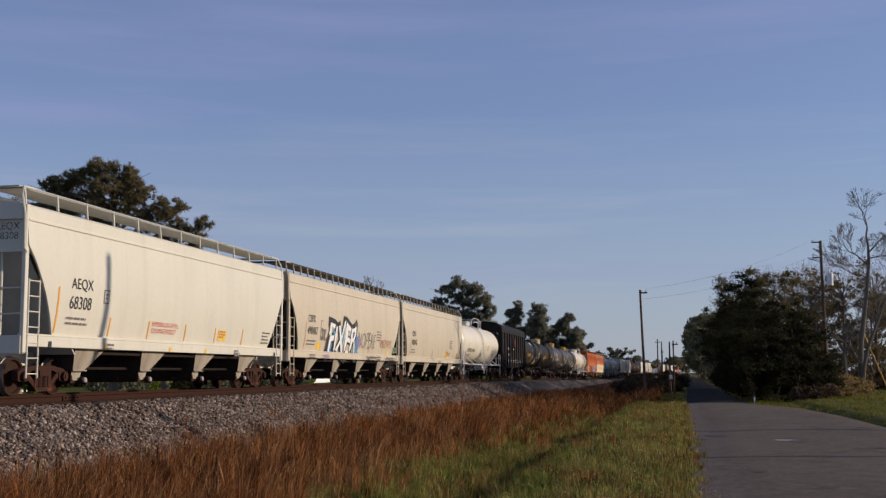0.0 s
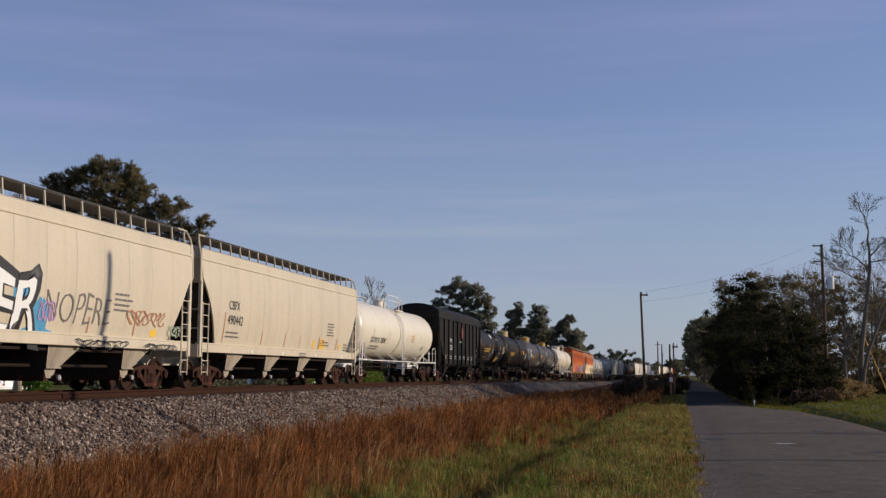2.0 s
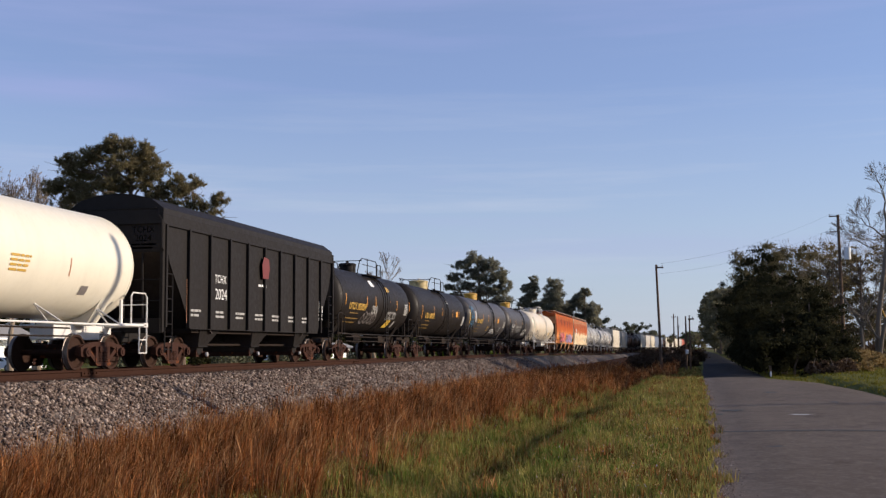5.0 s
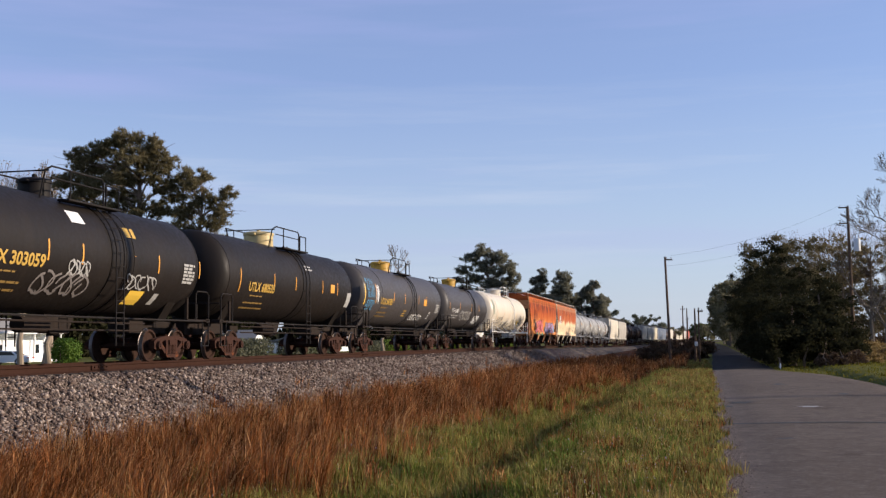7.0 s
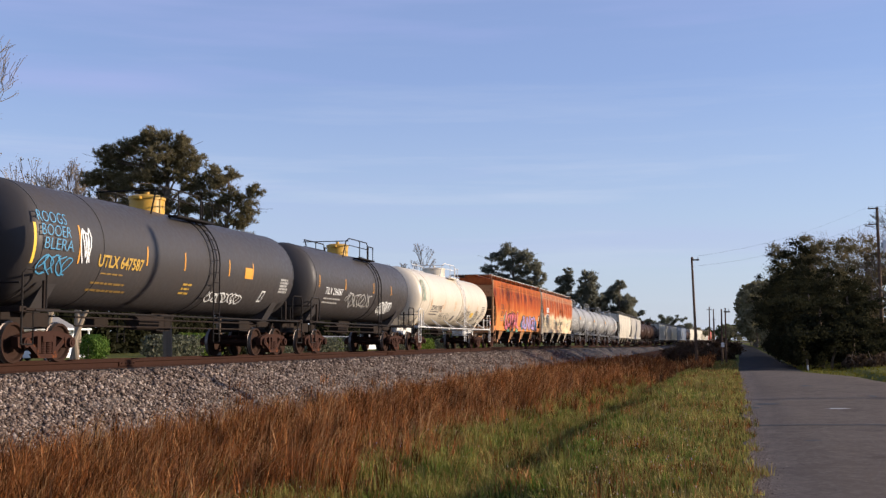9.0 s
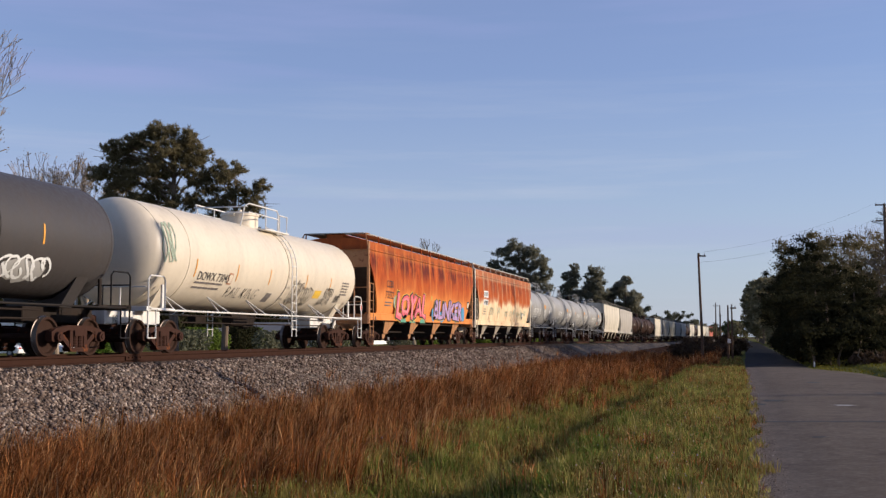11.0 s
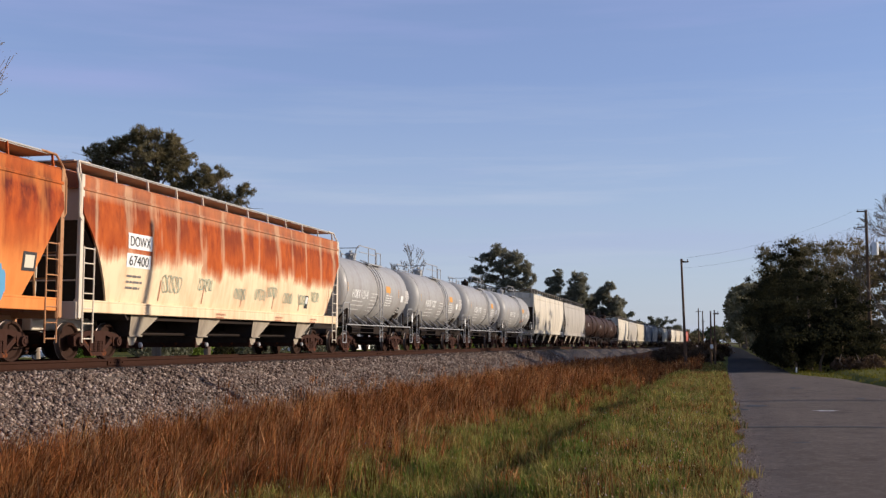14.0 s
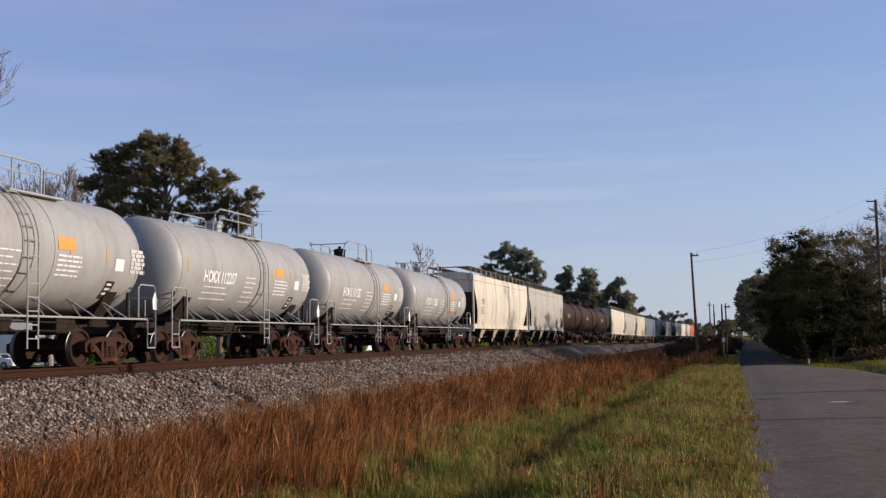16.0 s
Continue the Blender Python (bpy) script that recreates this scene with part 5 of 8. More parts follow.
def tank_car(label, length, paint_m, rail_m, dome_m, r=1.45, zc=2.75, dome_y=-0.2, dome=(0.42, 0.5), rail_w=(2.0, 1.2), bands=(0.2,), strap_m=None, side_rail=True, group="", detail=True, saddle_m=None, dome_kind="housing", ladder_y=0.9):
    half = length / 2
    ey = half - 0.62
    car = thing("tank_car", label, "tank car", group=group)
    strap_m = strap_m or rail_m

    def surf(z):
        return math.sqrt(max(0.02, r * r - (z - zc) ** 2))

    bm = lathe(bmesh.new(), tank_shell(ey, r, 0.62), "y", 56, (0, 0, zc))
    tank = part("tank", to_mesh(bm, "tank", paint_m, True, True), None, car)
    for y in bands:
        bm = bmesh.new()
        lathe(bm, [(y - 0.045, r - 0.02), (y - 0.045, r + 0.012), (y + 0.045, r + 0.012), (y + 0.045, r - 0.02)], "y", 56, (0, 0, zc))
        part("weld_band", bm, paint_m, tank, smooth=True)
    for e in (-1, 1):
        y = e * (ey - 0.62)
        bm = bmesh.new()
        lathe(bm, [(y - 0.02, r - 0.02), (y - 0.02, r + 0.006), (y + 0.02, r + 0.006), (y + 0.02, r - 0.02)], "y", 56, (0, 0, zc))
        part("head_seam", bm, paint_m, tank, smooth=True)
    top = zc + r
    # valve housing or valve cluster on top
    if dome_kind == "housing":
        bm = bmesh.new()
        dr, dh = dome
        lathe(bm, [(top - 0.15, dr), (top + dh * 0.78, dr), (top + dh * 0.80, dr + 0.03), (top + dh, dr + 0.03), (top + dh + 0.05, dr * 0.85), (top + dh + 0.07, 0.05)], "z", 28, (0, dome_y, 0))
        d = part("valve_housing", bm, dome_m, car, "round valve housing with a lid", smooth=True)
        bm = bmesh.new()
        block(bm, (-0.12, dome_y - dr - 0.12, top + dh * 0.72), (0.12, dome_y - dr + 0.02, top + dh * 0.95), 0.02)
        part("lid_hinge", bm, dome_m, d)
        bm = bmesh.new()
        tube(bm, (0, dome_y, top + dh + 0.02), (0, dome_y, top + dh + 0.16), 0.07, seg=10)
        part("lid_knob", bm, dome_m, d)
    else:
        bm = bmesh.new()
        tube(bm, (0, dome_y - 0.45, top - 0.1), (0, dome_y - 0.45, top + 0.32), 0.28, seg=20)
        d = part("manway", bm, dome_m, car, "round bolted manway", smooth=True)
        part("manway_lid", tube(bmesh.new(), (0, dome_y - 0.45, top + 0.32), (0, dome_y - 0.45, top + 0.40), 0.32, seg=20), dome_m, d)
        for k, (dx, dy, h) in enumerate(((0.2, 0.1, 0.28), (-0.2, 0.15, 0.4), (0.1, 0.4, 0.25), (-0.1, 0.55, 0.3))):
            v = part("valve", tube(bmesh.new(), (dx, dome_y + dy, top - 0.1), (dx, dome_y + dy, top + h), 0.07, seg=10), dome_m, car, "upright valve", smooth=True)
            part("valve_flange", tube(bmesh.new(), (dx, dome_y + dy, top + h * 0.6), (dx, dome_y + dy, top + h * 0.75), 0.12, seg=10), dome_m, v)
    # platform and its guard rails
    w, l = rail_w
    x, y0, y1, l = w / 2, -1.40, 1.95, 1.15 - dome_y
    for s in (-1, 1):
        bm = block(bmesh.new(), (s * x - 0.24, dome_y - 0.2, top - 0.20), (s * x + 0.10, y1, top - 0.15), 0.01)
        for y in (dome_y - 0.1, y1 - 0.15):
            pipe(bm, [(s * (x - 0.2), y, top - 0.18), (s * (x - 0.35), y, top - 0.40)], 0.025)
        part("platform", bm, strap_m, car, "grating platform beside the valves")
    for s in (-1, 1):
        bm = bmesh.new()
        zt = top + 0.56
        pipe(bm, [(s * x, dome_y + l, top - 0.18), (s * x, dome_y + l, zt - 0.10), (s * x, dome_y + l - 0.12, zt), (s * x, y0 + 0.12, zt), (s * (x - 0.1), y0, zt - 0.1), (s * (x - 0.25), y0, top - 0.25)], 0.024)
        pipe(bm, [(s * x, dome_y + l, zt - 0.28), (s * x, y0 + 0.1, zt - 0.28)], 0.018)
        pipe(bm, [(s * x, dome_y, top - 0.18), (s * x, dome_y, zt)], 0.02)
        pipe(bm, [(s * x, dome_y + l + 0.12, top - 0.18), (s * x, dome_y + l + 0.12, zt - 0.14), (s * x, y1, zt - 0.14), (s * x, y1, top - 0.18)], 0.024)
        part("guard_rail", bm, rail_m, car)
    bm = bmesh.new()
    pipe(bm, [(-x, y0, top + 0.45), (x, y0, top + 0.45)], 0.02)
    part("guard_rail", bm, rail_m, car)
    # ladders that follow the tank
    for s in (-1, 1):
        bm = bmesh.new()
        for dy in (0.0, 0.40):
            pts = []
            for k in range(11):
                w_ = radians(68 - 7.4 * k)
                pts.append((s * (r + 0.10) * math.cos(w_), ladder_y + dy, zc + (r + 0.10) * math.sin(w_)))
            pts.append((s * (r + 0.10), ladder_y + dy, 0.45))
            pipe(bm, pts, 0.020)
        for k in range(6):
            w_ = radians(64 - 12 * k)
            pipe(bm, [(s * (r + 0.10) * math.cos(w_), ladder_y, zc + (r + 0.10) * math.sin(w_)), (s * (r + 0.10) * math.cos(w_), ladder_y + 0.40, zc + (r + 0.10) * math.sin(w_))], 0.015)
        for k in range(7):
            z = zc - 0.25 - 0.30 * k
            pipe(bm, [(s * (r + 0.10), ladder_y, z), (s * (r + 0.10), ladder_y + 0.40, z)], 0.015)
        part("ladder", bm, strap_m, car, "ladder curving over the tank side")
    # hoop strap beside the ladder
    bm = bmesh.new()
    lathe(bm, [(ladder_y - 0.07, r - 0.01), (ladder_y - 0.07, r + 0.02), (ladder_y - 0.02, r + 0.02), (ladder_y - 0.02, r - 0.01)], "y", 56, (0, 0, zc))
    part("hoop_strap", bm, paint_m, tank, smooth=True)
    # long handrail with brackets
    if side_rail:
        for s in (-1, 1):
            bm = bmesh.new()
            hx, hz = 1.50, 1.16
            pipe(bm, [(s * hx, -ey + 0.3, hz), (s * hx, ey - 0.3, hz)], 0.026)
            part("handrail", bm, rail_m, car)
            n = 0 if rail_m is RAIL_BLACK else 6
            for i in range(n):
                y = -ey + 1.6 + (2 * ey - 3.2) * i / (n - 1)
                bm = bmesh.new()
                pipe(bm, [(s * hx, y - 0.34, hz), (s * (surf(hz + 0.46) - 0.01), y, hz + 0.46), (s * hx, y + 0.34, hz)], 0.018)
                part("rail_bracket", bm, strap_m, car)
    # end platforms, stub sills, saddles
    for e in (-1, 1):
        bm = bmesh.new()
        lo, hi = sorted((e * (ey - 2.6), e * (half - 0.3)))
        block(bm, (-0.34, lo, 0.78), (0.34, hi, 1.16), 0.02)
        lo, hi = sorted((e * (half - 0.38), e * (half - 0.62)))
        block(bm, (-1.5, lo, 1.12), (1.5, hi, 1.24), 0.01)
        for s in (-1, 1):
            lo, hi = sorted((e * (half - 0.50), e * (half - 1.9)))
            block(bm, (s * 1.28 - 0.22, lo, 1.15), (s * 1.28 + 0.22, hi, 1.21), 0.01)
        part("end_platform", bm, rail_m if rail_m is RAIL_WHITE else UNDER, car, "end platform on the stub sill")
        bm = bmesh.new()
        y = e * (half - 2.05)
        prism(bm, [(-1.15, zc - 0.88), (-0.7, 1.15), (0.7, 1.15), (1.15, zc - 0.88), (0.9, zc - 1.16), (0.5, zc - 1.38), (0, zc - 1.46), (-0.5, zc - 1.38), (-0.9, zc - 1.16)], y - 0.25, y + 0.25, "y")
        part("saddle", bm, saddle_m or paint_m, car)
        for s in (-1, 1):
            bm = bmesh.new()
            ya, yb = e * (half - 0.46), e * (half - 1.35)
            pipe(bm, [(s * 1.49, ya, 0.42), (s * 1.49, ya, 1.95), (s * 1.49, ya - e * 0.12, 2.05), (s * 1.49, yb + e * 0.1, 2.05), (s * 1.49, yb, 1.95), (s * 1.49, yb, 1.2)], 0.022)
            pipe(bm, [(s * 1.49, ya, 0.42), (s * 1.49, ya - e * 0.42, 0.42), (s * 1.49, ya - e * 0.42, 1.15)], 0.020)
            pipe(bm, [(s * 1.49, ya, 0.78), (s * 1.49, ya - e * 0.42, 0.78)], 0.016)
            part("end_railing", bm, rail_m, car)
            bm = bmesh.new()
            block(bm, (s * 1.30 - 0.03, yb - e * 0.20 - 0.05, 1.2), (s * 1.30 + 0.03, yb - e * 0.20 + 0.05, 1.85), 0.01, None)
            part("tank_strap", bm, UNDER if rail_m is not RAIL_WHITE else RAIL_WHITE, car)
        if detail:
            bm = bmesh.new()
            pipe(bm, [(-1.45, e * (half - 0.42), 1.75), (1.45, e * (half - 0.42), 1.75)], 0.020)
            for x_ in (-0.7, 0.7):
                pipe(bm, [(x_, e * (half - 0.42), 1.2), (x_, e * (half - 0.42), 1.75)], 0.018)
            part("end_railing", bm, rail_m, car)
    bm = bmesh.new()
    tube(bm, (0, 0.5, zc - r + 0.05), (0, 0.5, 0.72), 0.20, 0.16, seg=14)
    prism(bm, [(-0.25, zc - r + 0.06), (1.25, zc - r + 0.06), (0.90, 0.78), (0.10, 0.78)], -0.18, 0.18)
    part("outlet_skid", bm, UNDER, car, "bottom outlet and skid")
    bm = bmesh.new()
    tube(bm, (0.55, -1.9, 0.98), (0.55, -0.8, 0.98), 0.20, seg=14)
    block(bm, (-0.6, -2.4, 0.86), (-0.3, -1.7, 1.14), 0.02)
    pipe(bm, [(0.9, -ey + 2.8, 0.86), (0.9, ey - 2.8, 0.86)], 0.024)
    pipe(bm, [(0.9, -ey + 2.8, 1.06), (0.9, ey - 2.8, 1.06)], 0.024)
    part("brake_gear", bm, UNDER, car, "air cylinder, valve and brake rods")
    truck(car, -half + 2.05)
    truck(car, half - 2.05)
    couplers(car, half)
    return car, tank, surf, ey


TRAIN = []  # (car, middle of the car along the train)


def joins(car, a, b):
    TRAIN.append((car, (a + b) / 2))


# cream hopper
a, b = 23.0, 41.24
car, body, surf, ey = hopper("cream-painted curved-side covered hopper car with roof walkway", b - a, (CREAM, CREAM, CREAM), boards=12, post_mat=CREAM, slope_mat=LIGHT_GREY, board_mat=LIGHT_GREY)
text(body, "AEQX", 0.5, surf, -6.26, 2.73, INK, fit=(1.05, 0.32), label="car owner's mark in block letters")
text(body, "68308", 0.5, surf, -6.29, 2.28, INK, fit=(1.05, 0.32), label="car number in block figures")
stencil(body, surf, -6.3, 1.86, 1.2, 2, INK_SOFT, 0.13, 1)
placard(body, surf, -5.0, 2.52, 0.30, 0.36, INK_SOFT, "notice_panel", "outlined test panel")
part("notice_panel", lay(strips([(-0.12, 0.12, -0.15, 0.15)]), surf, -5.0, 2.52, 0.016), CREAM, body)
stencil(body, surf, -5.0, 2.55, 0.14, 2, INK_SOFT, 0.1, 2)
for yy, z0, z1 in ((-7.34, 1.5, 2.62), (-4.67, 1.5, 2.0), (-2.4, 1.5, 2.0), (0.07, 1.5, 2.0), (2.38, 1.5, 2.0), (4.74, 1.5, 2.05)):
    tape(body, surf, yy, z0, z1, ORANGE_TAPE)
text(body, "HAMMERING ON CAR WILL", 0.2, surf, -1.35, 1.93, RED_INK, fit=(1.75, 0.14), label="red notice in capital letters")
text(body, "CONTAMINATE PRODUCT", 0.2, surf, -1.42, 1.74, RED_INK, fit=(1.60, 0.14), label="red notice in capital letters")
placard(body, surf, 2.95, 1.76, 0.66, 0.34, YELLOW_TAPE, "notice_panel", "yellow notice panel")
stencil(body, surf, 2.95, 1.86, 0.5, 3, BROWN_SPRAY, 0.09, 5)
stencil(body, surf, 7.0, 1.95, 0.8, 4, INK_SOFT, 0.12, 6)
for yy, m_ in ((-7.6, INK), (-4.9, YELLOW_TAPE), (-1.0, YELLOW_TAPE), (1.6, YELLOW_TAPE), (7.9, INK)):
    part("sill_mark", lay(strips([(-0.07, 0.07, -0.07, 0.07)], 1), lambda z: 1.545, yy, 1.22, 0.0), m_, body)
stencil(body, lambda z: 1.54, -4.6, 1.25, 0.4, 2, INK_SOFT, 0.1, 7)
stencil(body, lambda z: 1.54, 4.2, 1.25, 0.5, 3, INK_SOFT, 0.08, 8)
for s_, z in (("AEQX", 3.95), ("68308", 3.72)):
    part("lettering", flat_text(s_, 0.24), INK, body).matrix_basis = Matrix.Translation((0.95, -ey + 0.08, z)) @ Euler((radians(90), 0, 0)).to_matrix().to_4x4()
joins(car, a, b)

# tan hopper with a large piece of graffiti
a, b = 41.24, 60.03
car, body, surf, ey = hopper("tan covered hopper car with white and blue graffiti", b - a, (TAN, TAN, TAN), seams=True, boards=20)
text(body, "CBFX", 0.5, surf, -6.32, 2.76, INK, fit=(0.95, 0.30), label="car owner's mark in block letters")
text(body, "490487", 0.5, surf, -6.15, 2.27, INK, fit=(1.35, 0.32), label="car number in block figures")
stencil(body, surf, -6.2, 1.82, 1.2, 2, INK_SOFT, 0.14, 2)
placard(body, surf, -4.95, 2.56, 0.30, 0.36, INK_SOFT, "notice_panel", "outlined test panel")
part("notice_panel", lay(strips([(-0.12, 0.12, -0.15, 0.15)]), surf, -4.95, 2.56, 0.016), TAN, body)
for k, (yy, z, w, h) in enumerate(((-3.6, 1.42, 1.4, 0.42), (-1.6, 1.36, 1.5, 0.30), (0.55, 1.75, 0.8, 1.0), (0.6, 1.36, 1.5, 0.36), (-3.2, 1.95, 0.6, 1.0), (-1.9, 2.2, 0.7, 0.9), (-0.3, 2.3, 0.6, 0.6))):
    blob(body, surf, yy, z, w, h, BLUE_SPRAY, 4 + k, 0.007, "blue spray haze behind the letters")
text(body, "FIXER", 1.55, surf, -1.75, 2.02, INK, 0.024, 0.075, 0.12, 0.80, "graffiti", "thick black outline of sprayed letters", fit=(4.75, 1.66), wild=0.19)
text(body, "FIXER", 1.55, surf, -1.75, 2.02, CHALK, 0.040, 0.018, 0.12, 0.80, "graffiti", "white sprayed block letters", fit=(4.30, 1.30), wild=0.19)
scrawl(body, surf, -4.7, 2.15, 0.8, 0.5, INK_SOFT, 3, 6)
text(body, "NOPERE", 0.62, surf, 2.35, 2.08, INK_SOFT, 0.018, -0.012, 0.1, 0.8, "graffiti", "grey sprayed letters", fit=(3.2, 0.75), wild=0.10)
scrawl(body, surf, 6.0, 2.0, 2.2, 0.45, BROWN_SPRAY, 8, 9)
scrawl(body, surf, 8.0, 1.72, 0.9, 0.34, GREEN_SOFT, 12, 5)
stencil(body, surf, 4.6, 2.55, 1.0, 4, INK_SOFT, 0.14, 4)
blob(body, surf, -5.14, 1.66, 0.55, 0.34, YELLOW_TAPE, 7, 0.007)
blob(body, surf, 6.6, 1.62, 0.40, 0.24, YELLOW_TAPE, 9, 0.007)
scrawl(body, surf, 0.9, 1.95, 0.7, 0.5, LILAC_SPRAY, 17, 5)
for yy, z0, z1 in ((-7.05, 1.5, 2.6), (-4.2, 1.5, 2.05), (2.9, 1.5, 1.9), (5.4, 1.5, 2.0)):
    tape(body, surf, yy, z0, z1, BROWN_SPRAY)
scrawl(body, lambda z: 1.555, 3.6, 1.22, 2.6, 0.24, INK, 14, 8, 0.014)
scrawl(body, lambda z: 1.555, 7.0, 1.22, 2.0, 0.20, INK, 15, 8, 0.014)
scrawl(body, lambda z: 1.555, -4.2, 1.22, 0.8, 0.18, LILAC_SPRAY, 16, 4, 0.014)
stencil(body, lambda z: 1.54, -6.0, 1.25, 0.9, 2, INK_SOFT, 0.1, 7)
joins(car, a, b)

# plain tan hopper
a, b = 60.03, 78.6
car, body, surf, ey = hopper("tan covered hopper car with stencils and yellow notice", b - a, (TAN, TAN, TAN), seams=True, boards=20)
text(body, "CBFX", 0.5, surf, -6.25, 2.76, INK, fit=(0.95, 0.30), label="car owner's mark in block letters")
text(body, "490442", 0.5, surf, -6.1, 2.27, INK, fit=(1.35, 0.32), label="car number in block figures")
stencil(body, surf, -6.2, 1.82, 1.2, 2, INK_SOFT, 0.14, 5)
for yy in (-7.0, -3.4, -0.9, 0.92, 3.33, 5.85, 8.4):
    tape(body, surf, yy, 1.5, 2.0 if -6 < yy < 8 else 2.5, BROWN_SPRAY)
placard(body, surf, 3.80, 1.72, 0.70, 0.40, YELLOW_TAPE, "notice_panel", "yellow notice panel")
stencil(body, surf, 3.80, 1.84, 0.55, 3, BROWN_SPRAY, 0.1, 5)
blob(body, surf, 2.66, 1.68, 0.28, 0.36, YELLOW_TAPE, 3, 0.007)
blob(body, surf, 6.33, 1.68, 0.24, 0.30, YELLOW_TAPE, 5, 0.007)
stencil(body, surf, 4.85, 2.58, 1.1, 5, INK_SOFT, 0.12, 9)
stencil(body, surf, 4.3, 1.78, 0.9, 2, INK_SOFT, 0.12, 10)
stencil(body, surf, 7.3, 1.75, 0.7, 3, INK_SOFT, 0.12, 11)
for yy in (-4.4, -1.2, 2.86, 6.6):
    part("sill_mark", lay(strips([(-0.06, 0.06, -0.06, 0.06)], 1), lambda z: 1.545, yy, 1.24, 0.0), CHALK, body)
stencil(body, lambda z: 1.54, 1.2, 1.25, 1.0, 2, INK_SOFT, 0.1, 12)
joins(car, a, b)

# white tank car
a, b = 78.6, 97.05
car, body, surf, ey = tank_car("clean white tank car with white railings", b - a, WHITE, RAIL_WHITE, WHITE, dome_y=0.65, dome_kind="valves", rail_w=(1.9, 1.5), bands=(), ladder_y=-0.35)
text(body, "DOWX 70091", 0.34, surf, -4.7, 2.2, INK, 0.014, fit=(2.9, 0.28), label="car owner's mark and number")
stencil(body, surf, -4.8, 1.86, 2.2, 2, INK_SOFT, 0.12, 4)
stencil(body, surf, 2.8, 2.62, 0.8, 4, YELLOW_INK, 0.11, 2)
for yy in (-5.9, -2.6, 1.4, 4.9):
    tape(body, surf, yy, 2.3, 2.75, BROWN_SPRAY, 0.04)
placard(body, surf, 5.8, 2.0, 0.35, 0.22, INK_SOFT, "notice_panel", "small dark panel")
joins(car, a, b)

# black ribbed hopper
a, b = 97.05, 113.5
car, body, surf, ey = hopper("black ribbed hopper car with white stencils", b - a, (BLACK, BLACK, BLACK), line=FLAT, bays=3, ribs=11, boards=8, cut=(3.4, 1.9, 3.6), sill=False, board_mat=BLACK, deck=4.52)
bm = prism(bmesh.new(), [(-1.52, 4.38), (1.52, 4.38), (1.50, 4.56), (1.12, 4.84), (0.55, 4.98), (0.0, 5.02), (-0.55, 4.98), (-1.12, 4.84), (-1.50, 4.56)], -ey + 0.02, ey - 0.02, "y")
part("arched_roof", bm, BLACK, car, "low arched black roof")
side_x = lambda z: 1.50
text(body, "TCHX", 0.26, side_x, -3.75, 2.74, CHALK, 0.02, fit=(0.9, 0.26))
text(body, "2024", 0.3, side_x, -3.7, 2.26, CHALK, 0.02, fit=(0.9, 0.34))
for i, yy in enumerate((-5.6, -3.7, -2.1, -0.4, 1.2, 2.9, 4.4)):
    stencil(body, side_x, yy, 1.65, 0.8, 2, CHALK_SOFT, 0.14, 20 + i, 0.07)
stencil(body, side_x, 6.3, 2.3, 0.5, 5, CHALK, 0.16, 31, 0.10)
tape(body, lambda z: 1.51, -6.2, 1.3, 2.6, BROWN_SPRAY, 0.06)
bm = prism(bmesh.new(), [(-0.26, -0.36), (0.26, -0.36), (0.38, 0.0), (0.30, 0.34), (-0.16, 0.40), (-0.34, 0.1)], 0, 0.004)
part("emblem", bm, EMBLEM_RED, body, "plain red emblem shape", pose(1.606, -0.05, 3.33))
stencil(body, side_x, -0.05, 2.68, 0.9, 1, CHALK, 0.1, 44, 0.08)
for s_, z in (("TCHX", 3.95), ("2024", 3.70)):
    part("lettering", flat_text(s_, 0.26), CHALK, body).matrix_basis = Matrix.Translation((0.85, -ey + 0.08, z)) @ Euler((radians(90), 0, 0)).to_matrix().to_4x4()
for x_ in (0.85, -0.5):
    bm = strips([(-0.5, -0.1, 0.0, 0.05), (-0.05, 0.4, 0.0, 0.05), (-0.4, 0.3, -0.1, -0.05)], 1)
    tagged(part("stencil", bm, CHALK_SOFT, body), kind="stuff").matrix_basis = Matrix.Translation((x_, -ey + 0.08, 3.5)) @ Euler((radians(90), 0, 0)).to_matrix().to_4x4()
joins(car, a, b)


def yellow_marks(body, surf, mark, y, z, w, tapes=()):
    text(body, mark, 0.42, surf, y, z, YELLOW_INK, 0.016, 0.012, fit=(w, 0.30), label="car owner's mark and number in yellow")
    stencil(body, surf, y - 0.2, z - 0.32, w * 0.6, 1, YELLOW_FADED, 0.12, 3, 0.04)
    stencil(body, surf, y - 0.1, z - 0.56, w * 0.9, 2, YELLOW_FADED, 0.17, 4, 0.05)
    for yy in tapes:
        tape(body, surf, yy, 2.45, 2.95, ORANGE_TAPE, 0.06)


# black tank with scratched tags
a, b = 113.5, 127.65
car, body, surf, ey = tank_car("black tank car with yellow stencils and scratched tags", b - a, TANK_BLACK, RAIL_BLACK, BLACK, dome_y=-0.45, dome=(0.40, 0.36), bands=(1.6, 2.0), r=1.48, ladder_y=0.85)
yellow_marks(body, surf, "UTLX 303059", -3.5, 2.42, 2.6, (-2.1, -0.6, 2.0, 3.38, 6.0, -5.4))
placard(body, surf, -0.55, 3.62, 0.62, 0.30, CHALK, "notice_panel", "white notice panel")
placard(body, surf, 1.95, 3.45, 0.55, 0.26, YELLOW_INK, "notice_panel", "yellow notice panel")
placard(body, surf, 2.6, 1.75, 0.80, 0.36, YELLOW_TAPE, "notice_panel", "bright yellow notice panel")
scrawl(body, surf, 2.55, 2.15, 1.6, 0.42, CHALK_SOFT, 5, 7)
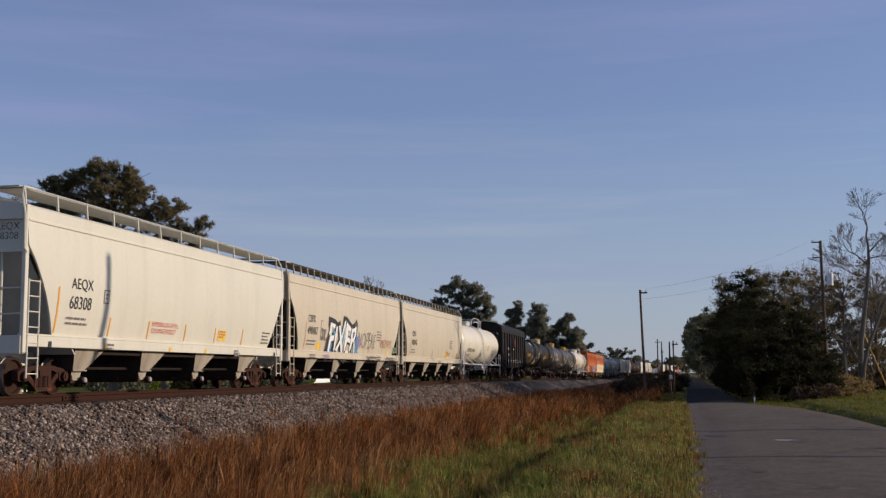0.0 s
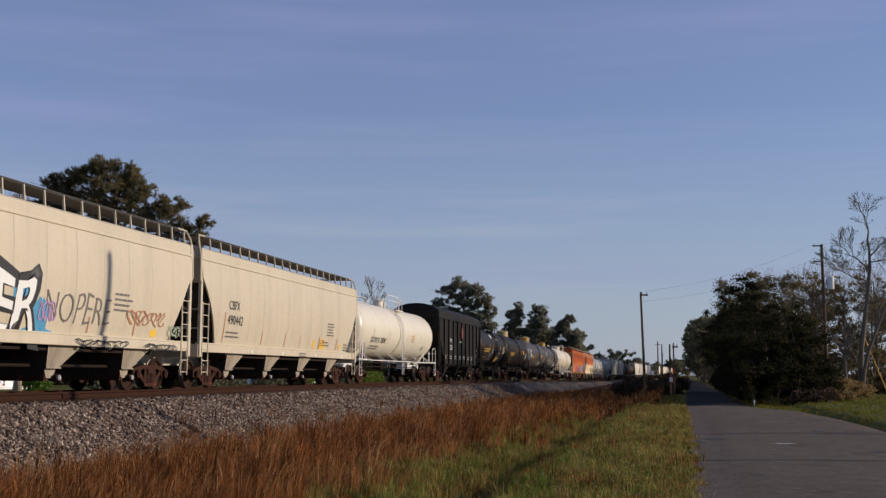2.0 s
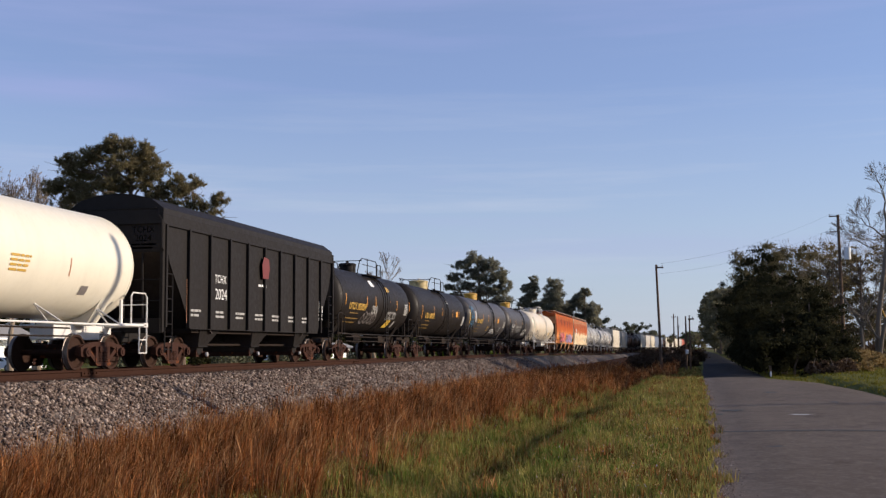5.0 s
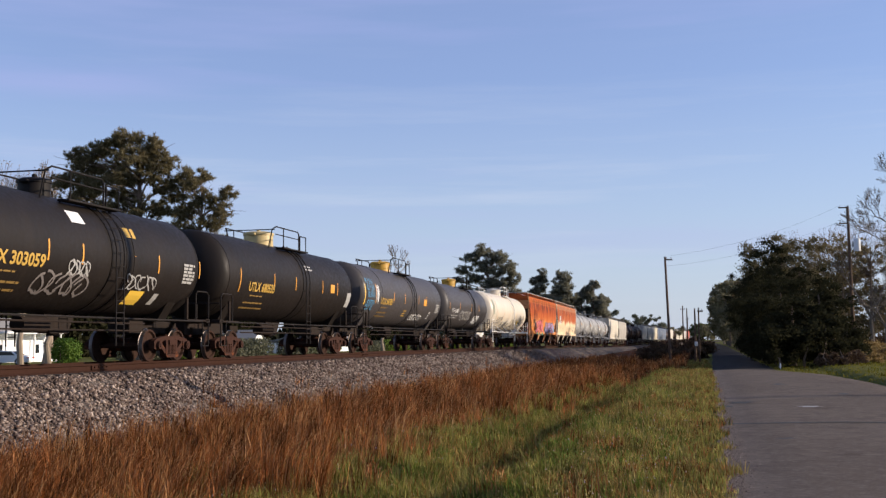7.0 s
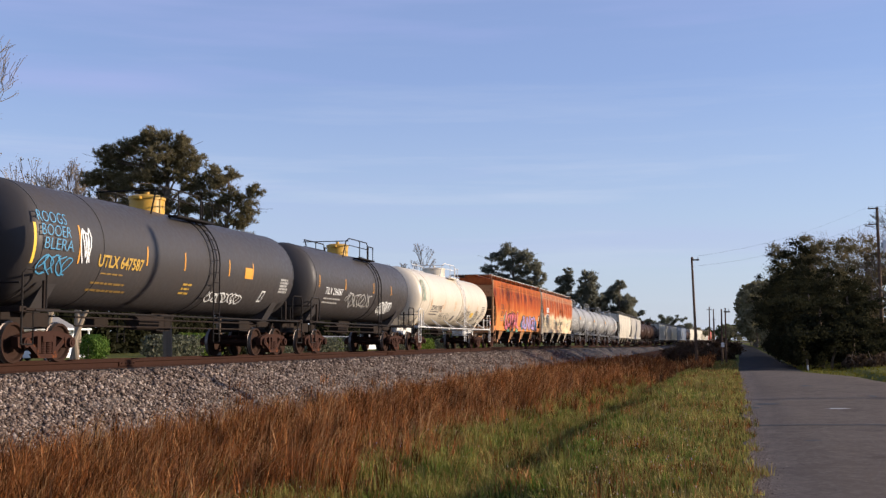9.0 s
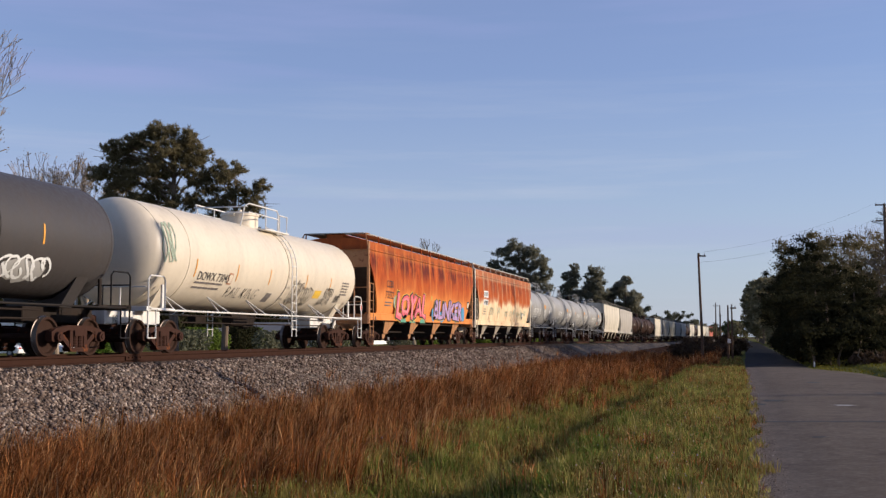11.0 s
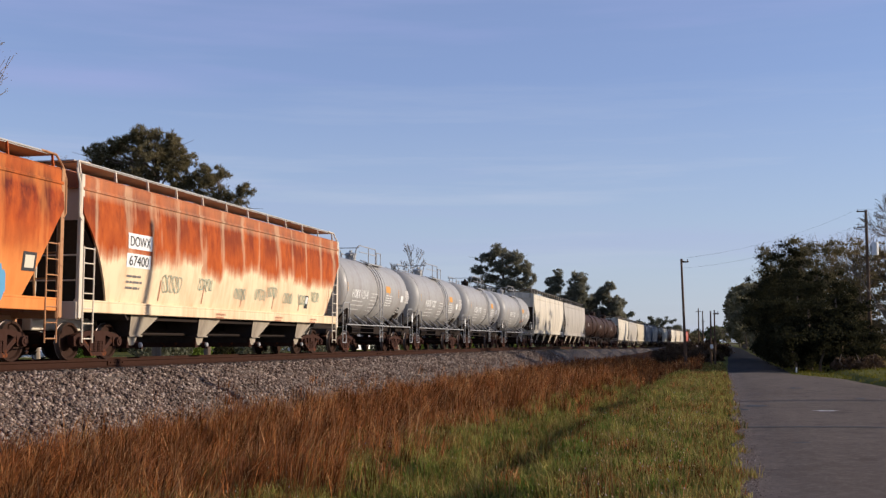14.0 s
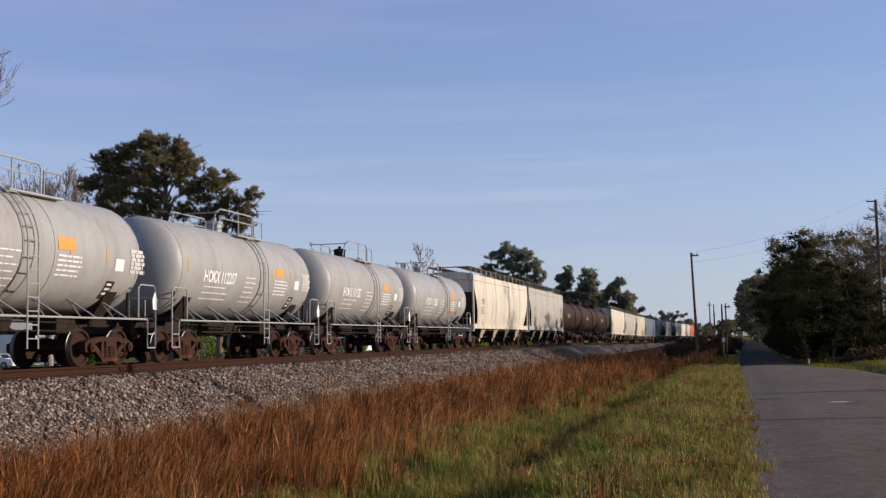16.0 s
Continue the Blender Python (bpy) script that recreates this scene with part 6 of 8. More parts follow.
scrawl(body, surf, -0.7, 2.35, 0.9, 0.4, CHALK_SOFT, 6, 6)
scrawl(body, surf, -1.2, 1.95, 2.2, 0.6, INK_SOFT, 9, 7, 0.03)
stencil(body, surf, 5.3, 2.75, 0.75, 6, CHALK_SOFT, 0.1, 6, 0.07)
placard(body, surf, 3.75, 1.75, 0.28, 0.3, CHALK_SOFT, "notice_panel")
joins(car, a, b)

# black tank with yellow housing
a, b = 127.65, 143.1
car, body, surf, ey = tank_car("black tank car with a pale yellow valve housing", b - a, TANK_BLACK, RAIL_BLACK, YELLOW_DIRTY, dome_y=-0.5, dome=(0.55, 0.40), bands=(1.2,), r=1.46, ladder_y=0.5)
yellow_marks(body, surf, "UTLX 680535", -3.65, 2.40, 2.3, (-5.6, -2.57, -0.37, 2.7, 4.6))
tape(body, surf, -5.6, 2.2, 2.45, ORANGE_TAPE, 0.06)
placard(body, surf, 3.95, 2.68, 0.5, 0.34, ORANGE_TAPE, "notice_panel", "orange notice panel")
stencil(body, surf, 1.3, 3.4, 0.9, 2, CHALK_SOFT, 0.12, 3)
placard(body, surf, 6.2, 2.3, 0.5, 0.6, CHALK_SOFT, "notice_panel")
joins(car, a, b)

# charcoal tank with blue writing
a, b = 143.1, 160.5
car, body, surf, ey = tank_car("charcoal grey tank car with yellow stencils and blue scrawl", b - a, SLATE, RAIL_BLACK, YELLOW, dome_y=-0.25, dome=(0.50, 0.40), bands=(-4.9, 1.0, 1.4), r=1.46, ladder_y=0.95)
yellow_marks(body, surf, "UTLX 647587", -4.05, 2.44, 2.15, (-2.81, -0.67, 2.24, 4.0))
tape(body, surf, -ey + 0.30, 2.2, 3.1, YELLOW_TAPE, 0.10)
tape(body, surf, -6.0, 2.3, 3.2, ORANGE_TAPE, 0.06)
placard(body, surf, 3.68, 2.62, 0.55, 0.34, ORANGE_TAPE, "notice_panel", "orange notice panel")
for i, (s_, z) in enumerate((("ROOGS", 3.28), ("BOOER", 2.98), ("BLERA", 2.68))):
    text(body, s_, 0.42, surf, -7.1 + 0.1 * i, z, BLUE_SPRAY, 0.05, -0.005, 0.1, 0.7, "graffiti", "blue sprayed writing", fit=(1.15, 0.26))
scrawl(body, surf, -6.9, 2.2, 1.2, 0.5, BLUE_SPRAY, 2, 5, 0.016)
scrawl(body, surf, -5.76, 2.72, 0.40, 0.9, CHALK, 7, 4, 0.022)
scrawl(body, surf, 2.55, 1.8, 2.4, 0.32, CHALK, 11, 10, 0.016)
stencil(body, surf, 6.74, 2.52, 0.8, 5, CHALK_SOFT, 0.1, 3, 0.07)
stencil(body, surf, -0.2, 2.05, 0.6, 3, YELLOW_INK, 0.12, 12)
placard(body, surf, 5.2, 1.95, 0.28, 0.36, CHALK, "notice_panel")
part("notice_panel", lay(strips([(-0.09, 0.09, -0.13, 0.13)]), surf, 5.2, 1.95, 0.016), SLATE, body)
joins(car, a, b)

# dark grey tank
a, b = 160.5, 175.4
car, body, surf, ey = tank_car("dark grey tank car with white tags and yellow housing", b - a, SLATE, RAIL_BLACK, YELLOW, dome_y=0.1, dome=(0.45, 0.40), bands=(1.9,), r=1.42, ladder_y=1.2)
text(body, "TILX 264067", 0.34, surf, -4.15, 2.4, CHALK, 0.016, fit=(2.0, 0.26), label="car owner's mark and number in white")
stencil(body, surf, -4.1, 2.08, 2.0, 2, CHALK_SOFT, 0.15, 6)
scrawl(body, surf, -1.0, 2.15, 3.2, 0.6, CHALK_SOFT, 15, 9, 0.022)
blob(body, surf, 3.0, 1.9, 1.6, 0.5, CHALK_SOFT, 8, 0.008)
scrawl(body, surf, 3.0, 1.95, 1.8, 0.55, CHALK, 16, 6, 0.03)
for yy in (-5.9, -2.9, 0.8, 3.4):
    tape(body, surf, yy, 2.5, 2.95, ORANGE_TAPE, 0.06)
joins(car, a, b)

# ivory tank with many tags
a, b = 175.4, 193.65
car, body, surf, ey = tank_car("ivory white tank car with tags and white railings", b - a, IVORY, RAIL_WHITE, IVORY, dome_y=0.1, dome=(0.62, 0.36), rail_w=(1.9, 1.5), bands=(-6.3,), ladder_y=1.0, r=1.47)
text(body, "DOWX 73045", 0.36, surf, -4.6, 2.2, INK, 0.016, fit=(2.05, 0.24), label="car owner's mark and number")
stencil(body, surf, -4.7, 1.98, 2.0, 2, INK_SOFT, 0.14, 5)
text(body, "RAIL KING", 0.62, surf, -2.2, 1.82, INK, 0.020, -0.016, 0.0, 0.85, "graffiti", "thin black sprayed words", fit=(2.3, 0.34))
for i, (yy, z, w, h) in enumerate(((2.0, 2.0, 0.9, 0.9), (3.0, 1.9, 1.2, 0.7), (5.2, 1.95, 1.0, 0.7), (6.4, 1.9, 0.5, 0.3))):
    scrawl(body, surf, yy, z, w, h, INK, 40 + i, 6, 0.014)
scrawl(body, surf, -ey + 1.0, 3.0, 0.7, 1.2, GREEN_SOFT, 50, 4, 0.03)
placard(body, surf, 4.15, 2.0, 0.66, 0.28, YELLOW_TAPE, "notice_panel", "yellow notice panel")
placard(body, surf, -0.1, 1.75, 0.45, 0.28, INK_SOFT, "notice_panel")
stencil(body, surf, 6.9, 2.5, 0.9, 5, INK_SOFT, 0.11, 7)
for yy in (-5.87, -3.09, -0.56, 2.72, 5.18):
    tape(body, surf, yy, 2.15, 2.65, ORANGE_TAPE, 0.06)
placard(body, surf, -3.5, 2.2, 0.3, 0.34, BROWN_SPRAY, "notice_panel")
part("notice_panel", lay(strips([(-0.11, 0.11, -0.13, 0.13)]), surf, -3.5, 2.2, 0.016), IVORY, body)
bm = prism(bmesh.new(), [(0, 0.24), (0.15, 0), (0, -0.24), (-0.15, 0)], 0, 0.01)
part("placard", bm, CHALK, car, "white diamond hazard placard", pose(1.52, ey + 0.05, 1.62))
bm = prism(bmesh.new(), [(0, 0.15), (0.09, 0), (0, -0.15), (-0.09, 0)], 0, 0.004)
part("placard", bm, RED_INK, car, "", pose(1.532, ey + 0.05, 1.62))
joins(car, a, b)

# rusty orange hopper with pink and lilac graffiti
a, b = 193.65, 213.75
car, body, surf, ey = hopper("heavily rusted orange hopper car with pink and lilac graffiti", b - a, (RUST_ORANGE, ORANGE_END, RUST_ORANGE), boards=11, deck=4.74, board_mat=LIGHT_GREY)
text(body, "CCBX", 0.46, surf, -6.83, 2.75, INK, fit=(1.0, 0.32))
text(body, "73322", 0.46, surf, -6.83, 2.28, INK, fit=(1.2, 0.32))
stencil(body, surf, -6.8, 1.92, 1.2, 2, INK_SOFT, 0.13, 3)
spray = lambda z: max(surf(z), 1.54)
for fat, mat_, lift, w, h, lab in ((0.105, YELLOW_TAPE, 0.012, 5.3, 1.16, "yellow rim of sprayed letters"), (0.095, INK, 0.017, 5.2, 1.12, "dark outline of sprayed letters"), (0.06, PINK_SPRAY, 0.022, 5.0, 1.02, "pink sprayed block letters"), (0.005, PINK_PALE, 0.027, 4.8, 0.84, "pale shine on the sprayed letters")):
    text(body, "LOYAL", 1.42, spray, -3.3, 1.86, mat_, lift, fat, 0.2, 0.88, "graffiti", lab, fit=(w, h), wild=0.16)
for i, yy in enumerate((-4.6, -3.1, -1.3)):
    bm = bmesh.new()
    bm.faces.new([bm.verts.new(p) for p in ((-0.5, -0.2, 0), (0.5, -0.2, 0), (0.0, 0.26, 0))])
    part("graffiti", lay(bm, spray, yy, 1.30, 0.009), GREEN_SPRAY, body, "green sprayed triangle")
blob(body, spray, -5.9, 2.0, 0.5, 0.6, GREEN_SOFT, 3, 0.01)
for fat, mat_, lift, w, h, lab in ((0.085, YELLOW_INK, 0.012, 6.3, 0.98, "yellow rim of sprayed letters"), (0.07, INK, 0.017, 6.2, 0.95, "dark outline of sprayed letters"), (0.04, LILAC_SPRAY, 0.022, 6.05, 0.87, "lilac sprayed letters"), (-0.008, LILAC_PALE, 0.027, 5.9, 0.72, "pale shine on the sprayed letters")):
    text(body, "BLINKER", 1.15, spray, 3.85, 1.80, mat_, lift, fat, 0.1, 0.72, "graffiti", lab, fit=(w, h), wild=0.10)
for k, (yy, z_, w_, h_) in enumerate(((0.75, 1.55, 0.6, 0.7), (2.4, 1.45, 0.9, 0.6), (5.4, 1.5, 0.9, 0.6), (7.2, 1.7, 0.7, 0.8))):
    blob(body, spray, yy, z_, w_, h_, BLUE_SPRAY, 6 + k, 0.006)
blob(body, spray, 0.3, 2.35, 0.3, 0.3, YELLOW_INK, 6, 0.008)
placard(body, spray, 8.35, 2.2, 0.5, 0.42, INK, "notice_panel", "black test panel")
placard(body, lambda z: spray(z) + 0.004, 8.35, 2.2, 0.34, 0.28, IVORY, "notice_panel")
part("sill_mark", lay(strips([(-0.06, 0.06, -0.08, 0.08)], 1), lambda z: 1.545, -ey + 0.9, 1.22, 0.0), INK, body)
joins(car, a, b)

# cream hopper with rust from the roof
a, b = 213.75, 233.3
car, body, surf, ey = hopper("cream hopper car with heavy rust bleeding from the roof", b - a, (RUST_CREAM, IVORY, RUST_CREAM), bays=4, boards=11, deck=4.74, board_mat=LIGHT_GREY)
placard(body, surf, -6.65, 3.03, 1.25, 0.40, CHALK, "notice_panel", "white painted panel")
placard(body, surf, -6.7, 2.53, 1.25, 0.36, CHALK, "notice_panel", "white painted panel")
text(body, "DOWX", 0.40, surf, -6.65, 3.03, INK, 0.020, fit=(1.05, 0.26), label="car owner's mark")
text(body, "67400", 0.40, surf, -6.7, 2.53, INK, 0.020, fit=(1.0, 0.26), label="car number")
stencil(body, surf, -6.8, 2.1, 0.9, 3, INK_SOFT, 0.15, 3)
for i, yy in enumerate((-4.77, -2.68, -0.14, 1.47, 2.48, 3.96, 5.4, 6.68)):
    scrawl(body, surf, yy, 2.02 + 0.1 * math.sin(i * 2), 0.85 if i else 1.1, 0.40 if i else 0.55, GREEN_SOFT, 60 + i, 7, 0.012)
for yy in (-5.4, -2.74, 0.04, 2.68, 5.17, 8.2):
    tape(body, surf, yy, 1.55, 2.1 if yy < 8 else 2.7, BROWN_SPRAY, 0.06)
placard(body, surf, 5.86, 1.90, 0.32, 0.46, INK, "notice_panel")
part("notice_panel", lay(strips([(-0.11, 0.11, -0.08, 0.16)]), surf, 5.86, 1.92, 0.016), CHALK, body)
for yy in (-1.5, 3.2, 6.6):
    stencil(body, lambda z: 1.54, yy, 1.25, 0.7, 2, BROWN_SPRAY, 0.1, 6)
joins(car, a, b)

# four short grey tank cars
for i, (a, b, num) in enumerate(((233.3, 245.0, "HOKX 112141"), (245.0, 257.3, "HOKX 112207"), (257.3, 269.7, "HOKX 111557"), (269.7, 282.9, "HOKX 111286"))):
    car, body, surf, ey = tank_car("short light grey tank car with white stencils and an orange panel", b - a, TANK_GREY, GALV, TANK_GREY if i != 2 else UNDER, dome_y=0.05, dome=(0.24, 0.30), rail_w=(1.7, 1.1), bands=(0.9,),
                                   group="short grey tank cars", ladder_y=0.55 if i else -0.30, saddle_m=UNDER, r=1.43, zc=2.72)
    text(body, num, 0.36, surf, -2.45 if i else -2.85, 2.48, CHALK, 0.020, 0.012, fit=(2.2, 0.36), label="car owner's mark and number in white")
    stencil(body, surf, -2.5 if i else -2.9, 2.16, 1.8, 3, CHALK, 0.17, 3 + i, 0.035)
    placard(body, surf, 2.2 if i else 1.35, 2.86, 0.72, 0.30, ORANGE_PANEL, "notice_panel", "orange notice panel")
    stencil(body, surf, 2.3 if i else 1.6, 2.55, 1.2, 5, CHALK, 0.11, 8 + i, 0.042)
    stencil(body, surf, -0.2 if i else -0.85, 2.55, 0.9, 6, CHALK, 0.15, 15 + i, 0.030)
    placard(body, surf, 3.7, 2.50, 0.40, 0.30, CHALK, "notice_panel", "pale panel")
    stencil(body, surf, 4.6, 2.85, 0.75, 6, CHALK_FADED, 0.105, 21 + i, 0.085)
    placard(body, surf, 3.5, 1.88, 0.38, 0.42, INK, "notice_panel", "black test panel")
    stencil(body, surf, 3.5, 1.98, 0.26, 3, CHALK, 0.11, 30 + i)
    for yy in (-4.6, 1.5, 3.1):
        tape(body, surf, yy, 2.55, 2.92, ORANGE_TAPE if i != 1 else YELLOW_INK, 0.05)
    if i == 3:
        blob(body, surf, 2.2, 2.1, 1.3, 0.35, BROWN_SPRAY, 5, 0.008)
    bm = prism(bmesh.new(), [(0, 0.28), (0.13, 0.05), (0.10, -0.2), (-0.10, -0.2), (-0.13, 0.05)], 0, 0.012)
    part("placard", bm, CHALK, car, "white hazard placard", pose(1.50, ey + 0.10, 1.62))
    joins(car, a, b)

# the rest of the train, far down the line
FAR_HOPPERS = {}


def far_hopper(kind, label, mats, a, b):
    if kind not in FAR_HOPPERS:
        car, body, surf, ey = hopper(label, b - a, mats, boards=12, detail=False, seams=True)
        text(body, "CBFX", 0.45, surf, -ey + 2.4, 2.8, INK_SOFT, squeeze=0.8)
        stencil(body, surf, -ey + 2.4, 2.4, 1.2, 3, INK_SOFT, 0.16, 3)
        FAR_HOPPERS[kind] = car
    else:
        car = copy_thing(FAR_HOPPERS[kind], Matrix())
    joins(car, a, b)
    return car


far_hopper("white", "dirty white covered hopper car far down the train", (GRIMY_WHITE, GRIMY_WHITE, GRIMY_WHITE), 282.9, 302.4)
far_hopper("grey", "dirty light grey covered hopper car down the train", (GRIMY_GREY, GRIMY_GREY, GRIMY_GREY), 302.4, 321.7)
far_tank, body, surf, ey = tank_car("dull brown tank car down the train", 15.0, BROWN_TANK, RAIL_BLACK, BROWN_TANK, group="brown tank cars", detail=False, bands=())
stencil(body, surf, -3.0, 2.7, 1.6, 2, CHALK_SOFT, 0.2, 4, 0.12)
joins(far_tank, 321.7, 336.7)
for i in (1, 2):
    joins(copy_thing(far_tank, Matrix()), 321.7 + 15 * i, 336.7 + 15 * i)
u = 366.7
for kind, label, mats in (("white", "", None), ("grey", "", None), ("cream", "cream covered hopper car far down the train", (TAN, TAN, TAN)), ("blue", "blue-grey covered hopper car far down the train", (BLUE_GREY, BLUE_GREY, BLUE_GREY)),
                          ("blue", "", None), ("tank", "", None), ("white", "", None), ("tank", "", None), ("white", "", None), ("cream", "", None), ("grey", "", None), ("red", "faded red hopper car at the far end of the train", (RED, RED, RED))):
    step = 15.0 if kind == "tank" else 19.4
    if kind == "tank":
        joins(copy_thing(far_tank, Matrix()), u, u + step)
    else:
        far_hopper(kind, label, mats, u, u + 19.4)
    u += step

# ---- trees ----
def limb(bm, p, q, r0, r1, seg=6, bow=0.06, rn=random):
    """A slightly crooked tapering limb."""
    p, q = Vector(p), Vector(q)
    d = q - p
    off = Vector((rn.uniform(-1, 1), rn.uniform(-1, 1), rn.uniform(-0.5, 0.5))) * d.length * bow
    m = (p + q) / 2 + off
    rm = (r0 + r1) / 2
    tube(bm, p, m, r0, rm, seg, False)
    tube(bm, m, q, rm, r1, seg, False)
    return bm


def leaf_cloud(lobes, n, size, seed, hollow=0.55):
    """Many small leaves spread through uneven lobes (x, y, z, rx, ry, rz)."""
    g = np.random.default_rng(seed)
    vol = np.array([l[3] * l[4] * l[5] for l in lobes]) ** 0.67
    pick = g.choice(len(lobes), n, p=vol / vol.sum())
    L = np.array(lobes, float)[pick]
    d = g.normal(size=(n, 3))
    d /= np.linalg.norm(d, axis=1)[:, None]
    rad = (hollow + (1 - hollow) * g.random(n)) ** 0.8
    if hollow < 0.3:
        rad = np.minimum(np.abs(g.normal(0, 0.62, n)) + 0.12, 1.12)
    c = L[:, :3] + d * L[:, 3:] * rad[:, None] * g.uniform(0.75, 1.12, n)[:, None]
    a = g.normal(size=(n, 3))
    a /= np.linalg.norm(a, axis=1)[:, None]
    b = np.cross(a, g.normal(size=(n, 3)))
    b /= np.linalg.norm(b, axis=1)[:, None]
    s = size * g.uniform(0.5, 1.3, n)[:, None]
    v = np.stack([c - a * s, c - b * s * 0.5, c + a * s, c + b * s * 0.5], 1)
    return v.reshape(-1, 3), np.arange(4 * n).reshape(-1, 4)


def pine_crown(lobes, n, size, seed, per=17, pads=22):
    """Brushes of long needles at the ends of flat boughs, which are spread through the lobes."""
    g = np.random.default_rng(seed)
    L = np.array(lobes, float)
    vol = (L[:, 3] * L[:, 4] * L[:, 5]) ** 0.62
    d = g.normal(size=(len(L), pads, 3))
    d /= np.linalg.norm(d, axis=2)[..., None]
    pad = L[:, None, :3] + d * L[:, None, 3:] * g.uniform(0.35, 0.92, (len(L), pads, 1))
    pick = g.choice(len(L), n, p=vol / vol.sum())
    which = g.integers(0, pads, n)
    q = np.clip(g.normal(size=(n, 3)), -1.7, 1.7) * np.array([0.15, 0.15, 0.10])
    c = pad[pick, which] + q * L[pick, 3:4]
    out = c - L[pick, :3]
    out /= np.linalg.norm(out, axis=1)[:, None] + 1e-6
    out = out * 0.6 + np.array([0, 0, 0.45])
    c = np.repeat(c, per, axis=0)
    m = len(c)
    a = np.repeat(out, per, axis=0) + g.normal(size=(m, 3)) * 0.75
    a /= np.linalg.norm(a, axis=1)[:, None]
    b = np.cross(a, g.normal(size=(m, 3)))
    b /= np.linalg.norm(b, axis=1)[:, None]
    ln = size * g.uniform(0.6, 1.25, m)[:, None]
    v = np.stack([c - b * ln * 0.085, c + b * ln * 0.085, c + a * ln], 1)
    return v.reshape(-1, 3), np.arange(3 * m).reshape(-1, 3)


def tree(label, base, trunk_h, r, lobes, n, size, leaf_m, seed, needles=False, bark=None, group="", limbs=True, category="tree", name="tree", lean=(0, 0), hollow=0.2, boughs=None, spread=5):
    """A trunk with limbs to its lobes, and a crown of many small pieces. Lobes are relative to the base."""
    t = thing(name, label, category, pose(*base), group)
    rn = random.Random(seed)
    bm = bmesh.new()
    top = (lean[0], lean[1], trunk_h)
    mid = (lean[0] * 0.4 + rn.uniform(-0.2, 0.2), lean[1] * 0.4, trunk_h * 0.5)
    tube(bm, (0, 0, -0.4), (0, 0, 0.4), r * 1.5, r * 1.1, 10, False)
    tube(bm, (0, 0, 0.4), mid, r * 1.1, r * 0.8, 10, False)
    tube(bm, mid, top, r * 0.8, r * 0.3, 10, False)
    if limbs:
        for l in boughs or lobes:
            k = min(0.97, max(0.35, (l[2] - l[5] * 0.6) / trunk_h * 0.9))
            p = Vector(mid).lerp(Vector(top), max(0, (k - 0.5) * 2)) if k > 0.5 else Vector((0, 0, 0.4)).lerp(Vector(mid), k * 2)
            q = Vector(l[:3])
            limb(bm, p, q, r * 0.32, r * 0.10, 5, 0.08, rn)
            for _ in range(spread):
                e = q + Vector((rn.gauss(0, 0.6) * l[3], rn.gauss(0, 0.6) * l[4], rn.gauss(0.1, 0.5) * l[5]))
                limb(bm, p.lerp(q, rn.uniform(0.5, 1.0)), e, r * 0.10, r * 0.03, 4, 0.08, rn)
    part("trunk", bm, bark or BARK, t, "bare trunk and limbs")
    v, f = pine_crown(lobes, n, size, seed) if needles else leaf_cloud(lobes, n, size, seed, hollow)
    part("crown", scatter_mesh("crown", v, f, leaf_m, "", ""), None, t, "uneven crown of small leaves")
    return t


def lobes_in(cx, cy, cz, rx, ry, rz, n, seed, k=0.42):
    """Lobes scattered through an egg-shaped crown."""
    rn = random.Random(seed)
    out = []
    for _ in range(n):
        w, s = rn.uniform(0, 6.28), rn.uniform(-0.85, 0.95)
        q = math.sqrt(1 - s * s) * rn.uniform(0.45, 0.85)
        f = rn.uniform(0.7, 1.25) * k
        out.append((cx + rx * q * math.cos(w), cy + ry * q * math.sin(w), cz + rz * s * 0.75, rx * f, ry * f, rz * f * 0.75))
    return out


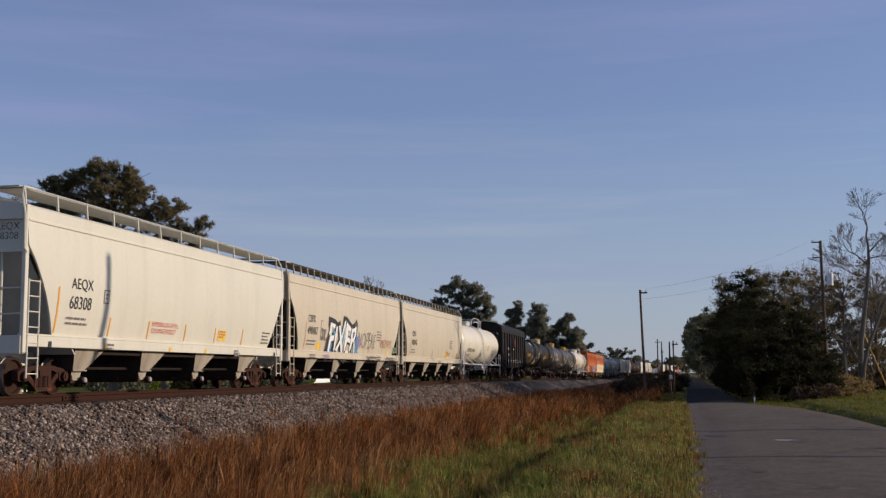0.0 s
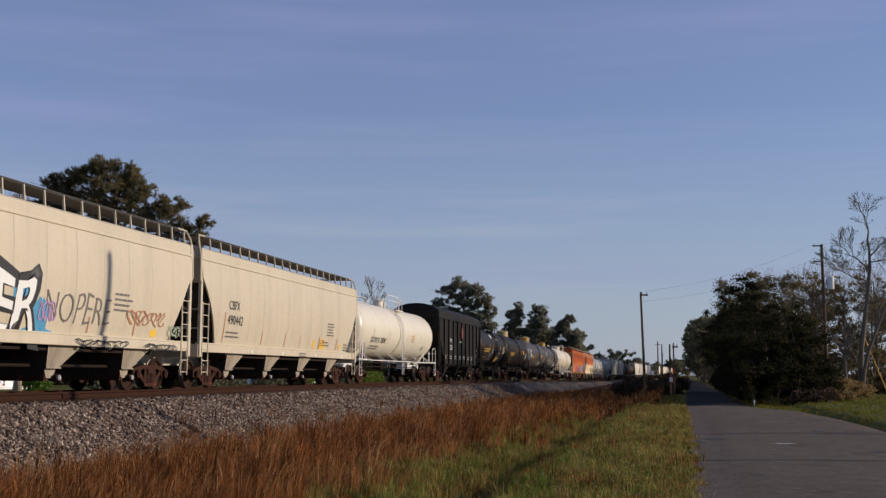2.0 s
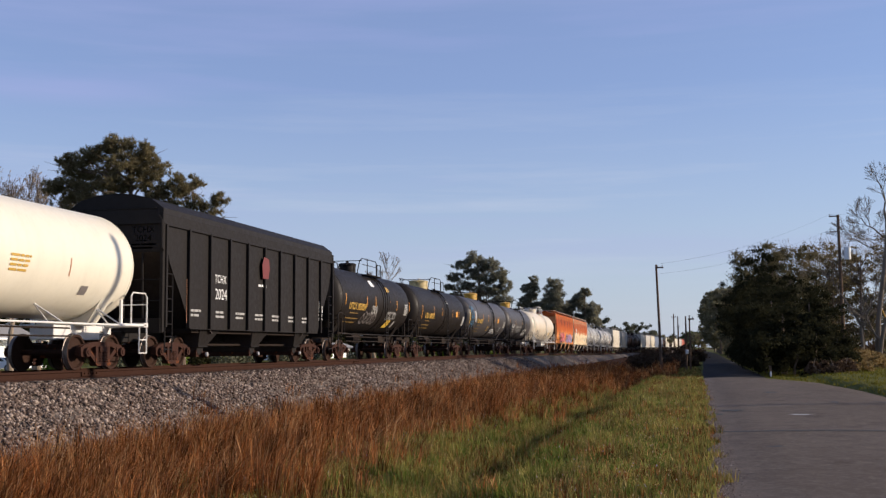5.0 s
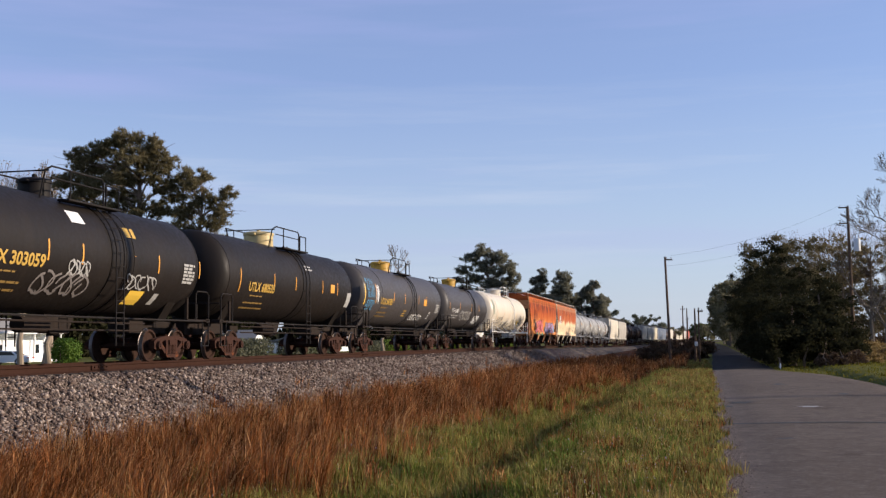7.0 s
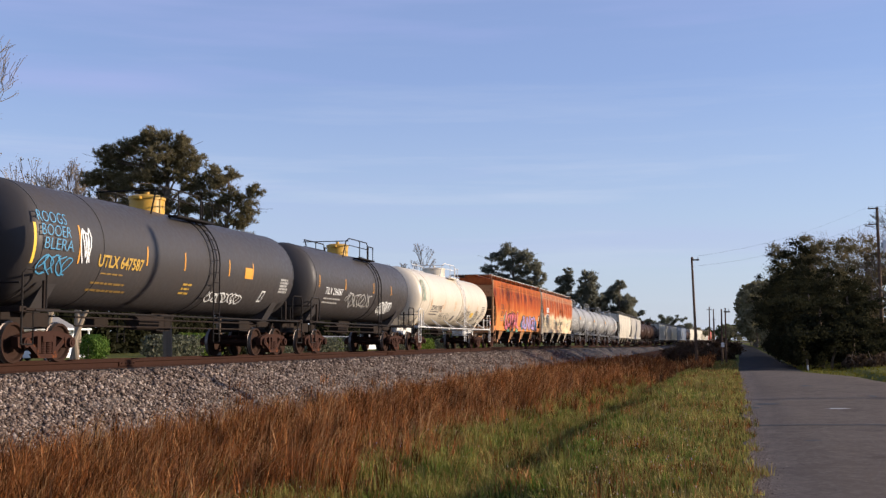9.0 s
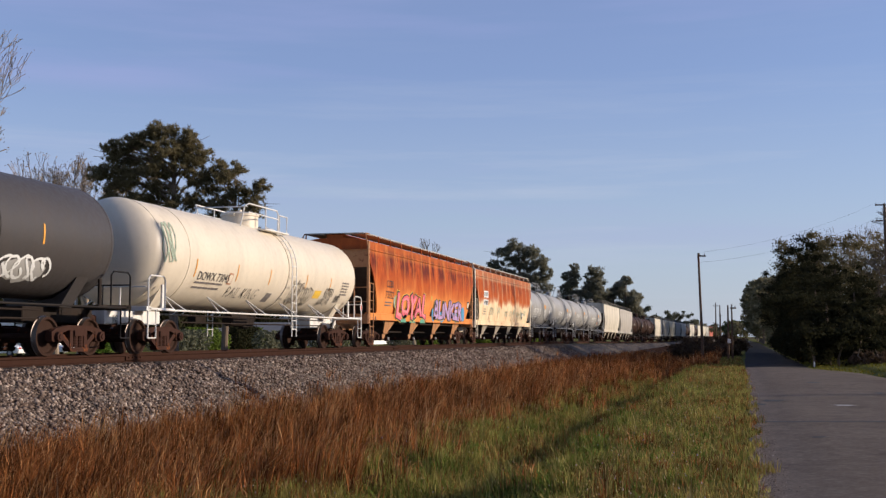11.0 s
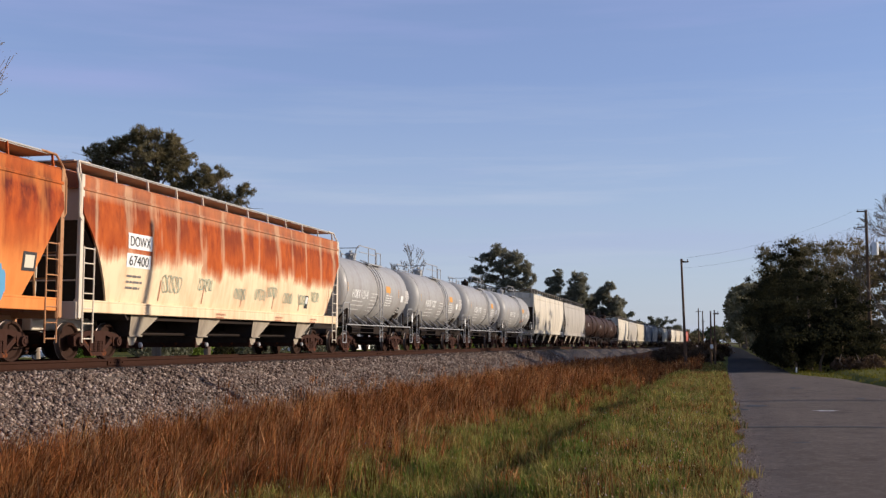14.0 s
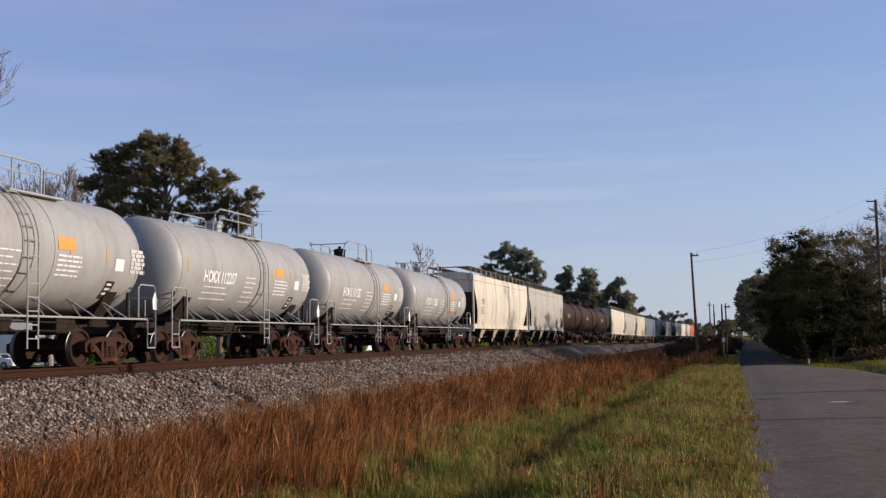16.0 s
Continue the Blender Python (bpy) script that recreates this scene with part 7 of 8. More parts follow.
def bare_tree(label, base, h, r, seed, spread=0.5, levels=6, bark=None, first=0.35, twigs=3, group="", thin=0.007, buds=0, most=1500, stem=None, boughs=()):
    """A leafless tree that forks again and again into fine twigs."""
    t = thing("bare_tree", label, "tree", pose(*base), group)
    rn = random.Random(seed)
    trunk, fine = bmesh.new(), bmesh.new()
    left = [most]
    tips = []

    queue = []

    def grow(p, d, ln, rad, lev):
        if lev <= 0 or ln < 0.18 or left[0] < 0:
            return
        left[0] -= 1
        bm = trunk if lev >= levels - 1 else fine
        q = p + d * ln
        m = (p + q) / 2 + Vector((rn.gauss(0, 0.07), rn.gauss(0, 0.07), rn.gauss(0.0, 0.05))) * ln
        seg = 9 if lev >= levels - 1 else 5 if lev > levels - 4 else 3
        r1 = max(rad * 0.70, thin)
        if lev <= levels - 4:
            tips.append(q)
        tube(bm, p, m, rad, (rad + r1) / 2, seg, False)
        tube(bm, m, q, (rad + r1) / 2, r1, seg, False)
        n = 2 if lev > levels - 2 else twigs if rn.random() < 0.5 else 2
        for k in range(n):
            axis = Vector((rn.gauss(0, 1), rn.gauss(0, 1), rn.gauss(0, 0.5))).normalized()
            wide = spread * rn.uniform(0.5, 1.5) * (0.55 if k == 0 else 1.0)
            nd = (d + axis * wide + Vector((0, 0, 0.08))).normalized()
            queue.append((q, nd, ln * rn.uniform(0.66, 0.92), r1 * (0.92 if k == 0 else 0.68), lev - 1))
        if lev < levels and rn.random() < 0.75:
            axis = Vector((rn.gauss(0, 1), rn.gauss(0, 1), 0.25)).normalized()
            queue.append((m, (d * 0.5 + axis).normalized(), ln * 0.6, max(thin, rad * 0.42), lev - 2))

    tube(trunk, (0, 0, -0.3), (0, 0, 0.3), r * 1.5, r * 1.1, 10, False)
    if stem:
        # a trunk that bends through given points, with limbs set on it
        rr = [r * (1 - 0.62 * i / (len(stem) - 1)) for i in range(len(stem))]
        for i in range(len(stem) - 1):
            tube(trunk, stem[i], stem[i + 1], rr[i], rr[i + 1], 10, False)
        queue.append((Vector(stem[-1]), (Vector(stem[-1]) - Vector(stem[-2])).normalized(), h * first, rr[-1], levels))
        for at_, way, ln, rad in boughs:
            queue.append((Vector(at_), Vector(way).normalized(), ln, rad, levels - 1))
    else:
        queue.append((Vector((0, 0, 0.2)), Vector((rn.gauss(0, 0.05), rn.gauss(0, 0.05), 1)).normalized(), h * first * 0.66, r, levels))
    while queue:
        grow(*queue.pop(0))
    # grow the whole to its true height
    k = h / max(v.co.z for v in fine.verts)
    n = len(fine.verts)
    mid = sum((v.co for v in fine.verts), Vector()) / n
    if stem:
        k, mid = 1.0, Vector((0, 0, 1))
    for bm in (trunk, fine):
        for v in bm.verts:
            v.co.x -= mid.x * v.co.z / mid.z
            v.co.y -= mid.y * v.co.z / mid.z
            v.co *= k
    tips = [Vector((p.x - mid.x * p.z / mid.z, p.y - mid.y * p.z / mid.z, p.z)) * k for p in tips]
    part("trunk", trunk, bark or BARK_PALE, t, "pale forked trunk")
    part("branch_crown", fine, bark or BARK_PALE, t, "fine leafless branches")
    if buds and tips:
        spots = [(p.x, p.y, p.z, 0.35, 0.35, 0.35) for p in tips]
        v, f = leaf_cloud(spots, buds, 0.07, seed, hollow=0.2)
        part("young_foliage", scatter_mesh("young_foliage", v, f, BUDS, "", ""), None, t, "pale opening leaf buds")
    return t


def tufts(lobes, k, f, flat, seed):
    """Breaks each lobe up into small uneven clumps."""
    rn = random.Random(seed)
    out = []
    for x, y, z, rx, ry, rz in lobes:
        for _ in range(k):
            w, q = rn.uniform(0, 6.28), rn.uniform(0.25, 1.0)
            g = f * rn.uniform(0.6, 1.35)
            out.append((x + rx * q * math.cos(w), y + ry * q * math.sin(w), z + rz * rn.uniform(-0.8, 0.95), rx * g, ry * g, rx * g * flat))
    return out


# tall pine behind the train, with a smaller crown beside it
PINE = [(-0.6, 0, 15.9, 1.3, 1.2, 0.7), (1.0, 0.2, 15.5, 1.3, 1.2, 0.7), (1.5, 0.3, 14.5, 1.2, 1.2, 0.8), (-1.8, -0.2, 15.3, 1.2, 1.2, 0.8), (-3.2, 0, 15.2, 1.1, 1.2, 0.75), (-4.6, 0, 14.9, 0.9, 1.0, 0.65), (0.2, -0.8, 14.7, 1.6, 1.5, 0.9),
        (-2.2, 0.4, 14.1, 1.5, 1.5, 0.85), (-4.1, 0.4, 13.8, 1.4, 1.4, 0.75), (-5.5, 0, 13.3, 1.1, 1.1, 0.65), (1.5, 0, 13.6, 1.3, 1.3, 0.8), (-0.4, -0.6, 13.2, 1.6, 1.6, 0.8), (1.9, 0.2, 12.6, 0.9, 1.0, 0.6), (-2.8, -0.4, 12.7, 1.6, 1.5, 0.75),
        (-4.6, 0.3, 12.4, 1.3, 1.3, 0.65), (-0.9, 0.4, 12.0, 1.3, 1.4, 0.6), (-2.2, 0, 11.2, 1.7, 1.6, 0.7), (-4.4, 0, 11.1, 1.2, 1.2, 0.6), (1.2, 0, 11.0, 1.5, 1.4, 0.6), (-1.4, 0, 9.9, 1.8, 1.6, 0.6), (0.8, 0, 9.4, 1.4, 1.4, 0.5)]
PINE_2 = [(-0.1, 0, 13.4, 0.9, 1.0, 0.65), (1.2, 0.2, 13.2, 0.9, 1.0, 0.65), (0.5, 0, 12.4, 1.3, 1.3, 0.8), (-0.9, -0.3, 12.2, 1.0, 1.1, 0.7), (1.7, 0, 11.6, 1.0, 1.0, 0.6), (3.2, 0.2, 12.1, 0.65, 0.7, 0.6), (3.0, 0, 11.0, 0.8, 0.9, 0.6), (0.2, 0, 11.0, 1.5, 1.4, 0.7), (2.0, 0.2, 10.2, 1.1, 1.2, 0.6), (0.0, 0.2, 9.8, 1.4, 1.4, 0.6), (2.4, 0.2, 8.9, 1.0, 1.1, 0.5)]
tree("tall dark green pine with a broad uneven crown", (-36.8, 70, -0.3), 15.4, 0.30, [(x_ - 0.55, y_, z_, a_, b_, c_) for x_, y_, z_, a_, b_, c_ in PINE], 4900, 0.30, NEEDLES, 3, True, group="pines behind the train", name="pine_tree", lean=(-0.3, 0), spread=8)
tree("smaller dark green pine beside the tall pine", (-33.5, 70.8, -0.3), 12.6, 0.22, [(x_ - 0.75, y_, z_, a_, b_, c_) for x_, y_, z_, a_, b_, c_ in PINE_2], 1850, 0.29, NEEDLES, 4, True, group="pines behind the train", name="pine_tree", lean=(0.8, 0), spread=8)

# round-headed pines farther along behind the train
CROWN_C = [(-0.9, 0, 15.7, 1.9, 1.8, 1.1), (1.1, 0.3, 14.8, 1.8, 1.8, 1.2), (-3.1, 0, 14.7, 1.5, 1.6, 0.9), (2.7, -0.2, 13.2, 1.6, 1.6, 1.2), (3.7, 0.2, 11.6, 1.2, 1.3, 1.0), (-4.3, 0, 12.9, 1.3, 1.4, 0.8), (-5.1, 0, 11.2, 1.1, 1.2, 0.6), (-1.4, 0.2, 13.4, 1.7, 1.7, 0.9), (0.9, 0, 12.6, 1.9, 1.8, 1.0),
           (-2.7, 0, 11.5, 1.7, 1.6, 0.8), (0.2, 0.2, 10.8, 2.0, 1.8, 0.9), (2.4, 0, 10.4, 1.9, 1.8, 0.9), (-4.2, 0, 9.8, 1.5, 1.5, 0.7), (-1.4, 0, 9.4, 1.9, 1.8, 0.8), (1.4, 0, 8.6, 2.0, 1.8, 0.8), (3.6, 0, 9.0, 1.3, 1.3, 0.7), (-0.4, 0, 7.2, 1.8, 1.6, 0.7)]
tree("dark round-headed pine standing behind the train", (-30.9, 170, -0.3), 14.8, 0.34, CROWN_C, 5000, 0.38, NEEDLES_HAZED, 5, True, group="trees behind the train", name="pine_tree", lean=(-0.6, 0), spread=6)
for i, (x, y, h, w) in enumerate(((-29.9, 216, 15.6, 2.0), (-24.9, 216, 15.4, 2.6), (-26.9, 219, 11.6, 2.0), (-22.0, 219, 12.2, 2.4), (-19.5, 217, 13.3, 2.3), (-18.0, 219, 10.6, 1.7), (-31.5, 222, 10.5, 2.0))):
    rn_ = random.Random(20 + i)
    crown = []
    for k in range(14):
        f_ = k / 13
        ring_ = w * (0.30 + 0.62 * math.sin(math.pi * (0.16 + 0.72 * f_)))
        crown.append((ring_ * rn_.uniform(-0.75, 0.75), ring_ * rn_.uniform(-0.6, 0.6), h * (0.95 - 0.58 * f_), ring_ * 0.74, ring_ * 0.74, h * 0.068))
    tree("dark slender pine standing behind the train", (x, y, -0.3), h * 0.93, 0.22, crown, 2900, 0.40, NEEDLES_HAZED, 20 + i, True, group="trees behind the train", name="pine_tree")
for i in range(22):
    y = 300 + 24 * i
    x = -75 + 2.9 * i + 9 * math.sin(i * 2.1) + (i > 9) * 12
    h = 8.6 + 1.6 * math.sin(i * 1.7)
    tree("distant dark tree beyond the railway", (x, y, -0.3), h * 0.7, 0.25, lobes_in(0, 0, h * 0.58, 4.6, 4.6, h * 0.46, 14, 40 + i, 0.36), 2600, 0.42, LEAVES_HAZED if i % 3 else LEAVES_PALE, 40 + i, group="distant tree line", limbs=False)

# hazy woodland standing over the far end of the train
for i in range(9):
    y = 400 + 30 * math.sin(i * 1.7)
    h = 11.0 + 1.5 * math.sin(i * 2.4)
    tree("hazy dark tree beyond the far end of the train", (-(0.038 + 0.0105 * i) * y, y, -0.3), h * 0.7, 0.3, tufts(lobes_in(0, 0, h * 0.6, 4.4, 4.4, h * 0.42, 10, 640 + i, 0.42), 3, 0.55, 0.8, 640 + i), 4400, 0.34, LEAVES_HAZED, 640 + i, group="distant tree line", limbs=False)

# a low wooded horizon all round
for i in range(30):
    x, y = -330 + 17.5 * i, 640 + 40 * math.sin(i * 1.9)
    h = 9.0 + 2.2 * math.sin(i * 2.7) + (2.0 if i % 4 == 0 else 0)
    tree("far tree of the wooded horizon", (x, y, -0.3), h * 0.6, 0.3, lobes_in(0, 0, h * 0.5, 12, 8, h * 0.5, 16, 600 + i, 0.30), 1300, 0.95, LEAVES_PALE if i % 3 else WOODS, 600 + i, group="wooded horizon", limbs=False)

# leafless trees behind the train
bare_tree("tall leafless tree with pale sunlit twigs", (-52.6, 68, -0.3), 25.0, 0.30, 11, 0.46, 8, first=0.25, thin=0.016, buds=2600, group="leafless trees behind the train")
bare_tree("leafless tree with pale sunlit twigs", (-50.5, 77, -0.3), 16.0, 0.2, 12, 0.34, 8, first=0.25, thin=0.016, buds=4200, group="leafless trees behind the train")
bare_tree("leafless tree with pale sunlit twigs", (-47.5, 76, -0.3), 15.2, 0.18, 13, 0.34, 8, first=0.25, thin=0.016, buds=4200, group="leafless trees behind the train")
bare_tree("leafless tree with pale sunlit twigs", (-45.2, 160, -0.3), 16.0, 0.2, 14, 0.42, 7, first=0.27, thin=0.022, buds=2400, group="leafless trees behind the train")

# dark evergreen thicket on the road's right: tall trees behind, low ones in front
THICKET = [((6.0, 95, 0.1), 8.6, 2.8, 1), ((8.0, 94, 0.1), 8.9, 2.6, 2), ((10.0, 95, 0.1), 8.8, 2.4, 3), ((5.6, 100, 0.1), 8.4, 2.6, 4), ((7.2, 101, 0.1), 9.4, 3.0, 5), ((9.4, 102, 0.1), 9.7, 3.0, 6), ((6.4, 107, 0.1), 9.4, 3.0, 7), ((11.6, 99, 0.1), 8.9, 2.4, 8),
           ((5.4, 90, 0.1), 6.9, 2.3, 9), ((7.8, 88, 0.1), 6.6, 2.4, 10), ((5.2, 84, 0.1), 6.2, 2.2, 11), ((7.2, 81, 0.1), 6.2, 2.3, 12), ((5.3, 76, 0.1), 5.4, 2.0, 13), ((7.4, 74, 0.1), 5.0, 2.0, 14), ((5.4, 69, 0.1), 4.0, 1.7, 15), ((7.6, 68, 0.1), 3.4, 1.6, 16)]
for base, h, w, sd_ in THICKET:
    rn_ = random.Random(500 + sd_)
    tall = base[1] > 92
    low = tufts(lobes_in(0, 0, h * 0.60, w * 1.1, w * 1.1, h * 0.44, 14, 60 + sd_, 0.38), 5, 0.46, 0.7, 60 + sd_) + lobes_in(0, 0, h * 0.24, w * 0.95, w * 0.95, h * 0.26, 9, 80 + sd_, 0.45)
    for _ in range(7 if tall else 3):
        w_, q_ = rn_.uniform(0, 6.28), rn_.uniform(0.3, 0.9)
        low.append((w * q_ * math.cos(w_), w * q_ * math.sin(w_), h * rn_.uniform(0.96, 1.08), w * 0.22, w * 0.22, h * 0.05))
    # limbs that hang out over the lane
    for k_ in range(14 if base[0] < 6.1 else 0):
        low.append((2.1 + 0.019 * (base[1] - 70) - base[0] + 0.26 * k_ + rn_.uniform(-0.15, 0.4), rn_.uniform(-3.2, 3.2), min(h * 0.9, 2.9 + 0.16 * k_ + (1.6 if tall else 0) + rn_.uniform(-0.6, 0.9)), 0.65, 1.0, 0.42))
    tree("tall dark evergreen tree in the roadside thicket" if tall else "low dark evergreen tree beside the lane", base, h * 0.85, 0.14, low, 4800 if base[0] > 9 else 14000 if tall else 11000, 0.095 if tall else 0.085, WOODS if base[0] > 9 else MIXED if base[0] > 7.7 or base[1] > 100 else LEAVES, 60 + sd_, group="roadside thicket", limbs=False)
# shrubs under the trees, close along the lane and across the front of the thicket
SHRUBS = [(road_right(63.6 + 3.4 * i) + 0.40 + 0.2 * math.sin(i * 1.3), 63.6 + 3.4 * i) for i in range(15)] + [(5.6, 64.6), (6.9, 65.6), (8.1, 67.4), (8.6, 70.5), (9.0, 75.0), (9.2, 80.0), (9.4, 86.0)]
for i, (x, y) in enumerate(SHRUBS):
    h = 2.7 + 0.7 * math.sin(i * 2.1)
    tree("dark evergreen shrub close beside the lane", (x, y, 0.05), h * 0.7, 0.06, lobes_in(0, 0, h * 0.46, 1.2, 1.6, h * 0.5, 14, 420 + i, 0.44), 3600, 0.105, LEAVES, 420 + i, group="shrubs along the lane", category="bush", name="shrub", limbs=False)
# olive woodland behind the pole, brown and thin higher up
for i, (x, y, h, w) in enumerate(((11.6, 96, 9.4, 1.8), (13.9, 97, 9.6, 2.2), (12.8, 101, 10.0, 2.4), (16.2, 97, 10.2, 2.4), (18.6, 100, 10.6, 2.6), (21.5, 102, 11.4, 3.0), (25.0, 104, 11.6, 3.2), (29.0, 106, 12.0, 3.6), (13.5, 116, 11.0, 3.0), (19.5, 118, 12.0, 3.4), (26.0, 120, 12.5, 3.6))):
    crown = tufts(lobes_in(0, 0, h * 0.60, w, w, h * 0.44, 14, 440 + i, 0.36), 4, 0.55, 0.75, 440 + i) + lobes_in(0, 0, h * 0.2, w, w, h * 0.2, 6, 470 + i, 0.45)
    tree("thin olive-brown woodland tree behind the pole", (x, y, 0.1), h * 0.9, 0.12, crown, 3000, 0.115, WOODS, 440 + i, group="woodland across the road", bark=BARK)
for i, (x, y, w) in enumerate(((10.2, 90.5, 1.4), (13.2, 92, 1.5), (16.0, 94, 1.8), (19.6, 96, 2.0), (24.0, 98, 2.4), (6.5, 62.6, 0.5), (7.3, 63.2, 0.7), (8.3, 64.0, 0.8))):
    tree("low brown brush under the woodland", (x, y, 0.1), 0.9, 0.04, lobes_in(0, 0, 0.9 if i < 5 else 0.42, w, w, 0.9 if i < 5 else 0.42, 9, 460 + i, 0.5), 2200 if i < 5 else 700, 0.12, BRUSHY, 460 + i, group="brush under the woodland", category="bush", name="brush")
for i, (x, y, h) in enumerate(((8.6, 104, 12.0), (10.4, 103, 12.4), (11.4, 106, 12.8), (13.0, 105, 12.6), (15.6, 104, 13.0), (17.5, 106, 12.8), (21.5, 108, 13.4))):
    bare_tree("thin leafless tree rising from the thicket", (x, y, 0.1), h * 0.9, 0.08, 100 + i, 0.52, 8, BARK_PALE, 0.30, most=900, group="leafless trees across the road")
for i, (x, y, h, w) in enumerate(((7.4, 345, 15.0, 4.2), (5.6, 165, 8.5, 3.0), (7.5, 195, 11.0, 4.0), (8.2, 225, 10.0, 4.0), (10.5, 260, 11.0, 5.0), (12.5, 320, 12.0, 5.5), (-9.0, 420, 6.5, 4.0), (4.0, 520, 8.0, 6.0), (16, 420, 12.0, 6.0), (-16, 520, 8.0, 6.0), (30, 180, 12, 5), (28, 150, 12, 5), (36, 140, 12, 5))):
    tree("hazy olive tree beside the far road", (x, y, 0.1), h * 0.7, 0.22, tufts(lobes_in(0, 0, h * 0.58, w, w, h * 0.45, 12, 120 + i, 0.36), 3, 0.55, 0.8, 120 + i), 4200, 0.27, HAZY_OLIVE, 120 + i, group="trees along the far road")

# a close double row of tall trees beside the far road
for i in range(26):
    y = 240 + 6.6 * (i // 2) + 2.5 * (i % 2)
    h = 14.0 + 1.2 * math.sin(i * 2.1)
    crown = tufts(lobes_in(0, 0, h * 0.60, 3.8, 4.2, h * 0.40, 14, 760 + i, 0.38), 4, 0.55, 0.8, 760 + i) + lobes_in(0, 0, h * 0.25, 3.0, 3.6, h * 0.2, 6, 790 + i, 0.45)
    tree("tall olive tree in a row beside the far road", (6.6 + 0.012 * (y - 250) + 4.5 * (i % 2), y, 0.1), h * 0.8, 0.2, crown, 4200, 0.36, HAZY_OLIVE, 760 + i, group="row of trees by the far road", limbs=False)

# the lane runs on beside a close row of evergreens, then of haze-paled olive trees
for i in range(15):
    y = 110 + 8 * i
    h = 9.0 + 1.2 * math.sin(i * 2.3)
    x = road_right(y) + 2.6 + 0.5 * math.sin(i * 1.9)
    crown = tufts(lobes_in(0, 0, h * 0.56, 3.4, 4.6, h * 0.44, 16, 300 + i, 0.36), 3, 0.55, 0.75, 300 + i) + lobes_in(0, 0, h * 0.2, 2.4, 4.0, h * 0.2, 8, 330 + i, 0.45)
    tree("dark evergreen tree beside the far lane" if i < 5 else "olive tree coloured pale for haze beside the far lane", (x, y, 0.1), h * 0.8, 0.18, crown, 6500, 0.20, LEAVES if i < 3 else WOODS if i < 5 else HAZY_OLIVE, 300 + i, group="trees along the far road", limbs=False)

# large leafless tree beside the pole, and two forked ones
bare_tree("large pale leafless tree beside the pole", (13.0, 85, 0.1), 6.0, 0.21, 33, 0.62, 9, BARK_MOTTLED, 0.20, twigs=4, thin=0.009, most=3600, group="leafless trees across the road", stem=[(0, 0, -0.2), (0.2, 0, 3.3), (0.75, 0.1, 7.0), (1.0, 0, 9.3), (1.0, 0, 10.6)],
          boughs=(((0.9, 0, 9.2), (-0.8, 0.1, 0.75), 1.0, 0.06), ((1.0, 0, 10.0), (0.8, -0.2, 0.9), 1.1, 0.06), ((0.7, 0, 6.6), (1.0, 0.2, 0.5), 1.4, 0.06), ((0.85, 0, 8.2), (-0.9, -0.3, 0.25), 1.2, 0.05), ((0.95, 0, 9.6), (0.9, 0.3, 0.15), 1.2, 0.05)))
bare_tree("pale leafless tree with a forked leaning trunk", (13.05, 84.6, 0.1), 6.0, 0.17, 37, 0.55, 8, BARK_MOTTLED, 0.19, thin=0.010, group="leafless trees across the road", stem=[(0, 0, -0.2), (0.25, 0, 1.9), (0.6, 0, 3.3), (1.4, 0, 5.3), (2.2, 0, 7.4)],
          boughs=(((0.2, 0, 1.9), (-0.5, 0, 0.75), 0.9, 0.08), ((1.3, 0, 5.2), (0.2, 0.2, 1.0), 1.3, 0.06)))
bare_tree("pale leafless tree with a forked trunk", (12.0, 84.6, 0.1), 5.0, 0.16, 39, 0.45, 7, BARK_MOTTLED, 0.15, thin=0.010, group="leafless trees across the road", stem=[(0, 0, -0.2), (0.02, 0, 1.6), (-0.05, 0, 3.0), (-0.5, 0, 3.9), (-0.95, 0, 4.6)],
          boughs=(((0, 0, 2.8), (0.45, 0, 1.0), 1.0, 0.08),))

# dry weeds at the foot of the woodland
for i, (x, y, w, h) in enumerate(((8.4, 66.5, 0.9, 0.8), (9.4, 68, 1.0, 1.1), (10.2, 70, 1.1, 1.3), (10.9, 73, 1.1, 1.4), (9.9, 74, 1.2, 1.2), (11.6, 77, 1.2, 1.2), (12.4, 80, 1.1, 0.9))):
    tree("dry brown weeds at the foot of the woodland", (x, y, 0.14), h * 0.7, 0.02, lobes_in(0, 0, h * 0.45, w, w, h * 0.55, 12, 860 + i, 0.40), 1800, 0.075, SEEDY, 860 + i, group="dry weeds across the road", category="weeds", name="weeds")

# dark brush below the bank, by the leaning poles
for i, (x, y, w, h) in enumerate(((-1.6, 95, 1.2, 1.4), (-2.6, 98, 1.5, 1.6), (-3.9, 102, 1.5, 1.6), (-1.0, 102, 1.4, 1.8), (-2.6, 111, 1.8, 2.0), (-0.8, 116, 1.6, 2.2), (-0.4, 90, 1.0, 1.2), (-2.2, 91, 1.3, 1.3), (-3.6, 93, 1.4, 1.3), (0.0, 97, 1.1, 1.5), (0.3, 108, 1.2, 1.8), (-3.4, 122, 1.9, 1.9), (0.5, 126, 1.4, 2.0))):
    tree("low dark brown brush beside the railway bank", (x, y, -0.3), h * 0.6, 0.05, lobes_in(0, 0, h * 0.5, w, w, h * 0.5, 9, 160 + i, 0.45), 2200, 0.11, BRUSHY, 160 + i, group="brush beside the bank", category="bush", name="brush")


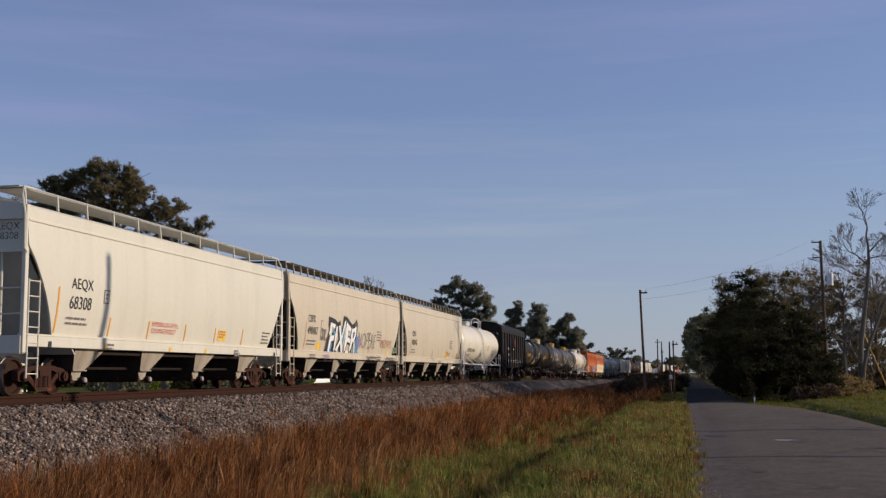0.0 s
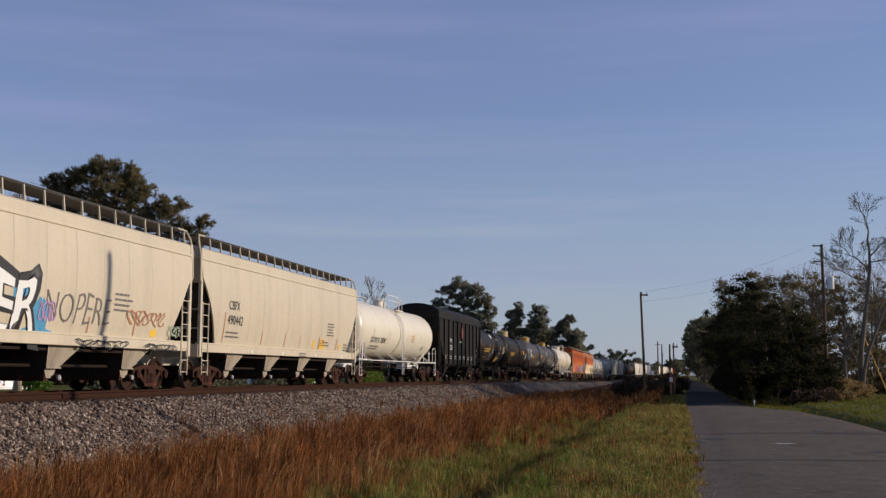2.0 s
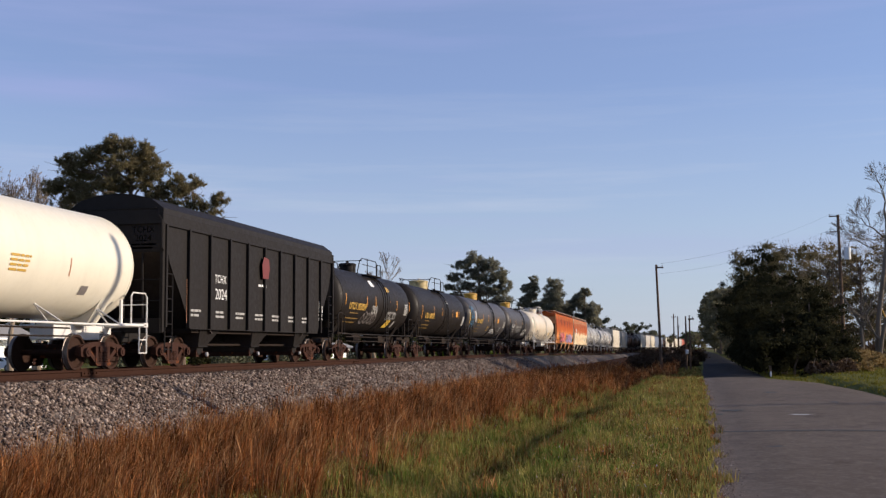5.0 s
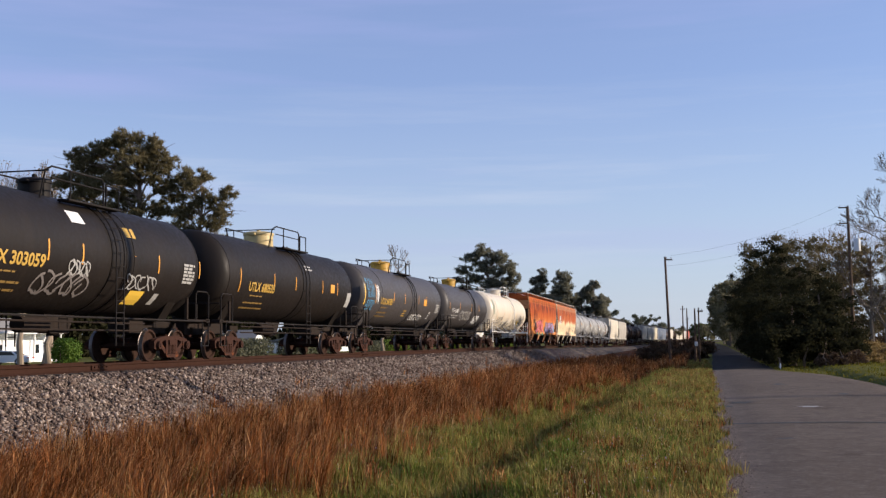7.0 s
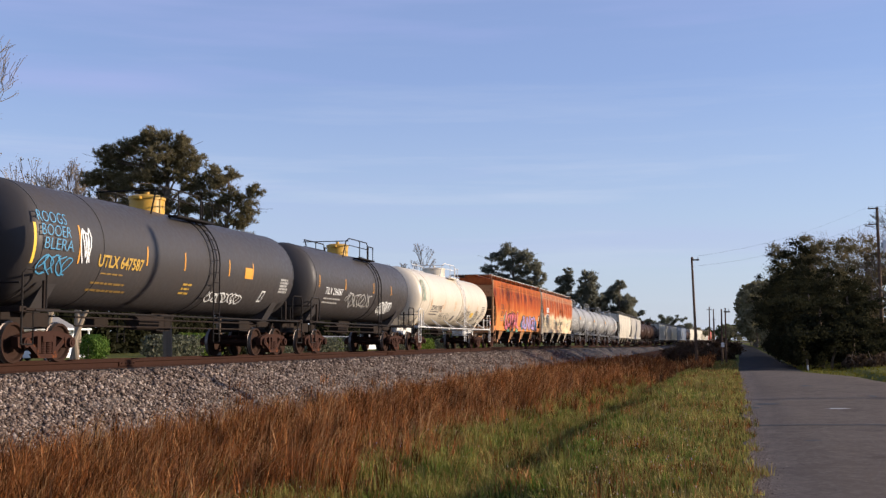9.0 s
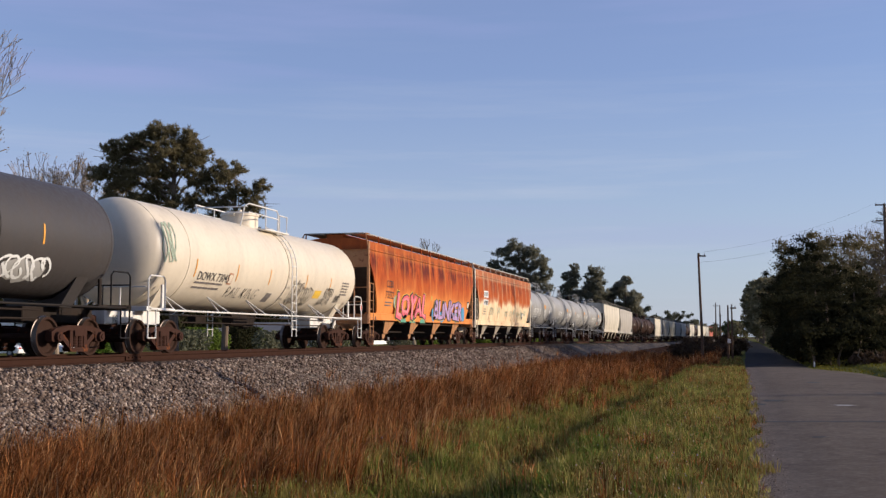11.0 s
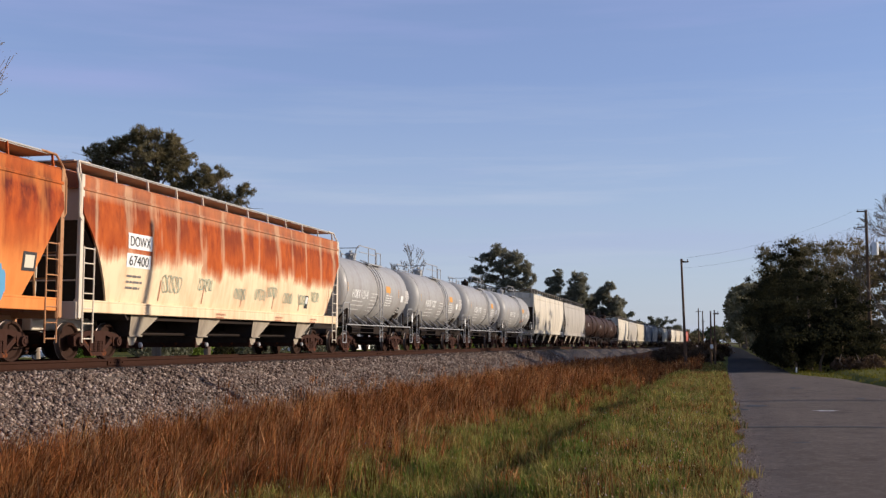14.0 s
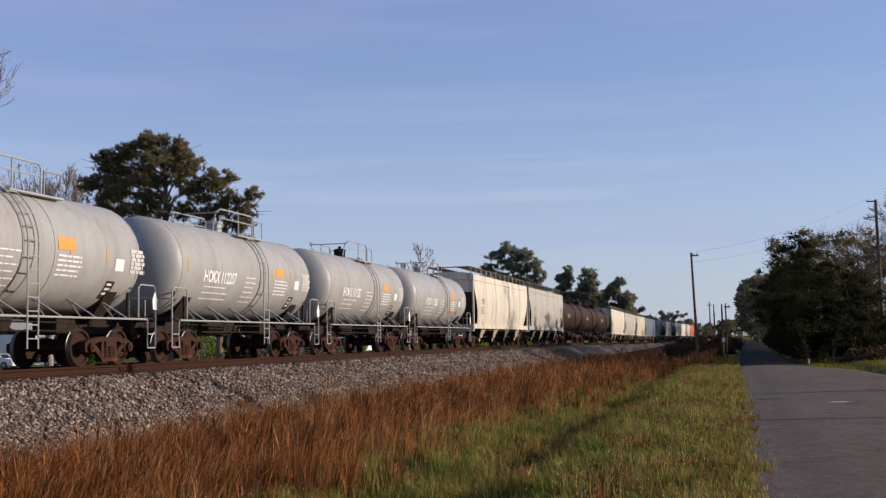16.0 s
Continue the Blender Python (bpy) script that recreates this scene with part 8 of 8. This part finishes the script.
# ---- poles and wires ----
def utility_pole(label, base, h, r, arms=(), lean=(0, 0), transformer=False, box=False):
    p = thing("utility_pole", label, "utility pole", pose(*base))
    top = (lean[0], lean[1], h)
    bm = tube(bmesh.new(), (0, 0, -0.6), top, r * 1.25, r * 0.8, 12)
    part("shaft", bm, TIMBER, p, "weathered timber shaft", smooth=True)
    for z, x0, x1 in arms:
        k = z / h
        bm = block(bmesh.new(), (lean[0] * k + x0, lean[1] * k - 0.16, z - 0.045), (lean[0] * k + x1, lean[1] * k - 0.07, z + 0.045), 0.01)
        arm = part("crossarm", bm, TIMBER, p)
        for x in (x0 + 0.08, x1 - 0.08):
            bm = lathe(bmesh.new(), [(z + 0.04, 0.018), (z + 0.08, 0.036), (z + 0.11, 0.024), (z + 0.14, 0.032), (z + 0.16, 0.012)], "z", 10, (lean[0] * k + x, lean[1] * k - 0.11, 0))
            part("insulator", bm, GALV, arm, "small pin insulator")
    if transformer:
        bm = bmesh.new()
        z = transformer
        lathe(bm, [(z - 0.5, 0.02), (z - 0.5, 0.24), (z + 0.36, 0.24), (z + 0.42, 0.20), (z + 0.46, 0.05)], "z", 20, (0.46, -0.05, 0))
        c = part("transformer", bm, SIDING, p, "white can transformer", smooth=True)
        bm = bmesh.new()
        tube(bm, (0.40, -0.05, z + 0.4), (0.36, -0.05, z + 0.72), 0.04, 0.03, 8)
        tube(bm, (0.55, -0.05, z + 0.4), (0.6, -0.05, z + 0.68), 0.04, 0.03, 8)
        block(bm, (0.1, -0.1, z - 0.2), (0.26, 0.0, z + 0.2))
        part("bushing", bm, GALV, c)
    if box:
        bm = block(bmesh.new(), (-0.05, -r * 1.3 - 0.12, 1.25), (0.14, -r * 1.3, 1.53), 0.02)
        part("meter_box", bm, SIDING, p, "small white box")
    return p


utility_pole("slightly leaning timber pole beside the bank", (-1.7, 72, -0.3), 7.1, 0.078, arms=((6.9, 0.0, 0.45),), lean=(-0.22, 0))
utility_pole("tall timber pole with two arms and a transformer", (11.0, 86.4, 0.1), 11.1, 0.12, arms=((11.0, -0.65, 0.1), (9.85, -0.65, 0.1)), lean=(-0.10, 0), transformer=8.3)
utility_pole("short timber pole beside the road with a small box", (-0.2, 77, -0.1), 3.75, 0.062, box=True)
utility_pole("short timber pole beside the road", (0.05, 78.5, -0.1), 3.85, 0.058, arms=((3.6, -0.1, 0.3),))
utility_pole("distant timber pole beside the railway", (-2.3, 180, -0.3), 7.1, 0.10, arms=((6.6, -0.4, 0.4),))
utility_pole("distant timber pole beside the railway", (-1.7, 183, -0.3), 6.8, 0.10)
utility_pole("distant timber pole beside the railway", (-2.6, 290, -0.3), 7.5, 0.14, arms=((7.0, -0.4, 0.4),))
utility_pole("distant timber pole beside the railway", (-1.0, 400, -0.3), 8.0, 0.15)
# stands beside the road to the right of the camera, and throws a shadow over the train
utility_pole("tall timber pole across the road", (7.6, 33.1, 0.05), 11.7, 0.15)


def wire(p, q, sag, label):
    bm = bmesh.new()
    p, q = Vector(p), Vector(q)
    pts = []
    for i in range(25):
        t = i / 24
        c = p.lerp(q, t)
        c.z -= sag * 4 * t * (1 - t)
        pts.append(c)
    pipe(bm, pts, 0.0045, 4)
    ob = part("overhead_wire", bm, WIRE, None, label)
    return tagged(ob, category="wire")


wire((-1.6, 71.9, 6.85), (10.3, 86.3, 11.25), 0.5, "thin overhead wire sagging between two poles")
wire((-1.85, 71.9, 6.2), (10.3, 86.3, 10.1), 0.5, "thin overhead wire sagging between two poles")
wire((10.4, 86.3, 11.25), (34, 110, 15.5), 0.6, "thin overhead wire running on from the tall pole")
wire((10.4, 86.3, 10.1), (34, 110, 14.0), 0.6, "thin overhead wire running on from the tall pole")
bm = tube(bmesh.new(), (13.6, 86.2, 4.4), (15.2, 86.2, 0.0), 0.05, seg=8)
tagged(part("guy_guard", bm, YELLOW, None, "yellow guy-wire guard leaning beside the trees"), category="guy wire")

# white marker post at the road's end
bm = block(bmesh.new(), (-0.034, -0.034, -0.2), (0.034, 0.034, 0.25), 0.010)
post = tagged(part("marker_post", bm, SIDING, None, "small white marker post in the grass", pose(4.2, 62.5, 0.03)), category="post")


# ---- yards behind the train ----
def house(label, x, y, w, d, wall_h, roof_h, porch=False, along=True, grey=False):
    h = thing("house", label, "house", pose(x, y, -0.3))
    bm = block(bmesh.new(), (-d / 2, -w / 2, 0), (d / 2, w / 2, wall_h))
    part("wall", bm, SIDING, h, "white board siding")
    o = 0.35
    bm = bmesh.new()
    if along:
        prism(bm, [(-d / 2 - o, wall_h - 0.05), (0, wall_h + roof_h), (d / 2 + o, wall_h - 0.05), (d / 2 + o, wall_h + 0.1), (0, wall_h + roof_h + 0.16), (-d / 2 - o, wall_h + 0.1)], -w / 2 - o, w / 2 + o, "y")
    else:
        prism(bm, [(-w / 2 - o, wall_h - 0.05), (0, wall_h + roof_h), (w / 2 + o, wall_h - 0.05), (w / 2 + o, wall_h + 0.1), (0, wall_h + roof_h + 0.16), (-w / 2 - o, wall_h + 0.1)], -d / 2 - o, d / 2 + o, "x")
        g = prism(bmesh.new(), [(-w / 2, wall_h), (w / 2, wall_h), (0, wall_h + roof_h)], -d / 2, d / 2, "x")
        part("gable", g, SIDING, h)
    part("roof", bm, SHINGLE, h, "grey shingle roof")
    n = max(1, int(w / 3))
    for i in range(n):
        yy = -w / 2 + w * (i + 0.5) / n
        win = part("window", block(bmesh.new(), (d / 2, yy - 0.45, 0.9), (d / 2 + 0.05, yy + 0.45, 2.1), 0.01), SIDING, h, "white-framed window")
        part("pane", block(bmesh.new(), (d / 2 + 0.04, yy - 0.38, 0.98), (d / 2 + 0.06, yy + 0.38, 2.02)), GLASS_DARK, win)
    if porch:
        for i in range(5):
            yy = -w / 2 + w * i / 4
            part("porch_post", block(bmesh.new(), (d / 2 + 1.9, yy - 0.09, 0.0), (d / 2 + 2.08, yy + 0.09, wall_h - 0.1), 0.01), SIDING, h, "white porch post")
        part("porch_roof", block(bmesh.new(), (d / 2, -w / 2 - 0.2, wall_h - 0.15), (d / 2 + 2.3, w / 2 + 0.2, wall_h + 0.08), 0.02), SIDING, h, "flat porch roof")
        part("porch_floor", block(bmesh.new(), (d / 2, -w / 2, 0), (d / 2 + 2.2, w / 2, 0.25), 0.02), SIDING, h)
    return h


house("white house with a porch behind the railway", -80, 117, 11, 6, 3.4, 1.6, True)
house("small white gabled house behind the railway", -78, 184, 7, 7, 1.9, 2.2, along=False)
house("small white shed behind the railway", -76, 202, 4, 4, 2.0, 0.8)
house("long low white building behind the railway", -82, 232, 32, 9, 2.0, 0.8)
house("small white gabled house behind the railway", -78, 168, 6, 6, 1.6, 1.4, along=False)
house("white house behind the railway", -84, 262, 12, 7, 2.2, 1.2)
house("white house behind the railway", -80, 98, 8, 6, 2.6, 1.5)


def parked_car(x, y, turn, label):
    c = thing("parked_car", label, "car", pose(x, y, -0.3, 0, 0, turn))
    bm = bmesh.new()
    prism(bm, [(-2.25, 0.28), (-2.3, 0.62), (-2.15, 0.86), (-1.25, 0.95), (-0.75, 1.36), (0.55, 1.42), (1.35, 0.98), (2.15, 0.84), (2.3, 0.55), (2.25, 0.28)], -0.86, 0.86)
    bmesh.ops.bevel(bm, geom=list(bm.edges), offset=0.06, segments=2, affect="EDGES")
    part("body", bm, CAR_WHITE, c, "glossy white bodywork", smooth=True)
    for s in (-1, 1):
        bm = prism(bmesh.new(), [(-1.1, 0.97), (-0.70, 1.30), (0.50, 1.35), (1.15, 0.99)], s * 0.855, s * 0.872)
        part("side_window", bm, GLASS_DARK, c)
        for y_ in (-1.4, 1.42):
            w = part("wheel", lathe(bmesh.new(), [(s * 0.66, 0.2), (s * 0.66, 0.33), (s * 0.88, 0.33), (s * 0.88, 0.2)], "x", 20, (0, y_, 0.33)), RUBBER, c, "black tyre", smooth=True)
            part("rim", lathe(bmesh.new(), [(s * 0.86, 0.19), (s * 0.89, 0.19), (s * 0.885, 0.05)], "x", 14, (0, y_, 0.33)), GALV, w)
    for e, z0, z1 in ((-1, 0.98, 1.30), (1, 1.0, 1.34)):
        bm = bmesh.new()
        ya, yb = (-1.22, -0.80) if e < 0 else (1.30, 0.62)
        bm.faces.new([bm.verts.new(p) for p in ((-0.72, ya, z0 + 0.01), (0.72, ya, z0 + 0.01), (0.60, yb, z1 + 0.04), (-0.60, yb, z1 + 0.04))])
        bmesh.ops.solidify(bm, geom=list(bm.faces), thickness=0.03)
        part("windscreen", bm, GLASS_DARK, c)
    for s in (-1, 1):
        part("tail_lamp", block(bmesh.new(), (s * 0.6 - 0.18, -2.30, 0.66), (s * 0.6 + 0.18, -2.22, 0.80), 0.01), LAMP_RED, c)
    return c


parked_car(-66.0, 98.6, 96, "white saloon car parked behind the railway")
parked_car(-65.4, 91.0, 93, "white saloon car parked behind the railway")
parked_car(-72, 147, 80, "white saloon car parked behind the railway")
parked_car(-74, 214, 75, "white saloon car parked behind the railway")
parked_car(-72, 246, 80, "white saloon car parked behind the railway")


def hedge(label, x, y, w, d, h, leaf, seed, n=4200, size=0.12):
    t = thing("hedge", label, "hedge", pose(x, y, -0.3))
    lobes = [(0, -w / 2 + w * (i + 0.5) / 6, h * 0.5, d * 0.55, w / 9, h * 0.52) for i in range(6)]
    v, f = leaf_cloud(lobes, n, size, seed, hollow=0.75)
    v[:, 0] = np.clip(v[:, 0], -d / 2, d / 2)
    v[:, 2] = np.clip(v[:, 2], 0, h)
    part("foliage", scatter_mesh("foliage", v, f, leaf, "", ""), None, t)
    bm = bmesh.new()
    for i in range(6):
        tube(bm, (0, -w / 2 + w * (i + 0.5) / 6, -0.2), (0, -w / 2 + w * (i + 0.5) / 6, h * 0.6), 0.05, 0.02, 6)
    part("stems", bm, BARK, t)


hedge("clipped bright green hedge beside the yard", -58.5, 96.6, 2.6, 2.0, 2.6, SPRING, 1)
for i, (x, y, w, h) in enumerate(((-66, 133, 7, 3.0), (-64, 141, 8, 3.4), (-68, 152, 8, 3.2), (-70, 162, 6, 2.4), (-72, 176, 5, 2.0), (-70, 192, 6, 2.0), (-74, 222, 6, 1.6), (-76, 286, 26, 3.0), (-70, 330, 30, 3.2))):
    hedge("dark green shrubs behind the railway", x, y, w, 3.0, h, LEAVES if i % 2 else WEED, 10 + i, 3600, 0.2)
for i in range(16):
    y = 70 + 24 * i
    hedge("dark woodland edge behind the yards", -98 - 6 * math.sin(i * 1.3), y, 27, 6.0, 8.6 + 1.4 * math.sin(i * 2.2), LEAVES, 200 + i, 3600, 0.7)
bm = bmesh.new()
limb(bm, (0, 0, -0.4), (0.3, 0.2, 4.5), 0.42, 0.30, 10)
limb(bm, (0.3, 0.2, 4.4), (1.2, 0.8, 9.0), 0.26, 0.12, 8)
limb(bm, (0.3, 0.2, 4.4), (-1.2, 0.4, 9.5), 0.24, 0.10, 8)
oak = thing("tree", "pale-barked tree behind the railway, before the house", "tree", pose(-62, 98.5, -0.3))
part("trunk", bm, BARK_PALE, oak, "pale mottled trunk")
v, f = leaf_cloud(lobes_in(0, 0, 8.2, 3.0, 3.0, 1.9, 9, 7, 0.45), 2200, 0.2, 7)
part("crown", scatter_mesh("crown", v, f, LEAVES_PALE, "", ""), None, oak)

# a broken line of low dark shrubs between the yards and the railway
for i, (y, w, h) in enumerate(((104, 10, 2.6), (115, 10, 2.4), (128, 12, 2.6), (140, 10, 2.4), (153, 8, 2.4), (163, 10, 2.5), (176, 10, 2.2), (192, 12, 2.4), (204, 8, 2.2), (224, 12, 2.4), (236, 8, 2.2), (262, 22, 2.6), (290, 26, 2.6), (318, 24, 2.8), (346, 26, 2.8))):
    hedge("low dark shrubs beyond the railway", -54 - 3 * math.sin(i * 1.7), y, w, 2.6, h, WEED if i % 3 == 1 else LEAVES_HAZED, 700 + i, 2800, 0.22)


# ---- what moves ----
SPEED = 217.5 / 16


def on_track(u, t):
    """The pose of a car whose middle is u metres along the train."""
    y = u - SPEED * t
    (x0, z0), (x1, z1), (x, z) = bend(y - 6), bend(y + 6), bend(y)
    return pose(TRACK_X + x, y, RAIL_Z + z, math.degrees(math.atan2(z1 - z0, 12)), 0, -math.degrees(math.atan2(x1 - x0, 12)))


def motions():
    for car_, mid in TRAIN:
        walk(car_, [(t, on_track(mid, t)) for t in range(17)])
        if mid > 260:
            continue
        # the wheels of the cars that come near roll along the rail
        for w in car_.children_recursive:
            if w.name.startswith("wheelset"):
                x, y, z = w.location
                walk(w, [(i / FPS, pose(x, y, z, math.degrees(SPEED * i / FPS / 0.457) % 360)) for i in range(16 * FPS + 1)])


motions()
